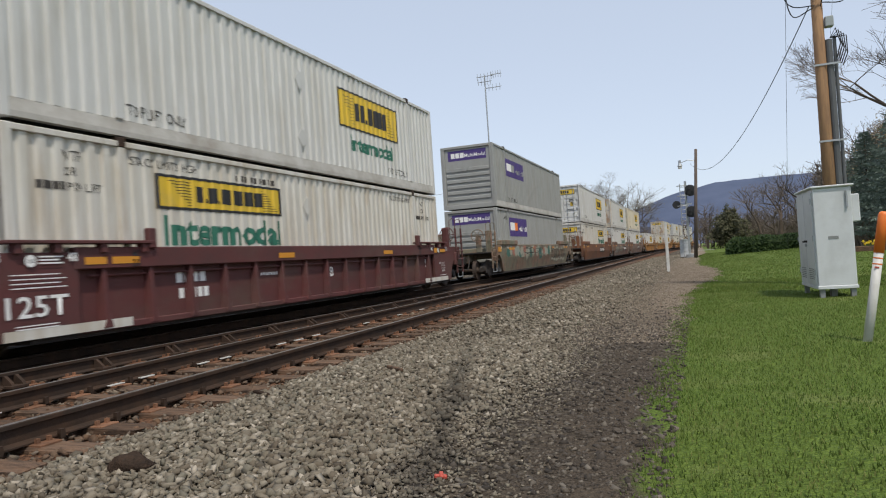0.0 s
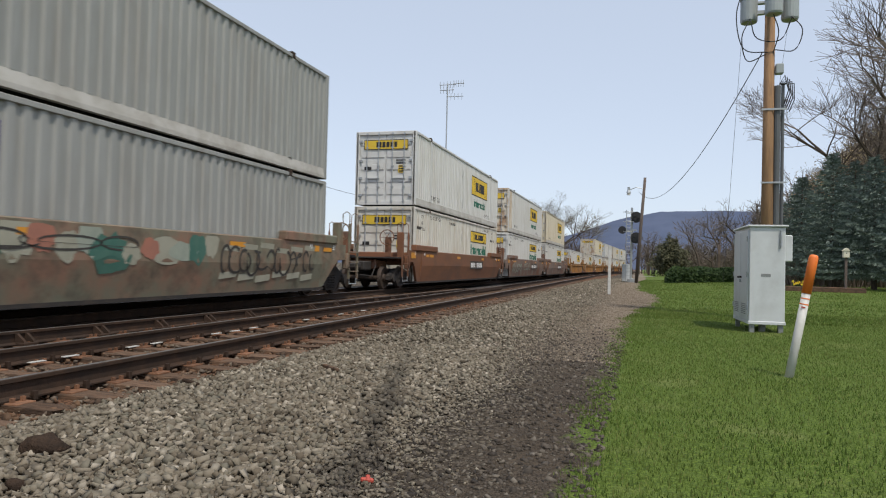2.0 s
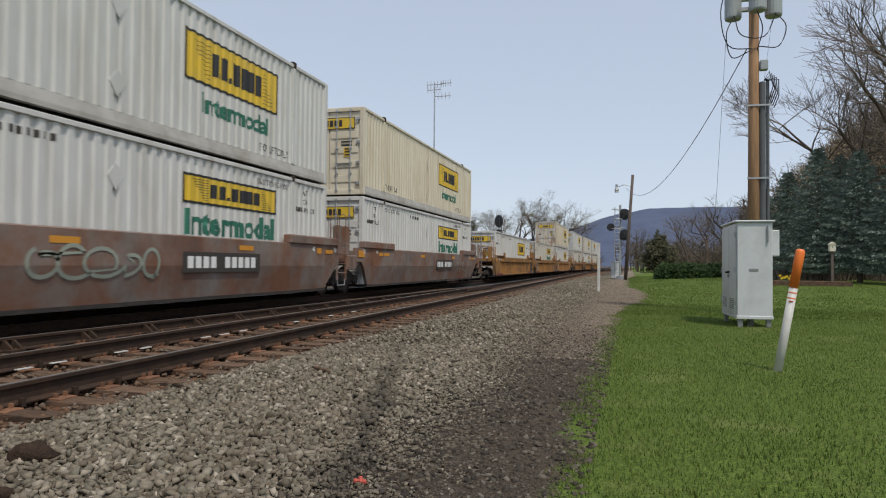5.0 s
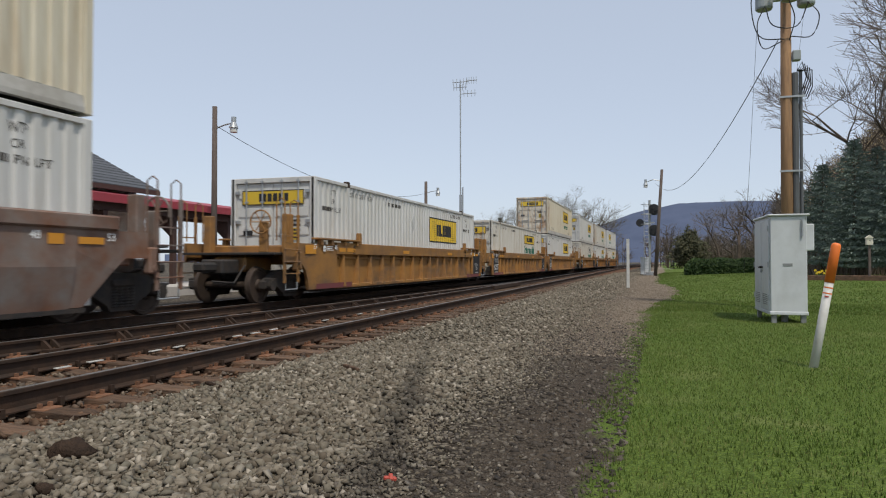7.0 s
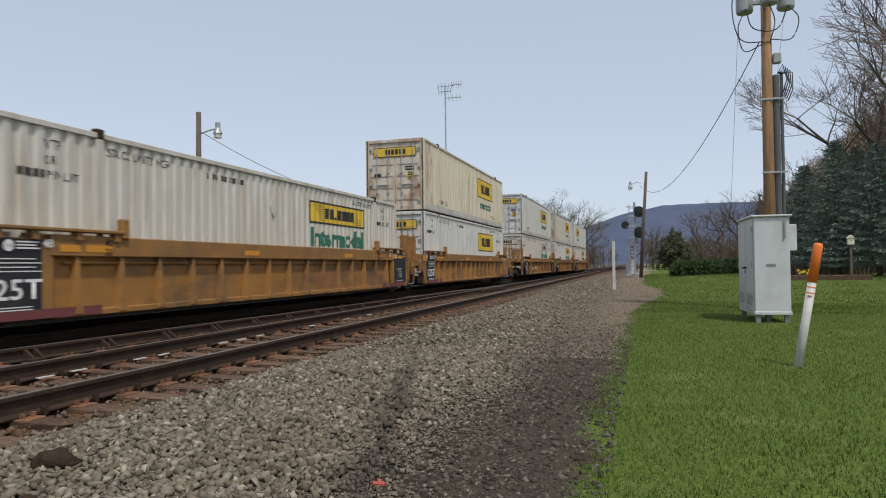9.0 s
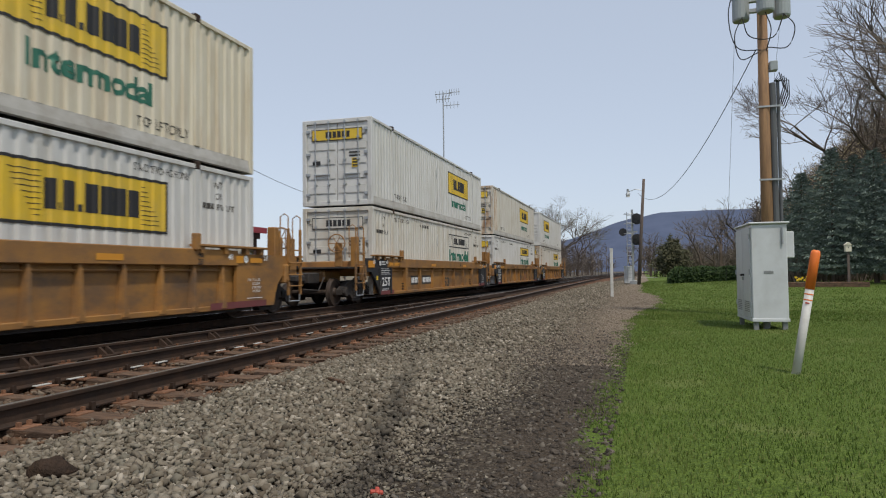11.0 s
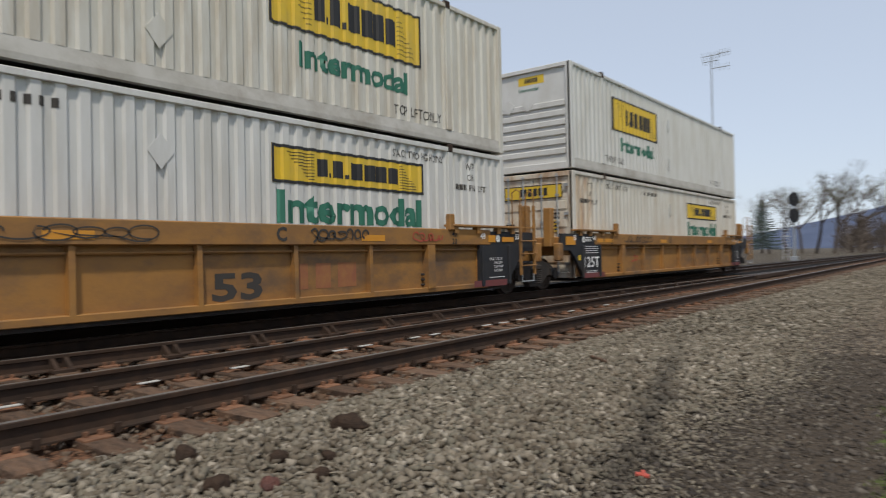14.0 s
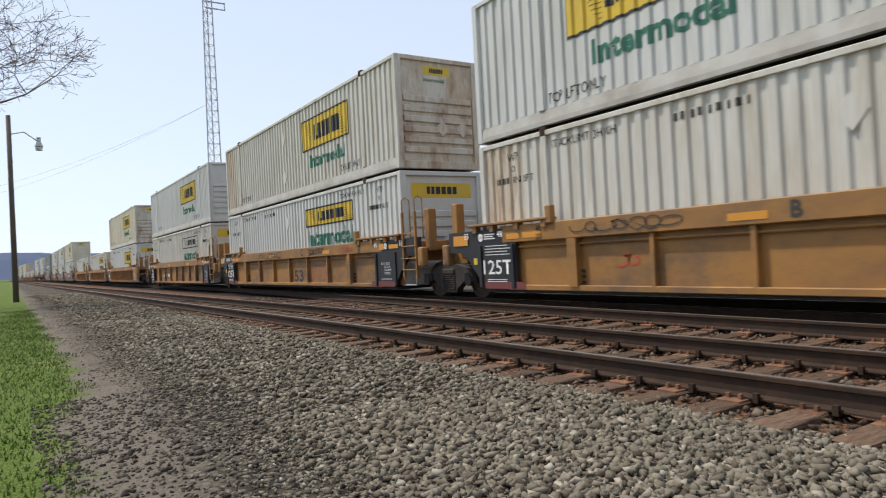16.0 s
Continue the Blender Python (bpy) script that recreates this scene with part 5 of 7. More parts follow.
def utility_pole():
    px, py = 2.80, 17.2
    c = thing("utility_pole", "brown wooden utility pole with three grey transformers and conduits", "utility pole", pose(px, py, 0))
    part("pole", tube(bmesh.new(), [(0, 0, -0.3), (0.0, 0, 4), (0.02, 0, 10.2)], 0.145, 16, 0.10), pole_wood, c, smooth=True)
    for x, r in ((0.185, 0.075), (0.30, 0.038)):
        part("conduit", tube(bmesh.new(), [(x, -0.02, -0.1), (x, -0.02, 5.55 - r)], r, 10), pipe_grey, c, "dark grey cable conduit")
    for k in range(3):
        z = 1.5 + 1.7 * k
        part("strap", boxes((-0.16, 0.38, -0.13, -0.10, z, z + 0.04)), galvanised, c)
    part("junction_box", boxes((0.13, 0.30, -0.12, 0.06, 5.75, 5.98), bevel=0.015), can_grey, c)
    for k in range(5):
        a = 0.05 * k
        bm = tube(bmesh.new(), [(0.22 + a * 0.3, -0.05, 5.5), (0.32 + a, -0.1, 5.7 - a), (0.40 + a * 0.6, -0.12, 5.35 - a * 1.2), (0.32 + a * 0.5, -0.08, 5.05 - a)], 0.013, 5)
        part("cable", bm, rubber, c)
    for x, yy in ((-0.44, 0.05), (0.44, 0.05), (0.02, -0.42)):
        bm = tube(bmesh.new(), [(x, yy, 7.02), (x, yy, 7.06), (x, yy, 7.52), (x, yy, 7.56)], 0.19, 18)
        for v in bm.verts:
            if v.co.z > 7.54 or v.co.z < 7.04:
                v.co.x, v.co.y = x + (v.co.x - x) * 0.9, yy + (v.co.y - yy) * 0.9
        can = part("transformer", bm, can_grey, c, "grey transformer can")
        part("lid", tube(bmesh.new(), [(x, yy, 7.56), (x, yy, 7.60)], 0.20, 18), can_grey, can)
        for dx in (-0.09, 0.09):
            bm = tube(bmesh.new(), [(x + dx, yy, 7.58), (x + dx, yy, 7.85)], 0.028, 8)
            for k in range(3):
                tube(bm, [(x + dx, yy, 7.64 + 0.06 * k), (x + dx, yy, 7.66 + 0.06 * k)], 0.05, 10)
            part("bushing", bm, truck_iron, can, "dark insulator")
    part("bracket", boxes((-0.44, 0.44, -0.02, 0.10, 7.2, 7.28), (-0.44, 0.44, -0.02, 0.10, 7.45, 7.5)), galvanised, c)
    part("crossarm", boxes((-1.2, 1.2, -0.16, -0.05, 9.2, 9.32), bevel=0.01), old_wood, c)
    for pts in ([(-0.44, -0.15, 7.05), (-0.62, -0.2, 6.6), (-0.5, -0.2, 6.05), (-0.1, -0.12, 6.2)], [(0.44, -0.15, 7.05), (0.66, -0.2, 6.7), (0.5, -0.2, 6.25), (0.1, -0.12, 6.3)],
                [(-0.44, -0.2, 7.0), (-0.3, -0.25, 6.55), (0.2, -0.2, 6.5), (0.44, -0.2, 7.0)], [(-0.55, 0, 7.9), (-0.72, 0, 7.2), (-0.55, 0, 6.4), (0, -0.1, 6.25)], [(0.0, -0.5, 7.0), (0.12, -0.45, 6.6), (0.05, -0.2, 6.2)]):
        vs = [Vector(p) for p in pts]
        ends = [2 * vs[0] - vs[1], *vs, 2 * vs[-1] - vs[-2]]
        fine = [vs[0]]
        for p, q, r, w in zip(ends, ends[1:], ends[2:], ends[3:]):
            fine += [0.5 * (2 * q + (r - p) * u + (2 * p - 5 * q + 4 * r - w) * u * u + (3 * q - p - 3 * r + w) * u**3) for u in (0.2, 0.4, 0.6, 0.8, 1.0)]
        part("cable", tube(bmesh.new(), fine, 0.013, 5), rubber, c)
    # drop wire to the lamp pole down the line, and two faint lines
    wire(c, (-0.14, 0, 6.3), (-0.25 - px, 54.6 - py, 7.2), 1.7, 0.012, n=40, name="drop_wire")
    wire(c, (-0.6, 0, 6.6), (-0.9, 0.2, 0.9), 0.0, 0.004, 4, "guy_wire")
    wire(c, (1.3, 4, 9.6), (0.7, 6, 2.2), 0.0, 0.004, 4, "guy_wire")


utility_pole()


def street_lamp(name, x, y, z0, h, label, lean=(0, 0), arm=(-0.9, 0, 0.1), r=0.12):
    c = thing(name, label, "street lamp", pose(x, y, z0))
    lx, ly = lean
    part("pole", tube(bmesh.new(), [(0, 0, -0.3), (lx * 0.5, ly * 0.5, h * 0.5), (lx, ly, h)], r, 10, r * 0.75), old_wood, c, smooth=True)
    ax, ay, az = arm
    hz = h - 0.9
    f = hz / h
    bm = tube(bmesh.new(), [(lx * f, ly * f, hz), (lx * f + ax * 0.5, ly * f + ay * 0.5, hz + 0.15), (lx * f + ax, ly * f + ay, hz + az)], 0.03, 6)
    part("arm", bm, galvanised, c)
    p = Vector((lx * f + ax, ly * f + ay, hz + az))
    bm = tube(bmesh.new(), [p + Vector((0, 0, 0.22)), p + Vector((0, 0, 0.05)), p + Vector((0, 0, 0.0)), p + Vector((0, 0, -0.22))], 0.1, 12)
    for v in bm.verts:
        if v.co.z < p.z - 0.1:
            v.co.x, v.co.y = p.x + (v.co.x - p.x) * 1.9, p.y + (v.co.y - p.y) * 1.9
    part("lamp_head", bm, galvanised, c, "round metal lamp head")
    bm = tube(bmesh.new(), [p + Vector((0, 0, -0.2)), p + Vector((0, 0, -0.4))], 0.15, 12)
    part("lens", bm, pvc, c, "pale lamp lens")
    return c


street_lamp("street_lamp", -0.32, 54.7, 0.05, 8.2, "leaning dark wooden pole with a lamp arm by the lawn", (0.55, 0), (-1.15, 0, -0.05), 0.14)
lamp_a = street_lamp("street_lamp", -17.0, 23.1, 0.0, 7.4, "brown wooden pole with a round lamp across the tracks", (0, 0), (0.75, 0.2, 0.25), 0.13)
lamp_b = street_lamp("street_lamp", -17.0, 49.0, 0.0, 7.3, "wooden lamp pole farther down across the tracks", (0, 0), (0.9, 0.2, 0.2), 0.15)
wire(lamp_a, (0.1, 0, 6.6), (0.0, 25.9, 6.4), 1.2, 0.012, name="drop_wire")
street_lamp("street_lamp", -0.38, -37.8, 0.05, 8.8, "dark wooden lamp pole beside the lawn behind", (0, 0), (-1.2, 0, -0.3), 0.13)

m = thing("whistle_post", "slim white post standing in the gravel", "trackside post", pose(-1.27, 29.8, 0.0))
part("post", boxes((-0.06, 0.06, -0.05, 0.05, -0.2, 2.08), bevel=0.01), pvc, m)
part("cap", boxes((-0.065, 0.065, -0.055, 0.055, 2.08, 2.12)), pvc, m)


def signal_mast():
    c = thing("railway_signal", "railway signal mast with black round heads and a ladder", "railway signal", pose(-0.75, 58.0, 0.0))
    part("mast", tube(bmesh.new(), [(0, 0, -0.2), (0, 0, 6.2)], 0.09, 10), galvanised, c)
    part("base", boxes((-0.3, 0.3, -0.3, 0.3, -0.2, 0.35), bevel=0.03), galvanised, c)
    for z in (5.4, 3.7):
        bm = tube(bmesh.new(), [(0.35, -0.25, z), (0.35, -0.20, z)], 0.46, 24)
        head = part("signal_head", bm, sign_black, c, "round black signal target")
        part("lamp_housing", boxes((0.15, 0.55, -0.2, 0.15, z - 0.3, z + 0.3), bevel=0.04), sign_black, head)
        for a in (0, 2.1, 4.2):
            q = (0.35 + 0.2 * math.cos(a), z + 0.2 * math.sin(a))
            part("hood", tube(bmesh.new(), [(q[0], -0.25, q[1]), (q[0], -0.45, q[1])], 0.1, 10), sign_black, head)
    bm = tube(bmesh.new(), [(-0.75, -0.1, 4.35), (-0.75, -0.05, 4.35)], 0.32, 20)
    part("signal_head", bm, sign_black, c, "side signal target")
    part("arm", boxes((-0.8, 0.4, -0.06, 0.02, 4.3, 4.4)), galvanised, c)
    for x in (-0.42, -0.05):
        part("ladder_rail", tube(bmesh.new(), [(x, -0.35, 0.0), (x, -0.3, 6.0)], 0.03, 6), galvanised, c)
    for k in range(19):
        part("rung", tube(bmesh.new(), [(-0.42, -0.33, 0.3 + 0.3 * k), (-0.05, -0.33, 0.3 + 0.3 * k)], 0.018, 5), galvanised, c)
    for z in (4.2, 5.0, 5.8):
        ring = [(-0.24 + 0.42 * math.cos(a), -0.6 + 0.38 * math.sin(a), z) for a in np.linspace(0, 2 * math.pi, 13)]
        part("cage_hoop", tube(bmesh.new(), ring, 0.02, 5), galvanised, c, "grey ladder cage hoop")
    c2 = thing("relay_case", "pale grey relay case by the signal mast", "cabinet", pose(-1.5, 59.0, 0.0))
    part("body", boxes((0, 0.8, 0, 0.6, 0.1, 1.5), bevel=0.02), cab_paint, c2)
    part("roof", boxes((-0.04, 0.84, -0.04, 0.64, 1.5, 1.55)), cab_paint, c2)


signal_mast()


def slim_signal(x, y):
    c = thing("railway_signal", "slim railway signal with two black heads and a caged ladder", "railway signal", pose(x, y, 0.0))
    part("mast", tube(bmesh.new(), [(0, 0, -0.2), (0, 0, 6.3)], 0.10, 10), galvanised, c)
    part("base", boxes((-0.3, 0.3, -0.3, 0.3, -0.2, 0.35), bevel=0.03), galvanised, c)
    for z in (5.95, 4.35):
        bm = tube(bmesh.new(), [(0.08, -0.25, z), (0.08, -0.20, z)], 0.47, 20)
        for v in bm.verts:
            v.co.z = z + (v.co.z - z) * 1.5
        head = part("signal_head", bm, sign_black, c, "tall rounded black signal target")
        part("lamp_housing", boxes((-0.12, 0.28, -0.2, 0.12, z - 0.5, z + 0.5), bevel=0.04), sign_black, head)
        for k in (-0.33, 0, 0.33):
            part("hood", tube(bmesh.new(), [(0.08, -0.25, z + k), (0.08, -0.45, z + k)], 0.1, 10), sign_black, head)
    for lx in (-1.0, -0.45):
        part("ladder_rail", tube(bmesh.new(), [(lx, -0.3, 0.0), (lx, -0.25, 5.3)], 0.035, 6), galvanised, c)
    for k in range(17):
        part("rung", tube(bmesh.new(), [(-1.0, -0.28, 0.3 + 0.3 * k), (-0.45, -0.28, 0.3 + 0.3 * k)], 0.022, 5), galvanised, c)
    for z in (2.3, 3.0, 3.7, 4.4, 5.1):
        ring = [(-0.72 + 0.48 * math.cos(a), -0.6 + 0.4 * math.sin(a), z) for a in np.linspace(0, 2 * math.pi, 13)]
        part("cage_hoop", tube(bmesh.new(), ring, 0.025, 5), galvanised, c, "grey ladder cage hoop")
    for z in (1.2, 3.2, 5.0):
        part("bracket", boxes((-1.0, 0.0, -0.28, -0.02, z, z + 0.06)), galvanised, c)


slim_signal(-13.95, 73.8)

m = thing("bird_house", "small pale bird house on a thin wooden post", "bird house", pose(10.75, 41.6, 0.20))
part("post", boxes((-0.07, 0.05, -0.05, 0.05, -0.2, 1.85)), old_wood, m)
bm = boxes((-0.17, 0.13, -0.14, 0.14, 1.85, 2.22), bevel=0.01)
prism(bm, [(-0.21, 2.22), (0.17, 2.22), (-0.02, 2.38)], "y", -0.18, 0.18)
part("house", bm, beige_paint, m)
part("entrance", tube(bmesh.new(), [(-0.02, -0.145, 2.08), (-0.02, -0.14, 2.08)], 0.03, 10), sign_black, m)

bed = thing("flower_bed", "raised flower bed edged with old railway ties", "flower bed", pose(9.0, 42.0, 0.18))
for x0, x1, y0, y1 in ((-2.6, 2.6, -0.9, -0.68), (-2.6, 2.6, 0.68, 0.9), (-2.6, -2.38, -0.68, 0.68), (2.38, 2.6, -0.68, 0.68)):
    part("tie_edging", boxes((x0, x1, y0, y1, -0.25, 0.22), bevel=0.02), tie_wood, bed)
part("soil", boxes((-2.38, 2.38, -0.68, 0.68, -0.2, 0.16)), clod_earth, bed)
petal = material("daffodil_yellow", (0.80, 0.60, 0.03), 0.6)
leafy = material("daffodil_leaf", (0.06, 0.15, 0.03), 0.6)
for k in range(11):
    rr = random.Random(k)
    fx, fy, h = rr.uniform(-0.9, 0.2), rr.uniform(-0.5, 0.4), rr.uniform(0.15, 0.40)
    d = thing("daffodil", "yellow daffodil flowering in the bed", "flower", pose(9.0 + fx, 42.0 + fy, 0.33), group="daffodils in the flower bed")
    part("stem", tube(bmesh.new(), [(0, 0, 0), (0.01, 0, h)], 0.012, 5), leafy, d)
    bm = bmesh.new()
    for a in np.linspace(0, 2 * math.pi, 6, endpoint=False):
        vs = [bm.verts.new(p) for p in ((0, -0.03, h), (0.05 * math.cos(a - 0.4), -0.05, h + 0.05 * math.sin(a - 0.4)), (0.10 * math.cos(a), -0.04, h + 0.10 * math.sin(a)), (0.05 * math.cos(a + 0.4), -0.05, h + 0.05 * math.sin(a + 0.4)))]
        bm.faces.new(vs)
    tube(bm, [(0, -0.03, h), (0, -0.10, h)], 0.035, 8)
    part("blossom", bm, petal, d)


# ---- across the tracks: station, masts ----
slate = material("slate_roof", (0.085, 0.09, 0.10), 0.7, second=(0.065, 0.07, 0.078), scale=4, amount=0.8, bump=0.3, bump_scale=9, vary=0.12)
red_trim = material("red_painted_metal", (0.34, 0.045, 0.06), 0.55, second=(0.28, 0.045, 0.055), scale=3)
station_wall = material("whitewashed_brick", (0.50, 0.47, 0.43), 0.85, second=(0.44, 0.41, 0.38), scale=3, amount=0.7, bump=0.4, bump_scale=14)
brick_red = material("chimney_brick", (0.27, 0.10, 0.07), 0.85, second=(0.20, 0.08, 0.06), scale=8, bump=0.4)
timber_dark = material("dark_brown_timber", (0.055, 0.03, 0.025), 0.7, second=(0.08, 0.04, 0.03), scale=5)
glass_dark = bpy.data.materials.new("window_glass")
glass_dark.use_nodes = True
gb = glass_dark.node_tree.nodes["Principled BSDF"]
gb.inputs["Base Color"].default_value, gb.inputs["Roughness"].default_value, gb.inputs["Specular IOR Level"].default_value = (0.03, 0.035, 0.04, 1), 0.06, 0.8


def roof_slates(parent, x0, z0, x1, z1, ya, yb, rows=16):
    """One slope of overlapping slate courses between an eave and a ridge."""
    for k in range(rows):
        u0, u1 = k / rows, (k + 1.25) / rows
        bm = bmesh.new()
        lift = 0.03
        p = [(x0 + (x1 - x0) * u0, z0 + (z1 - z0) * u0 + lift), (x0 + (x1 - x0) * min(u1, 1), z0 + (z1 - z0) * min(u1, 1))]
        prism(bm, [(p[0][0], p[0][1]), (p[1][0], p[1][1]), (p[1][0], p[1][1] - 0.05), (p[0][0], p[0][1] - 0.05)], "y", ya, yb)
        part("slate_course", bm, slate, parent)


def window(parent, x, y0, y1, z0, z1):
    w = part("window", boxes((x - 0.02, x + 0.06, y0 - 0.10, y0, z0, z1), (x - 0.02, x + 0.06, y1, y1 + 0.10, z0, z1), (x - 0.02, x + 0.07, y0 - 0.16, y1 + 0.16, z1, z1 + 0.16), (x - 0.02, x + 0.10, y0 - 0.16, y1 + 0.16, z0 - 0.10, z0)), timber_dark, parent, "window with dark brown frame")
    ym, zm = (y0 + y1) / 2, (z0 + z1) / 2
    for a, b in ((y0, ym - 0.02), (ym + 0.02, y1)):
        for c, d in ((z0, zm - 0.02), (zm + 0.02, z1)):
            part("pane", boxes((x + 0.005, x + 0.015, a, b, c, d)), glass_dark, w)
    part("muntin", boxes((x + 0.0, x + 0.035, ym - 0.02, ym + 0.02, z0, z1), (x + 0.0, x + 0.03, y0, y1, zm - 0.02, zm + 0.02)), timber_dark, w)


def station():
    c = thing("station_building", "whitewashed brick station with slate roof and red canopy", "station", pose(0, 0, 0))
    for y0, y1, x0, x1 in ((-4.0, -3.7, -28.7, -20.3), (22.2, 22.5, -28.7, -20.3)):
        bm = bmesh.new()
        prism(bm, [(-28.7, 0), (-20.3, 0), (-20.3, 4.15), (-24.5, 6.35), (-28.7, 4.15)], "y", y0, y1)
        part("gable_wall", bm, station_wall, c)
    part("wall", boxes((-20.6, -20.3, -3.7, 22.2, 0, 4.15)), station_wall, c)
    part("wall", boxes((-28.7, -28.4, -3.7, 22.2, 0, 4.15)), station_wall, c)
    roof_slates(c, -19.5, 4.05, -24.5, 6.55, -4.4, 22.9)
    roof_slates(c, -29.5, 4.05, -24.5, 6.55, -4.4, 22.9)
    part("ridge_cap", boxes((-24.62, -24.38, -4.4, 22.9, 6.52, 6.62), bevel=0.02), slate, c)
    part("eave_board", boxes((-19.52, -19.45, -4.4, 22.9, 3.86, 4.04)), timber_dark, c)
    bm = bmesh.new()
    for k in range(9):
        z = 6.1 + 0.135 * k
        box(bm, -24.22 - (0.03 if k > 7 else 0), -23.78 + (0.03 if k > 7 else 0), 1.03, 1.47, z, z + 0.13, bevel=0.008)
    part("chimney", bm, brick_red, c, "red brick chimney")
    # windows and doors under the canopy
    for y0 in (-2.4, 0.2, 2.9, 13.0, 15.6, 18.4):
        window(c, -20.3, y0, y0 + 1.0, 1.1, 2.7)
    # tower
    t = part("tower_wall", boxes((-25.2, -21.0, 7.6, 11.4, 3.5, 8.1)), station_wall, c, "whitewashed brick tower")
    window(c, -21.0, 9.15, 9.95, 5.1, 7.1)
    for yy in (7.6, 11.2):
        part("pilaster", boxes((-21.0, -20.92, yy, yy + 0.22, 4.3, 8.1)), station_wall, c)
    part("cornice", boxes((-25.5, -20.7, 7.3, 11.7, 8.05, 8.25), bevel=0.05), timber_dark, c)
    bm = bmesh.new()
    rings = []
    for k in range(7):
        u = k / 6
        r = 2.65 * (1 - u) ** 1.5 * 0.85 + 0.4 * (1 - u)
        z = 8.25 + 2.2 * u
        rings.append([bm.verts.new((-23.1 + a * r, 9.5 + b * r, z)) for a, b in ((-1, -1), (1, -1), (1, 1), (-1, 1))])
    for a, b in zip(rings, rings[1:]):
        for k in range(4):
            bm.faces.new((a[k], a[(k + 1) % 4], b[(k + 1) % 4], b[k]))
    bm.faces.new(rings[0][::-1])
    part("tower_roof", bm, slate, c, "flared slate tower roof")
    bm = tube(bmesh.new(), [(-23.1, 9.5, 10.3), (-23.1, 9.5, 11.9)], 0.035, 6)
    for s in (-1, 1):
        tube(bm, [(-23.1, 9.5 + s * 0.05, 10.5), (-23.1, 9.5 + s * 0.4, 10.75), (-23.1, 9.5 + s * 0.55, 10.5), (-23.1, 9.5 + s * 0.7, 10.6)], 0.03, 6)
    part("finial", bm, galvanised, c, "iron roof finial")
    # canopy over the platform
    bm = bmesh.new()
    prism(bm, [(-18.0, 3.42), (-20.4, 3.92), (-20.4, 3.82), (-18.0, 3.32)], "y", -6.5, 30)
    part("canopy_roof", bm, red_trim, c, "red canopy roof")
    part("fascia", boxes((-18.06, -17.98, -6.5, 30, 3.22, 3.50)), red_trim, c, "red fascia board")
    part("beam", boxes((-18.5, -18.3, -6.4, 29.9, 2.95, 3.25), (-20.2, -20.0, 22.6, 29.9, 2.95, 3.6)), timber_dark, c)
    for k in range(11):
        yy = -6 + 3.55 * k
        bm = boxes((-18.5, -18.3, yy - 0.1, yy + 0.1, 0.25, 3.0), bevel=0.01)
        prism(bm, [(-18.45, 2.9), (-19.6, 3.2), (-19.6, 3.1), (-18.45, 2.1)], "y", yy - 0.05, yy + 0.05)
        part("canopy_post", bm, timber_dark, c)
    part("platform", boxes((-20.3, -16.6, -8, 31, -0.2, 0.28), bevel=0.02), station_wall, c, "low concrete platform")


station()


def radio_mast():
    c = thing("radio_mast", "slim grey mast with branching antennas", "mast", pose(-25.0, 86.0, 0.0))
    part("mast", tube(bmesh.new(), [(0, 0, -0.3), (0, 0, 10)], 0.16, 10), galvanised, c)
    part("mast", tube(bmesh.new(), [(0.0, 0, 9.9), (0, 0, 25.2)], 0.09, 8), galvanised, c)
    part("side_pipe", tube(bmesh.new(), [(0.3, 0, 0), (0.3, 0, 11.0)], 0.11, 8), galvanised, c)
    for z, a, b in ((25.0, -1.1, 1.1), (23.4, -0.1, 2.2), (24.3, -1.0, 0.9), (25.1, 0.8, 2.3)):
        ant = part("antenna", tube(bmesh.new(), [(a, 0, z), (b, 0, z)], 0.05, 6), galvanised, c, "dipole antenna")
        for k in range(5):
            x = a + (b - a) * (k + 0.2) / 4.6
            part("element", tube(bmesh.new(), [(x, 0, z - 0.45), (x, 0, z + 0.45)], 0.035, 5), galvanised, ant)


radio_mast()


def lattice_tower():
    c = thing("lattice_tower", "tall pale lattice radio tower", "tower", pose(-16.3, -63.0, 0.0))
    foot = [Vector((0.75 * math.cos(a), 0.75 * math.sin(a), 0)) for a in (0.3, 2.4, 4.5)]
    tall = 34.0
    at = lambda k, z: foot[k] * (1 - 0.55 * z / tall) + Vector((0, 0, z))
    for k in range(3):
        part("leg", tube(bmesh.new(), [at(k, -0.3), at(k, tall)], 0.055, 6), galvanised, c)
    z = 0.5
    while z < tall - 1:
        for k in range(3):
            j = (k + 1) % 3
            bm = tube(bmesh.new(), [at(k, z), at(j, z + 1.0)], 0.025, 4)
            tube(bm, [at(k, z), at(j, z)], 0.022, 4)
            part("brace", bm, galvanised, c)
        z += 1.0
    part("antenna_boom", boxes((-1.6, 0.2, -0.04, 0.04, 24.9, 25.0), (-1.6, 0.2, -0.04, 0.04, 25.5, 25.6), (-1.6, -1.52, -0.04, 0.04, 24.9, 25.6)), galvanised, c)
    for k in range(2):
        wire(c, at(0, 16), (30, -40 + 12 * k, 9), 2.0, 0.007, name="guy_wire")


lattice_tower()


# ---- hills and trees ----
# distance haze is put into the far ridges' base colour as blue
hill_far = material("haze_tinted_ridge", (0.095, 0.116, 0.178), 0.95, second=(0.075, 0.095, 0.148), scale=0.012, amount=0.8, spec=0.05)
hill_near = material("brown_spring_woods", (0.16, 0.13, 0.09), 0.95, second=(0.14, 0.14, 0.07), scale=0.05, amount=0.8, grime=(0.10, 0.08, 0.065), grime_scale=0.25, grime_amount=0.7, spec=0.05)


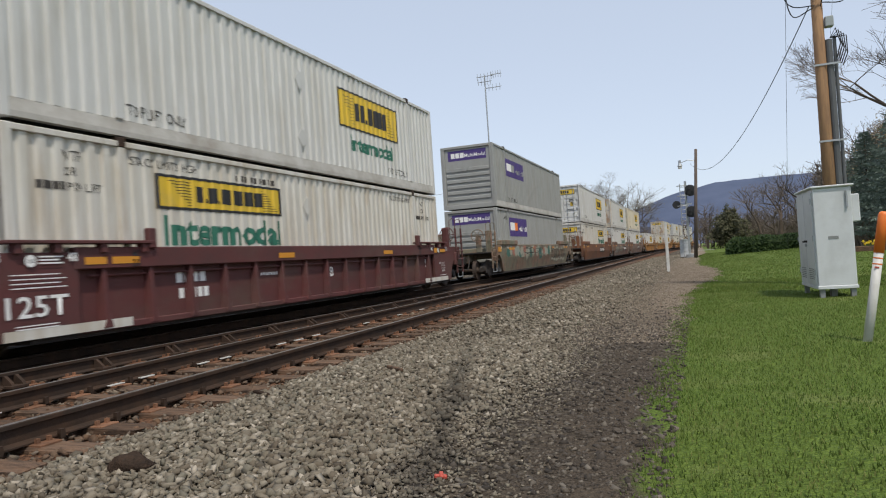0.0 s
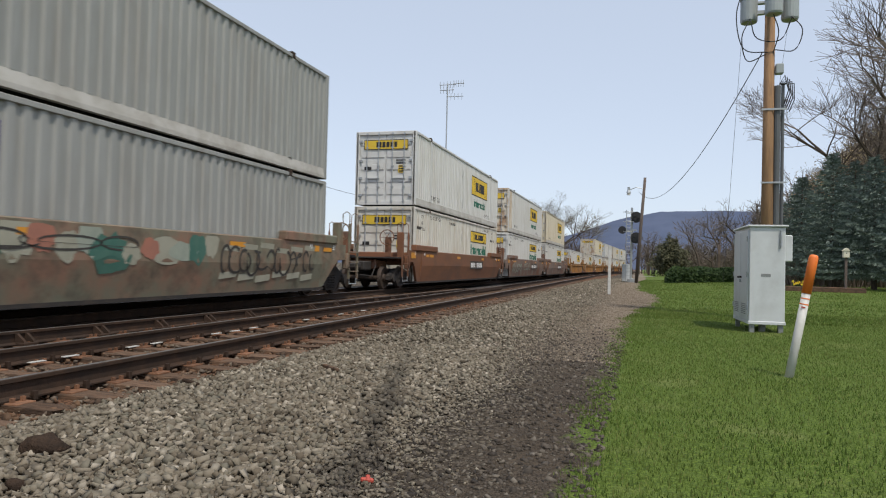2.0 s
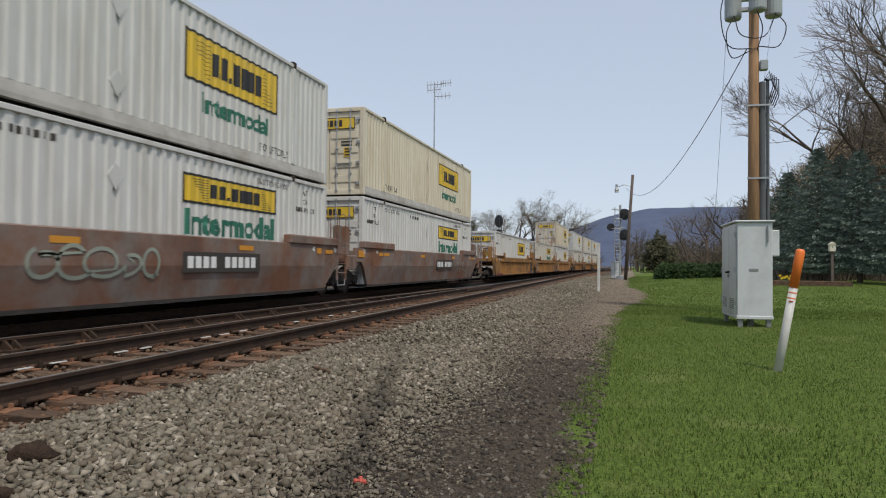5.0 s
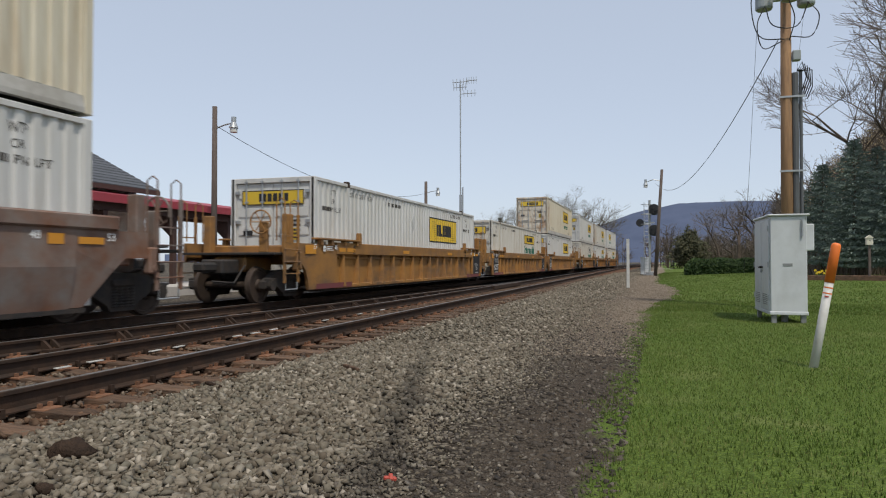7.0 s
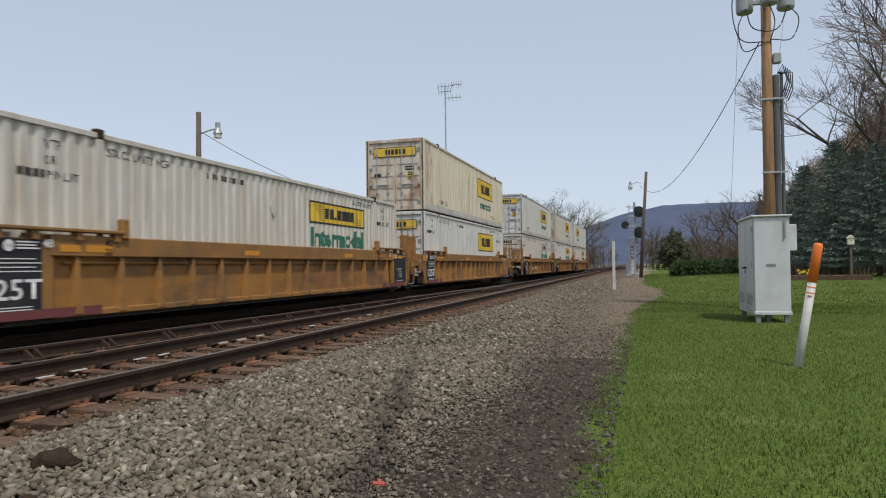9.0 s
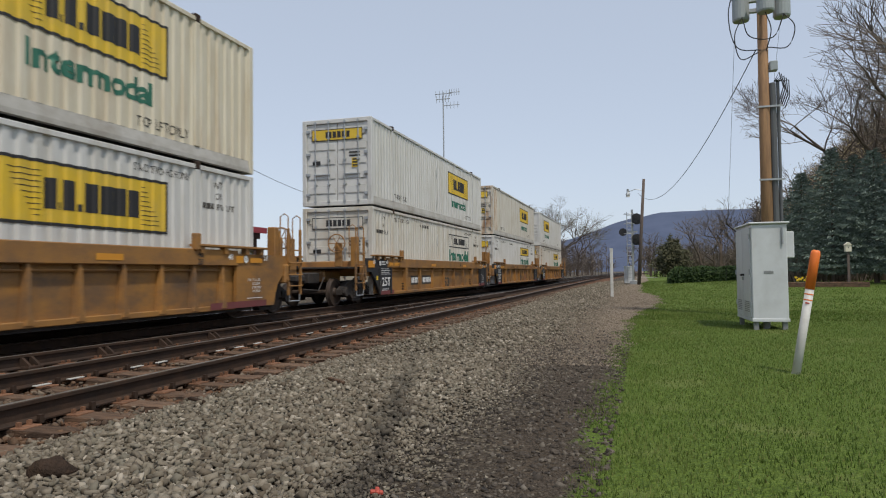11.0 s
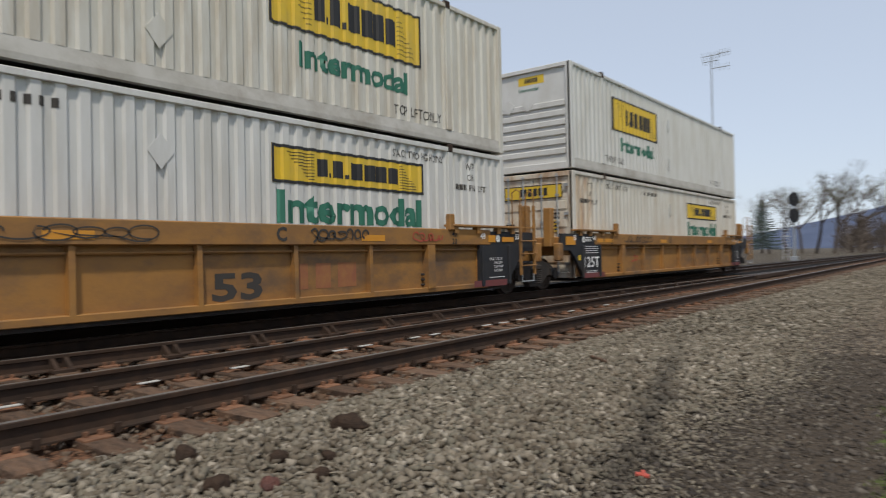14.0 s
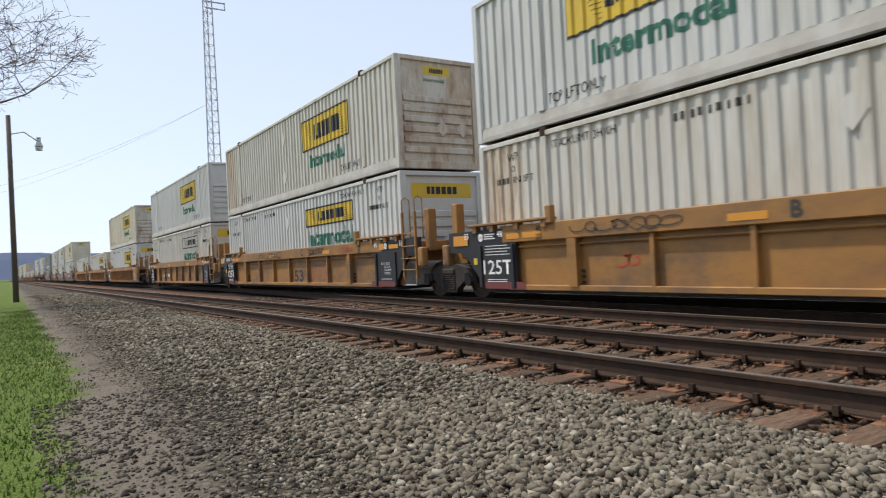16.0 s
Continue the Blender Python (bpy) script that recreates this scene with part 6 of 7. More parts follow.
def ridge(name, label, radius, az0, az1, profile, mat, depth, seed):
    """A long hill seen from afar; profile gives (azimuth in degrees clockwise, rise in degrees)."""
    azs = np.linspace(az0, az1, 160)
    pa, pe = zip(*profile)
    verts, faces = [], []
    for i, a in enumerate(azs):
        e = float(np.interp(a, pa, pe)) + 0.10 * noise.noise(Vector((a * 0.35, seed, 0))) + 0.05 * noise.noise(Vector((a * 1.7, seed, 3)))
        top = 1.15 + radius * math.tan(radians(e))
        for k, (r, z) in enumerate(((radius - depth, -3), (radius - depth * 0.5, top * 0.55), (radius, top), (radius + depth, -3))):
            verts.append((r * math.sin(radians(a)), r * math.cos(radians(a)), z))
        if i:
            b = 4 * i
            faces += [(b - 4 + k, b + k, b + k + 1, b - 3 + k) for k in range(3)]
    me = bpy.data.meshes.new(name)
    me.from_pydata(verts, [], faces)
    me.polygons.foreach_set("use_smooth", [True] * len(faces))
    me.materials.append(mat)
    tagged(new(name, me), label, "hill", kind="structure")


ridge("backdrop_ridge", "long wooded mountain ridge far off, painted in haze blue", 2000, -40, 60, [(-40, 0.6), (-14, 1.0), (-6, 2.6), (-4.2, 3.2), (-1.5, 4.1), (1.5, 4.6), (4.3, 4.75), (8, 4.6), (14, 4.9), (30, 5.4), (60, 4)], hill_far, 500, 1)
ridge("backdrop_ridge", "low ridge far down the line behind, painted in haze blue", 2000, 150, 250, [(150, 2.2), (172, 2.1), (181, 1.85), (190, 1.4), (210, 1.2), (250, 1.0)], hill_far, 500, 5)
ridge("hillside", "brown wooded hillside before the leaves", 210, 7.5, 75, [(7.5, 0.2), (9, 3.3), (12, 4.6), (14, 6.6), (17, 10), (22, 13), (40, 13), (75, 6)], hill_near, 110, 9)

bark = material("grey_brown_bark", (0.105, 0.082, 0.065), 0.95, second=(0.075, 0.06, 0.05), scale=5, amount=0.9, bump=0.5, bump_scale=14, spec=0.1)
twig_grey = island_material("bare_twigs", [(0.11, 0.086, 0.07), (0.15, 0.12, 0.098), (0.19, 0.155, 0.125)], 0.95, 0)
bud_green = island_material("spring_buds", [(0.12, 0.12, 0.055), (0.16, 0.15, 0.07), (0.10, 0.085, 0.05)], 0.9, 0)
needle_blue = island_material("blue_spruce_needles", [(0.095, 0.125, 0.10), (0.14, 0.178, 0.15), (0.20, 0.245, 0.215), (0.11, 0.145, 0.112)], 0.85, 0)
hedge_leaf = island_material("hedge_leaves", [(0.014, 0.034, 0.009), (0.028, 0.055, 0.014), (0.048, 0.08, 0.02)], 0.7, 0)


class Soup:
    """Many thin pieces gathered into one mesh."""

    def __init__(self):
        self.v, self.f = [], []

    def cone(self, a, b, ra, rb, sides=5):
        way = (b - a).normalized()
        u = way.orthogonal().normalized()
        w = way.cross(u)
        k = len(self.v)
        for p, r in ((a, ra), (b, rb)):
            for i in range(sides):
                t = 2 * math.pi * i / sides
                self.v.append(tuple(p + r * (math.cos(t) * u + math.sin(t) * w)))
        for i in range(sides):
            j = (i + 1) % sides
            self.f.append((k + i, k + j, k + sides + j, k + sides + i))

    def blade(self, a, b, wide):
        side = (b - a).cross(Vector((0.3, 1, 0.2))).normalized() * wide
        k = len(self.v)
        self.v += [tuple(a - side), tuple(a + side), tuple(b)]
        self.f.append((k, k + 1, k + 2))

    def leaf(self, p, size, rng):
        d = Vector((rng.gauss(0, 1), rng.gauss(0, 1), rng.gauss(0, 1))).normalized()
        e = d.orthogonal().normalized()
        k = len(self.v)
        self.v += [tuple(p - d * size), tuple(p + e * size * 0.5), tuple(p + d * size), tuple(p - e * size * 0.5)]
        self.f.append((k, k + 1, k + 2, k + 3))

    def done(self, name, mat, parent=None, label=""):
        me = bpy.data.meshes.new(name)
        me.from_pydata(self.v, [], self.f)
        me.materials.append(mat)
        ob = new(name, me)
        ob.parent = parent
        return tagged(ob, label) if label else ob


def bare_tree(x, y, z, height, seed, label, spread=0.55, levels=5, buds=0, thick=1.0, lean=0.0):
    rng = random.Random(seed)
    t = thing("bare_tree", label, "tree", pose(x, y, z))
    limbs, twigs, tips = Soup(), Soup(), []

    def grow(p, d, length, r, level):
        n = 3 if level < 2 else 2
        q = p
        for k in range(n):
            d = (d + Vector((rng.gauss(0, 0.13), rng.gauss(0, 0.13), rng.gauss(0.03, 0.08)))).normalized()
            e = q + d * length / n
            r1 = max(0.012, r * (1 - 0.28 * (k + 1) / n))
            (limbs if level < 3 else twigs).cone(q, e, r * (1 - 0.28 * k / n), r1, 7 if level < 2 else (5 if level < 3 else 3))
            q = e
            if level and level < levels and rng.random() < 0.6:
                side = (d + spread * 1.3 * Vector((rng.gauss(0, 1), rng.gauss(0, 1), rng.gauss(0.1, 0.6)))).normalized()
                grow(q, side, length * rng.uniform(0.45, 0.7), r1 * 0.5, level + 1)
        if level < levels:
            for k in range(rng.choice((2, 3, 3))):
                side = (d + spread * Vector((rng.gauss(0, 1), rng.gauss(0, 1), rng.gauss(0.25, 0.5)))).normalized()
                grow(q, side, length * rng.uniform(0.6, 0.82), r * 0.62 * rng.uniform(0.75, 1.0), level + 1)
        else:
            tips.append(q)

    grow(Vector((0, 0, -0.2)), Vector((lean, 0, 1)).normalized(), height * 0.28, height * 0.018 * thick, 0)
    limbs.done("trunk", bark, t)
    twigs.done("crown", twig_grey, t, "bare twiggy crown")
    if buds:
        s = Soup()
        for p in tips:
            for k in range(buds):
                s.leaf(p + Vector((rng.gauss(0, 0.25), rng.gauss(0, 0.25), rng.gauss(0, 0.25))), rng.uniform(0.05, 0.11), rng)
        s.done("spring_foliage", bud_green, t, "pale spring buds")
    return t


def spruce(x, y, z, height, radius, seed):
    rng = random.Random(seed)
    t = thing("spruce", "blue-green spruce with drooping branches to the ground", "tree", pose(x, y, z), group="spruces by the lawn")
    s = Soup()
    s.cone(Vector((0, 0, -0.2)), Vector((0, 0, height)), height * 0.022, 0.02, 8)
    s.done("trunk", bark, t)
    g = Soup()
    for k in range(150):
        u = (k + rng.random()) / 150
        zz = height * (0.10 + 0.88 * u)
        reach = radius * (1 - u) ** 0.85 * rng.uniform(0.7, 1.12) + 0.15
        a = k * 2.399 + rng.uniform(-0.3, 0.3)
        out = Vector((math.cos(a), math.sin(a), 0))
        n = max(4, int(reach * 6))
        for i in range(n):
            v = (i + 0.6) / n
            p = out * reach * v + Vector((0, 0, zz - 0.30 * reach * v + 0.22 * reach * v * v))
            side = Vector((-out.y, out.x, 0))
            w = reach * 0.30 * (1 - v * 0.7)
            for m in range(5):
                q = p + side * rng.uniform(-w, w) + Vector((0, 0, rng.uniform(-0.10, 0.06)))
                b = q + out * rng.uniform(0.10, 0.30) + side * rng.uniform(-0.2, 0.2) + Vector((0, 0, rng.uniform(-0.14, 0.12)))
                g.blade(q, b, rng.uniform(0.035, 0.07))
    g.done("crown", needle_blue, t, "dense blue-green needles")


for k, (az, r, h, rad) in enumerate(((11.6, 56, 8.0, 3.6), (13.6, 52, 9.0, 3.7), (16.2, 50, 8.4, 3.7), (19.0, 48, 8.8, 3.6), (15.0, 60, 9.6, 3.8), (22.0, 46, 8.4, 3.5), (-12.9, 168, 12.0, 5.0))):
    spruce(r * math.sin(radians(az)), r * math.cos(radians(az)), 0.3, h, rad, k)

big = "tall bare deciduous tree with a twiggy crown at the wood's edge"
for az, r, h, seed, lv, lean in ((15.4, 58, 19, 3, 6, -0.25), (19.5, 56, 22, 4, 6, -0.1), (13.2, 78, 17, 5, 5, 0), (17.0, 80, 22, 6, 5, 0), (22.5, 62, 20, 8, 5, 0), (24.5, 48, 19, 12, 5, -0.2)):
    bare_tree(r * math.sin(radians(az)), r * math.cos(radians(az)), 0.5 + max(0, (az - 13)) * 0.25, h, seed, big, 0.55, lv, 0, 1.0, lean)
for az, r, h, seed in ((5.8, 92, 12.5, 21), (7.0, 96, 12, 22), (4.6, 104, 10, 27), (-9.3, 165, 24, 23), (-7.0, 170, 23, 24), (-11.2, 160, 18, 25), (-5.2, 175, 18, 26), (-12.4, 168, 17, 29), (-10.2, 172, 20, 30), (-8.1, 160, 21, 31), (8.4, 120, 11, 28)):
    bare_tree(r * math.sin(radians(az)), r * math.cos(radians(az)), 0, h, seed, "bare tree with greenish spring buds beyond the tracks" if az < 0 else "bare grey tree beyond the hedge", 0.6, 5, 3 if az < 0 else 0, 0.8 if az < 0 else 1.3)
for k in range(13):
    az, r = -3.0 + k * 0.95, 118 + (k * 37) % 60
    if abs(az) < 1.0:
        continue
    bare_tree(r * math.sin(radians(az)) + 4, r * math.cos(radians(az)), 0, 7.5 + (k * 5) % 4, 60 + k, "bare grey-brown tree in the distant wood", 0.6, 4, 0, 1.3)
bare_tree(4.2, -31.0, 0.0, 18, 41, "large bare tree with a wide twiggy crown beside the lawn", 0.92, 7, 0, 0.95)
bare_tree(-30.0, -14.0, 0.0, 7, 43, "young bare tree beyond the station", 0.6, 4, 2, 1.0)


def far_woods():
    rng = random.Random(77)
    s = Soup()
    for k in range(900):
        if k % 2:
            az, r = 8.5 + 22 * rng.random() ** 1.3, rng.uniform(105, 208)
            rise = np.interp(az, (9, 12, 14, 17, 22, 32), (3.0, 4.6, 6.6, 10, 13, 13))
            top = 1.15 + 210 * math.tan(radians(rise))
            z = top * float(np.interp(r, (100, 155, 210), (0, 0.55, 1.0)))
        else:
            az, r, z = rng.uniform(-8, 10), rng.uniform(150, 260), 0.0
        p = Vector((r * math.sin(radians(az)), r * math.cos(radians(az)), z - 0.5))
        if abs(p.x - train_x(p.y)) < 7 or p.x - near_x(p.y, 0) < 5 and p.x - near_x(p.y, 0) > -8:
            continue
        h = rng.uniform(4, 12)
        s.cone(p, p + Vector((0, 0, h * 0.8)), 0.16, 0.05, 4)
        for i in range(20):
            a = p + Vector((0, 0, h * rng.uniform(0.15, 0.8)))
            b = a + Vector((rng.gauss(0, 1.3), rng.gauss(0, 1.3), rng.uniform(0.6, 2.4)))
            s.blade(a, b, rng.uniform(0.05, 0.09))
            for j in range(3):
                e = a.lerp(b, rng.uniform(0.3, 0.9))
                s.blade(e, e + Vector((rng.gauss(0, 0.7), rng.gauss(0, 0.7), rng.uniform(0.0, 1.0))), rng.uniform(0.03, 0.05))
    tagged(s.done("far_woods", twig_grey), "grey-brown leafless woods in the distance", "woods", kind="stuff")
    s = Soup()
    for k in range(150):
        az, r = rng.uniform(9.2, 24), rng.uniform(52, 68)
        p = Vector((r * math.sin(radians(az)), r * math.cos(radians(az)), 0.1))
        for i in range(22):
            a = p + Vector((rng.gauss(0, 0.5), rng.gauss(0, 0.5), 0))
            b = a + Vector((rng.gauss(0, 0.5), rng.gauss(0, 0.5), rng.uniform(0.6, 2.8)))
            s.blade(a, b, 0.03)
    tagged(s.done("underbrush", twig_grey), "brown leafless underbrush below the spruces", "brush", kind="stuff")


far_woods()


def wood_edge():
    """The dense brown leafless wood that climbs behind the spruces."""
    rng = random.Random(78)
    s, g = Soup(), Soup()
    for k in range(190):
        az, r = 11.8 + 18 * rng.random() ** 1.2, rng.uniform(66, 98)
        h = float(np.interp(az, (11.5, 12.7, 18, 26), (6, 11.5, 19, 22))) * rng.uniform(0.75, 1.08) * r / 80
        p = Vector((r * math.sin(radians(az)), r * math.cos(radians(az)), 0.2))
        s.cone(p, p + Vector((rng.gauss(0, 0.4), rng.gauss(0, 0.4), h * 0.85)), 0.20, 0.05, 5)
        for i in range(22):
            u = rng.uniform(0.25, 0.85)
            a = p + Vector((0, 0, h * u))
            out = Vector((rng.gauss(0, 1), rng.gauss(0, 1), rng.uniform(0.4, 1.6))).normalized()
            b = a + out * h * rng.uniform(0.10, 0.24)
            s.cone(a, b, 0.06, 0.02, 3)
            for j in range(11):
                e = a.lerp(b, rng.uniform(0.3, 1.0))
                q = e + Vector((rng.gauss(0, 0.7), rng.gauss(0, 0.7), rng.gauss(0.35, 0.5)))
                s.blade(e, q, rng.uniform(0.015, 0.032))
                for _ in range(2):
                    g.leaf(q + Vector((rng.gauss(0, 0.3), rng.gauss(0, 0.3), rng.gauss(0, 0.3))), rng.uniform(0.06, 0.14), rng)
    tagged(s.done("wood_edge", twig_grey), "dense brown leafless wood rising behind the spruces", "woods", kind="stuff")
    tagged(g.done("budding_foliage", bud_brown), "thin brown-green spring buds all through the wood", "foliage", kind="stuff")


bud_brown = island_material("brown_buds", [(0.20, 0.155, 0.09), (0.26, 0.21, 0.12), (0.16, 0.12, 0.075), (0.23, 0.21, 0.10)], 0.9, 0)
wood_edge()
# evergreen bush left of the bare tree, far off
rng = random.Random(5)
olive_leaf = island_material("olive_evergreen", [(0.045, 0.05, 0.03), (0.07, 0.072, 0.04), (0.095, 0.09, 0.052)], 0.85, 0)
t = thing("evergreen_shrub", "tall rounded olive-dark evergreen far across the lawn", "shrub", pose(4.4, 112, 0))
s = Soup()
for k in range(5200):
    d = Vector((rng.gauss(0, 1), rng.gauss(0, 1), rng.gauss(0, 1))).normalized()
    d *= rng.uniform(0.45, 1.0) * (0.95 + 0.5 * noise.noise(d * 2.3))
    s.leaf(Vector((d.x * (2.9 - 1.3 * d.z), d.y * 2.4, 3.0 + d.z * 3.3)), rng.uniform(0.12, 0.3), rng)
s.done("foliage", olive_leaf, t)
part("stem", tube(bmesh.new(), [(0, 0, -0.2), (0, 0, 2.5)], 0.2, 8), bark, t)


def hedge():
    rng = random.Random(6)
    t = thing("hedge", "long trimmed dark-green evergreen hedge on the lawn", "hedge", pose(0, 0, 0))
    core = boxes((2.5, 7.5, 58.6, 60.4, -0.1, 1.15), bevel=0.35)
    part("core", core, hedge_leaf, t)
    s = Soup()
    for k in range(9000):
        x, y, z = rng.uniform(2.0, 7.9), rng.uniform(58.0, 61.0), rng.uniform(0.0, 1.42)
        edge = min(x - 2.0, 7.9 - x, (y - 58.0), (61.0 - y) * 1.0, 1.45 - z)
        if edge < 0.5:
            end = min(1.0, (x - 1.9) / 0.8, (8.0 - x) / 0.8)
            s.leaf(Vector((x, y, z * (0.55 + 0.45 * end) + 0.06 * math.sin(x * 3))), rng.uniform(0.06, 0.15), rng)
    s.done("foliage", hedge_leaf, t)


hedge()
road_pale = material("pale_road", (0.30, 0.29, 0.28), 0.9, second=(0.25, 0.245, 0.235), scale=0.6)
bm = boxes((-1.0, 60.0, 108, 113, 0.03, 0.06))
tagged(part("road", bm, road_pale), "pale road crossing beyond the lawn", "road", kind="structure")


# ---- the train ----
car_yellow = dict(paint=yellow_car, ribs=True)
AGED, CLEAN, CREAM = "weathered off-white", "clean white", "cream-white"


def words(tone, extra):
    return f"{tone} steel container {extra}"


moving = []   # thing, place of its front on the train, height


def load(front, z, paint, style, upper, end, tone, rusty=False, sign="full"):
    extra = {"purple": "with purple panel", "square": "with square yellow panel", "outline": "with outlined panel", "forward": "with yellow panel"}.get(style, "with yellow panel")
    where = "stacked on top" if upper else "in a well car"
    c = container(paint, style, upper, end, words(tone, extra + ", " + where), rusty, sign=sign)
    moving.append((c, front, z))
    return c


def stack(front, lower, upper):
    load(front, 0.29, *lower)
    if upper:
        load(front, 3.34, *upper)


J = "plain"
P, Q, B = (white_paint, J), (aged_paint, J), (beige_paint, J)
UNITS = [
    # front, car paint, ribs, front end, rear end, lower, upper, label
    (6.45, maroon_car, True, True, True, (aged_paint, "forward", False, "door", AGED), (white_paint, J, True, "door", CLEAN), "maroon ribbed well car with white stencilling"),
    (30.36, green_car, False, True, True, (grey_paint, "purple", False, "nose", "grey"), (grey_paint, "purple", True, "nose", "grey"), "grey-green well car covered in graffiti"),
    (54.43, brown_car, False, True, False, (aged_paint, J, False, "door", AGED), (white_paint, J, True, "door", CLEAN), "brown smooth-sided well car"),
    (74.43, patched_car, False, False, False, (white_paint, J, False, "door", CLEAN), (white_paint, J, True, "door", CLEAN, True), "brown well car with grey patches and graffiti"),
    (93.45, patched_car, False, False, True, (white_paint, J, False, "door", CLEAN), (beige_paint, J, True, "door", CREAM), "brown well car with grey patched paint"),
    (117.0, yellow_car, True, True, False, (white_paint, "square", False, "door", CLEAN), None, "yellow ribbed well car with a single container"),
    (136.92, yellow_car, True, False, False, (aged_paint, J, False, "door", AGED), None, "yellow ribbed well car with faded red letters"),
    (156.37, yellow_car, True, False, True, (white_paint, "square", False, "door", CLEAN), (beige_paint, J, True, "door", CREAM, True), "yellow ribbed well car with a double stack"),
    (179.78, yellow_car, True, True, False, (aged_paint, "outline", False, "door", AGED, False, "outline"), (white_paint, J, True, "door", CLEAN), "yellow ribbed well car, dusty"),
    (199.19, yellow_car, True, False, False, (white_paint, J, False, "door", CLEAN), (aged_paint, J, True, "door", AGED, True), "yellow ribbed well car with tags and stencilling"),
    (218.81, yellow_car, True, False, True, (aged_paint, J, False, "door", AGED, True), (white_paint, "forward", True, "nose", CLEAN), "yellow last well car of the train"),
]
cars = []
for front, paint, ribs, fe, re, lower, upper, label in UNITS:
    car = well_car(paint, ribs, label, fe, re, dark_ends=paint is yellow_car, gap=0.95 if 110 < front < 170 or front < 10 else 1.71)
    cars.append(car)
    moving.append((car, front, 0.0))
    stack(front, lower, upper)
# cars that have passed already, seen far back down the line
for k, front in enumerate((-17.5, -41.0, -61.0, -81.0, -105.0, -125.0, -145.0)):
    src = {0: 0, 1: 5, 2: 6, 3: 7}.get(k, 3 + k % 3)
    for ob, s0, z in [m for m in moving if m[1] == UNITS[src][0]]:
        moving.append((copy_thing(ob, Matrix()), front, z))
maroon, green, brown, patched_a, patched_b, single_a, single_b, double_e, dusty, tagged_car, last_car = cars

faded_red = material("faded_red_logo", (0.27, 0.10, 0.05), 0.7, second=(0.33, 0.15, 0.05), scale=3, amount=0.9)
for car in (dusty, tagged_car):
    car_text(car, "53", 0.40, 8.3, 0.40, spray_dark, 1.354, 0.88, 0.03)
for k, wd in enumerate((0.42, 0.42, 0.55)):
    for car in (single_b, tagged_car):
        car_bars(car, [(9.75 + k * 0.50, 9.75 + k * 0.50 + wd * 0.8, 0.48, 0.90)], faded_red, 1.354)
# dark number boards, their figures as plain bars
for y0, wide in ((3.72, 1.25), (5.12, 1.25)):
    car_bars(dusty, [(y0, y0 + wide, 0.55, 0.90)], spray_dark, 1.354, "number_board", "dark number board")
    car_bars(dusty, [(y0 + 0.08 + 0.19 * k, y0 + 0.21 + 0.19 * k, 0.62, 0.83) for k in range(6)], sign_white, 1.358)
scrawl(tagged_car, 10.0, 11.4, 1.24, 1.50, spray_dark, 1, 7, 0.035)
scrawl(tagged_car, 12.6, 13.5, 1.26, 1.46, spray_red, 2, 6, 0.025)
scrawl(tagged_car, 4.6, 7.4, 1.24, 1.48, spray_dark, 3, 8, 0.022)
scrawl(last_car, 2.9, 5.2, 1.24, 1.50, spray_dark, 4, 7, 0.022)
scrawl(last_car, 3.8, 4.3, 0.66, 0.90, spray_red, 12, 2, 0.04, 1.356)
car_text(last_car, "B", 0.22, 6.9, 1.27, spray_dark, 1.497, None, 0.03)
car_text(tagged_car, "C", 0.22, 9.35, 1.27, spray_dark, 1.497, None, 0.03)
car_text(dusty, "A", 0.22, 10.6, 1.27, spray_dark, 1.497, None, 0.03)
def sprayed_patch(car, y, z, wide, tall, mat, seed):
    """A rounded fill of spray paint on a smooth car's side."""
    rng = random.Random(seed)
    bm = bmesh.new()
    ring = []
    for a in np.linspace(0, 2 * math.pi, 18, endpoint=False):
        k = rng.uniform(0.75, 1.1)
        ring.append(bm.verts.new((1.496 + 0.0004 * (seed % 9), y + wide * k * math.cos(a), min(1.46, max(0.42, z + tall * k * math.sin(a))))))
    hub = bm.verts.new((1.496 + 0.0004 * (seed % 9), y, z))
    for p, q in zip(ring, ring[1:] + ring[:1]):
        bm.faces.new((hub, p, q))
    return part("graffiti", lean_in(bm), mat, car, "filled patch of spray paint")


rng = random.Random(9)
fills = (spray_teal, spray_cream, spray_salmon, spray_cream, spray_pale)
for k in range(22):
    sprayed_patch(green, 0.9 + 0.46 * k, rng.uniform(0.98, 1.3), rng.uniform(0.25, 0.6), rng.uniform(0.18, 0.4), fills[k % 5], k)
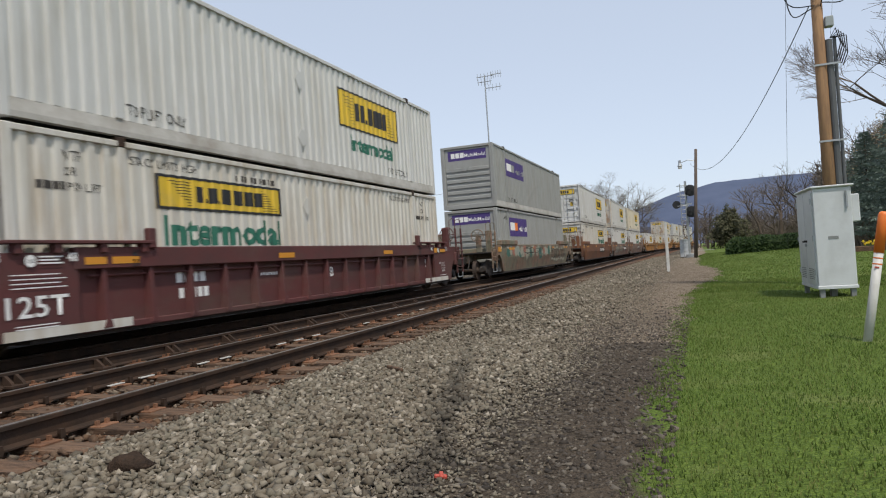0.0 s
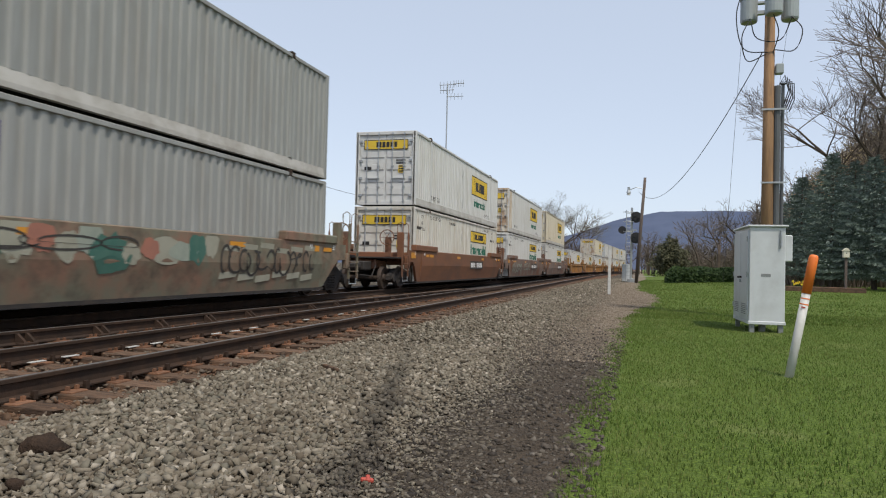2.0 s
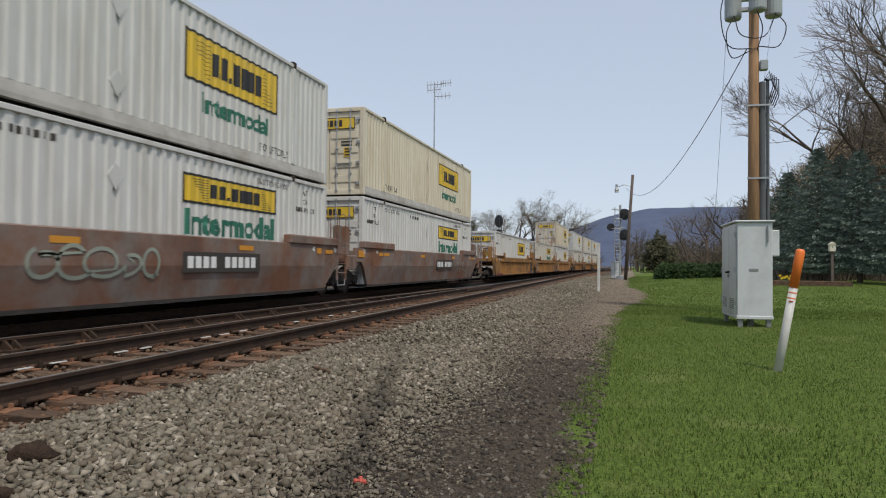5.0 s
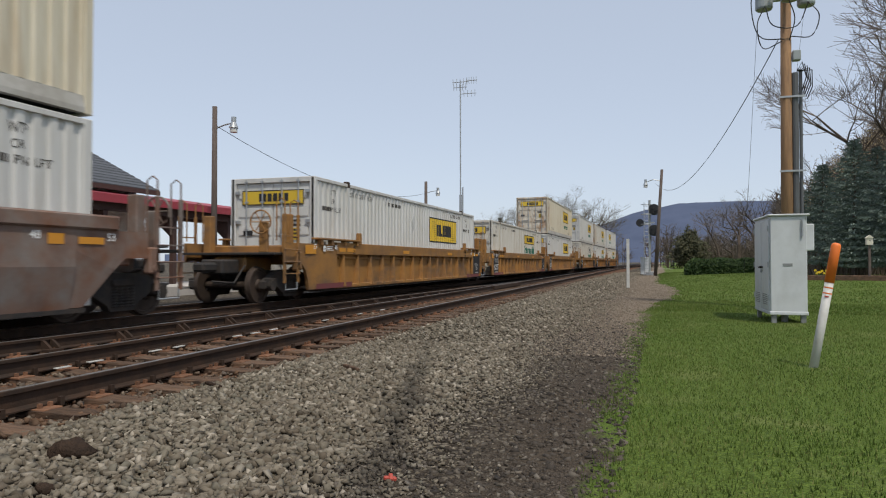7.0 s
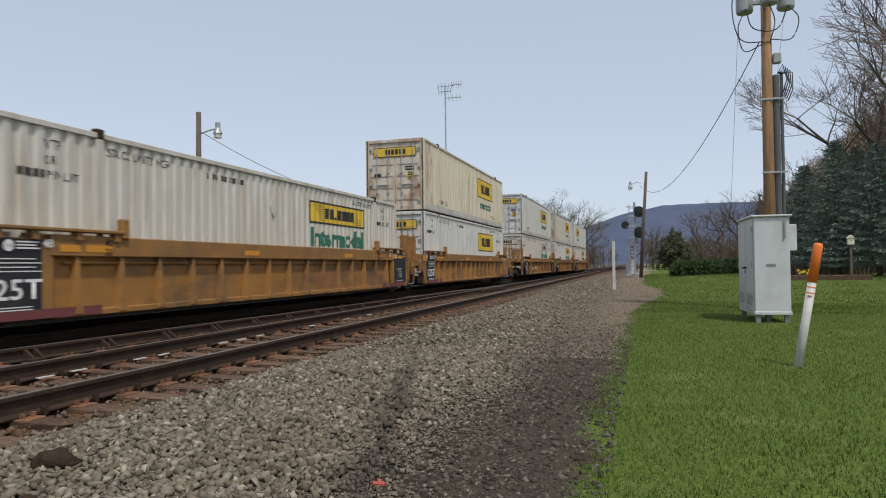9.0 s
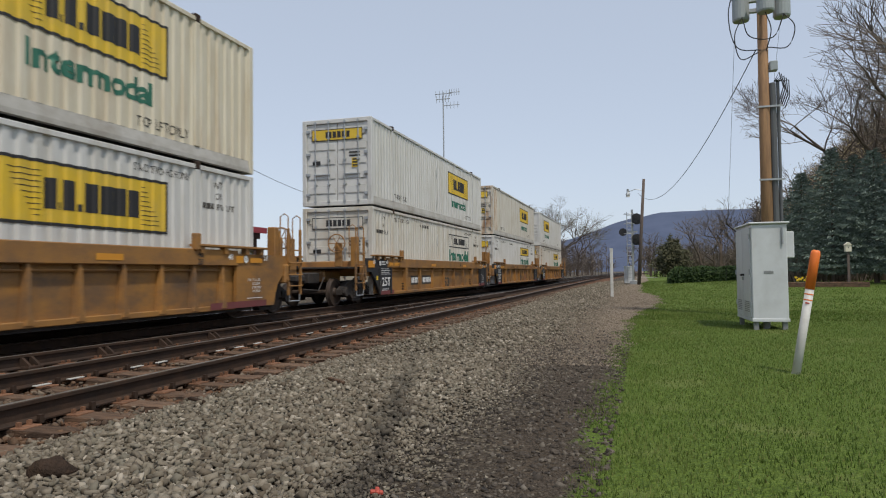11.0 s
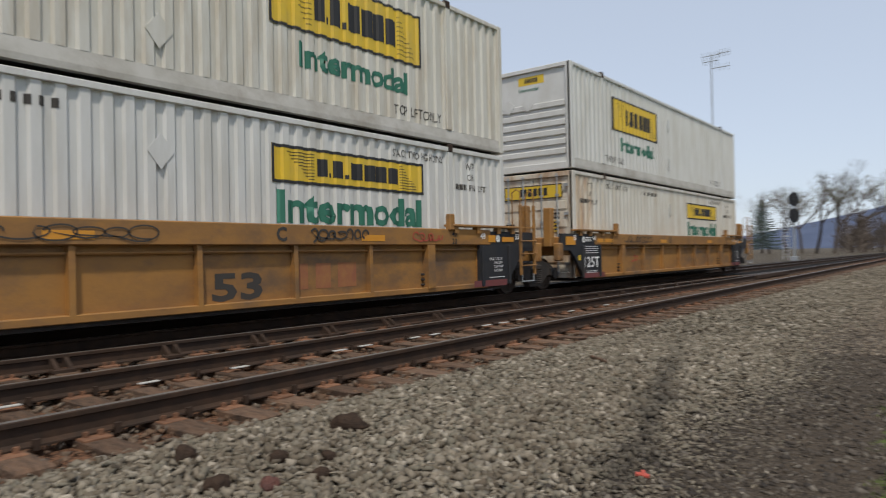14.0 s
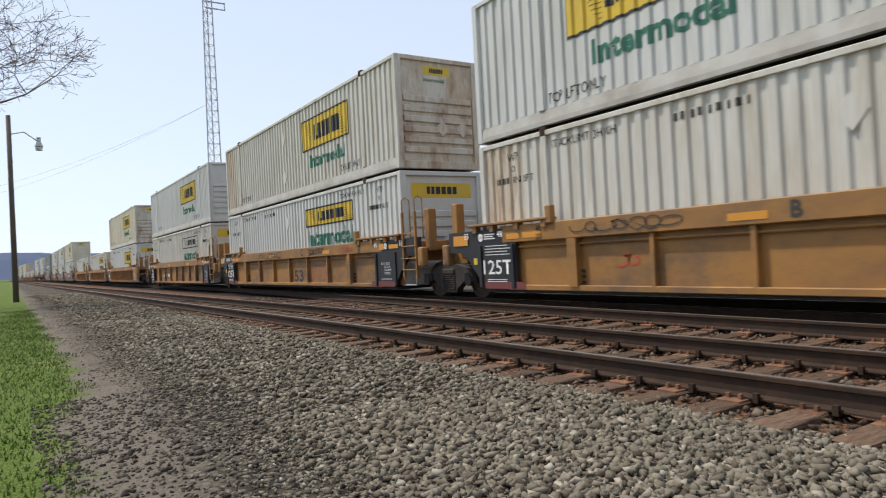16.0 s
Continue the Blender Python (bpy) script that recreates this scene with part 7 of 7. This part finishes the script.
# outlined block shapes at the car's end
for k in range(6):
    y0, h = 10.9 + 0.72 * k, 0.36 + 0.05 * (k % 3)
    bm = bmesh.new()
    prism(bm, [(y0, 0.92 - h), (y0 + 0.62, 0.92 - h + 0.05), (y0 + 0.70, 0.92 + h), (y0 + 0.10, 0.94 + h)], "x", 1.497, 1.500)
    part("graffiti", lean_in(bm), spray_cream, green, "pale block of sprayed graffiti")
    scrawl(green, y0, y0 + 0.72, 0.56, 1.34, spray_dark, 40 + k, 2, 0.06, 1.503)
scrawl(green, 4.0, 8.6, 1.0, 1.4, spray_dark, 20, 4, 0.035, 1.504)
scrawl(patched_a, 0.6, 4.6, 0.5, 1.3, spray_pale, 31, 6, 0.09)
scrawl(patched_a, 5.6, 8.6, 0.6, 1.3, spray_pale, 32, 5, 0.07)
for car, y0 in ((brown, 8.6), (patched_a, 9.2), (patched_b, 8.4)):
    car_bars(car, [(y0, y0 + 2.9, 0.78, 1.20)], spray_dark, 1.495, "number_board", "dark number board")
    car_bars(car, [(y0 + 0.15 + 0.26 * k, y0 + 0.34 + 0.26 * k, 0.87, 1.11) for k in range(10) if k != 4], sign_white, 1.499)
car_bars(maroon, [(3.05 + 0.2 * k, 3.2 + 0.2 * k, 0.90, 1.08) for k in range(4)] + [(3.1 + 0.16 * k, 3.22 + 0.16 * k, 0.62, 0.80) for k in range(5)], sign_white, 1.354)
car_text(maroon, "B", 0.24, 8.35, 0.78, sign_white, 1.354, None, 0.02)
car_text(maroon, "53", 0.26, 14.6, 0.80, sign_white, 1.354, None, 0.02)
car_bars(maroon, [(5.5 + 0.09 * k, 5.56 + 0.09 * k, 0.92, 0.98) for k in range(7)], sign_white, 1.354)
scrawl(patched_b, 12.0, 14.2, 0.55, 1.2, spray_pale, 33, 5, 0.03)


def train_pose(s, z):
    """The pose of a thing whose front stands at s along the line: it lies on the chord of its own length."""
    a, b = Vector((train_x(s), s, 0)), Vector((train_x(s + LENGTH), s + LENGTH, 0))
    d = b - a
    return Matrix.Translation((a.x, a.y, RAIL_TOP + z)) @ Matrix.Rotation(math.atan2(-d.x, d.y), 4, "Z")


def motions():
    for ob, s, z in moving:
        walk(ob, [(t, train_pose(s - SPEED * t, z)) for t in np.arange(0, 16.01, 1.0)])
    turn = SPEED / WHEEL_R / FPS
    for w, dy in wheelsets:
        walk(w, [(k / FPS, Matrix.Translation((0, dy, WHEEL_R)) @ Matrix.Rotation(turn * k, 4, "X")) for k in range(0, 16 * FPS + 1)])


motions()
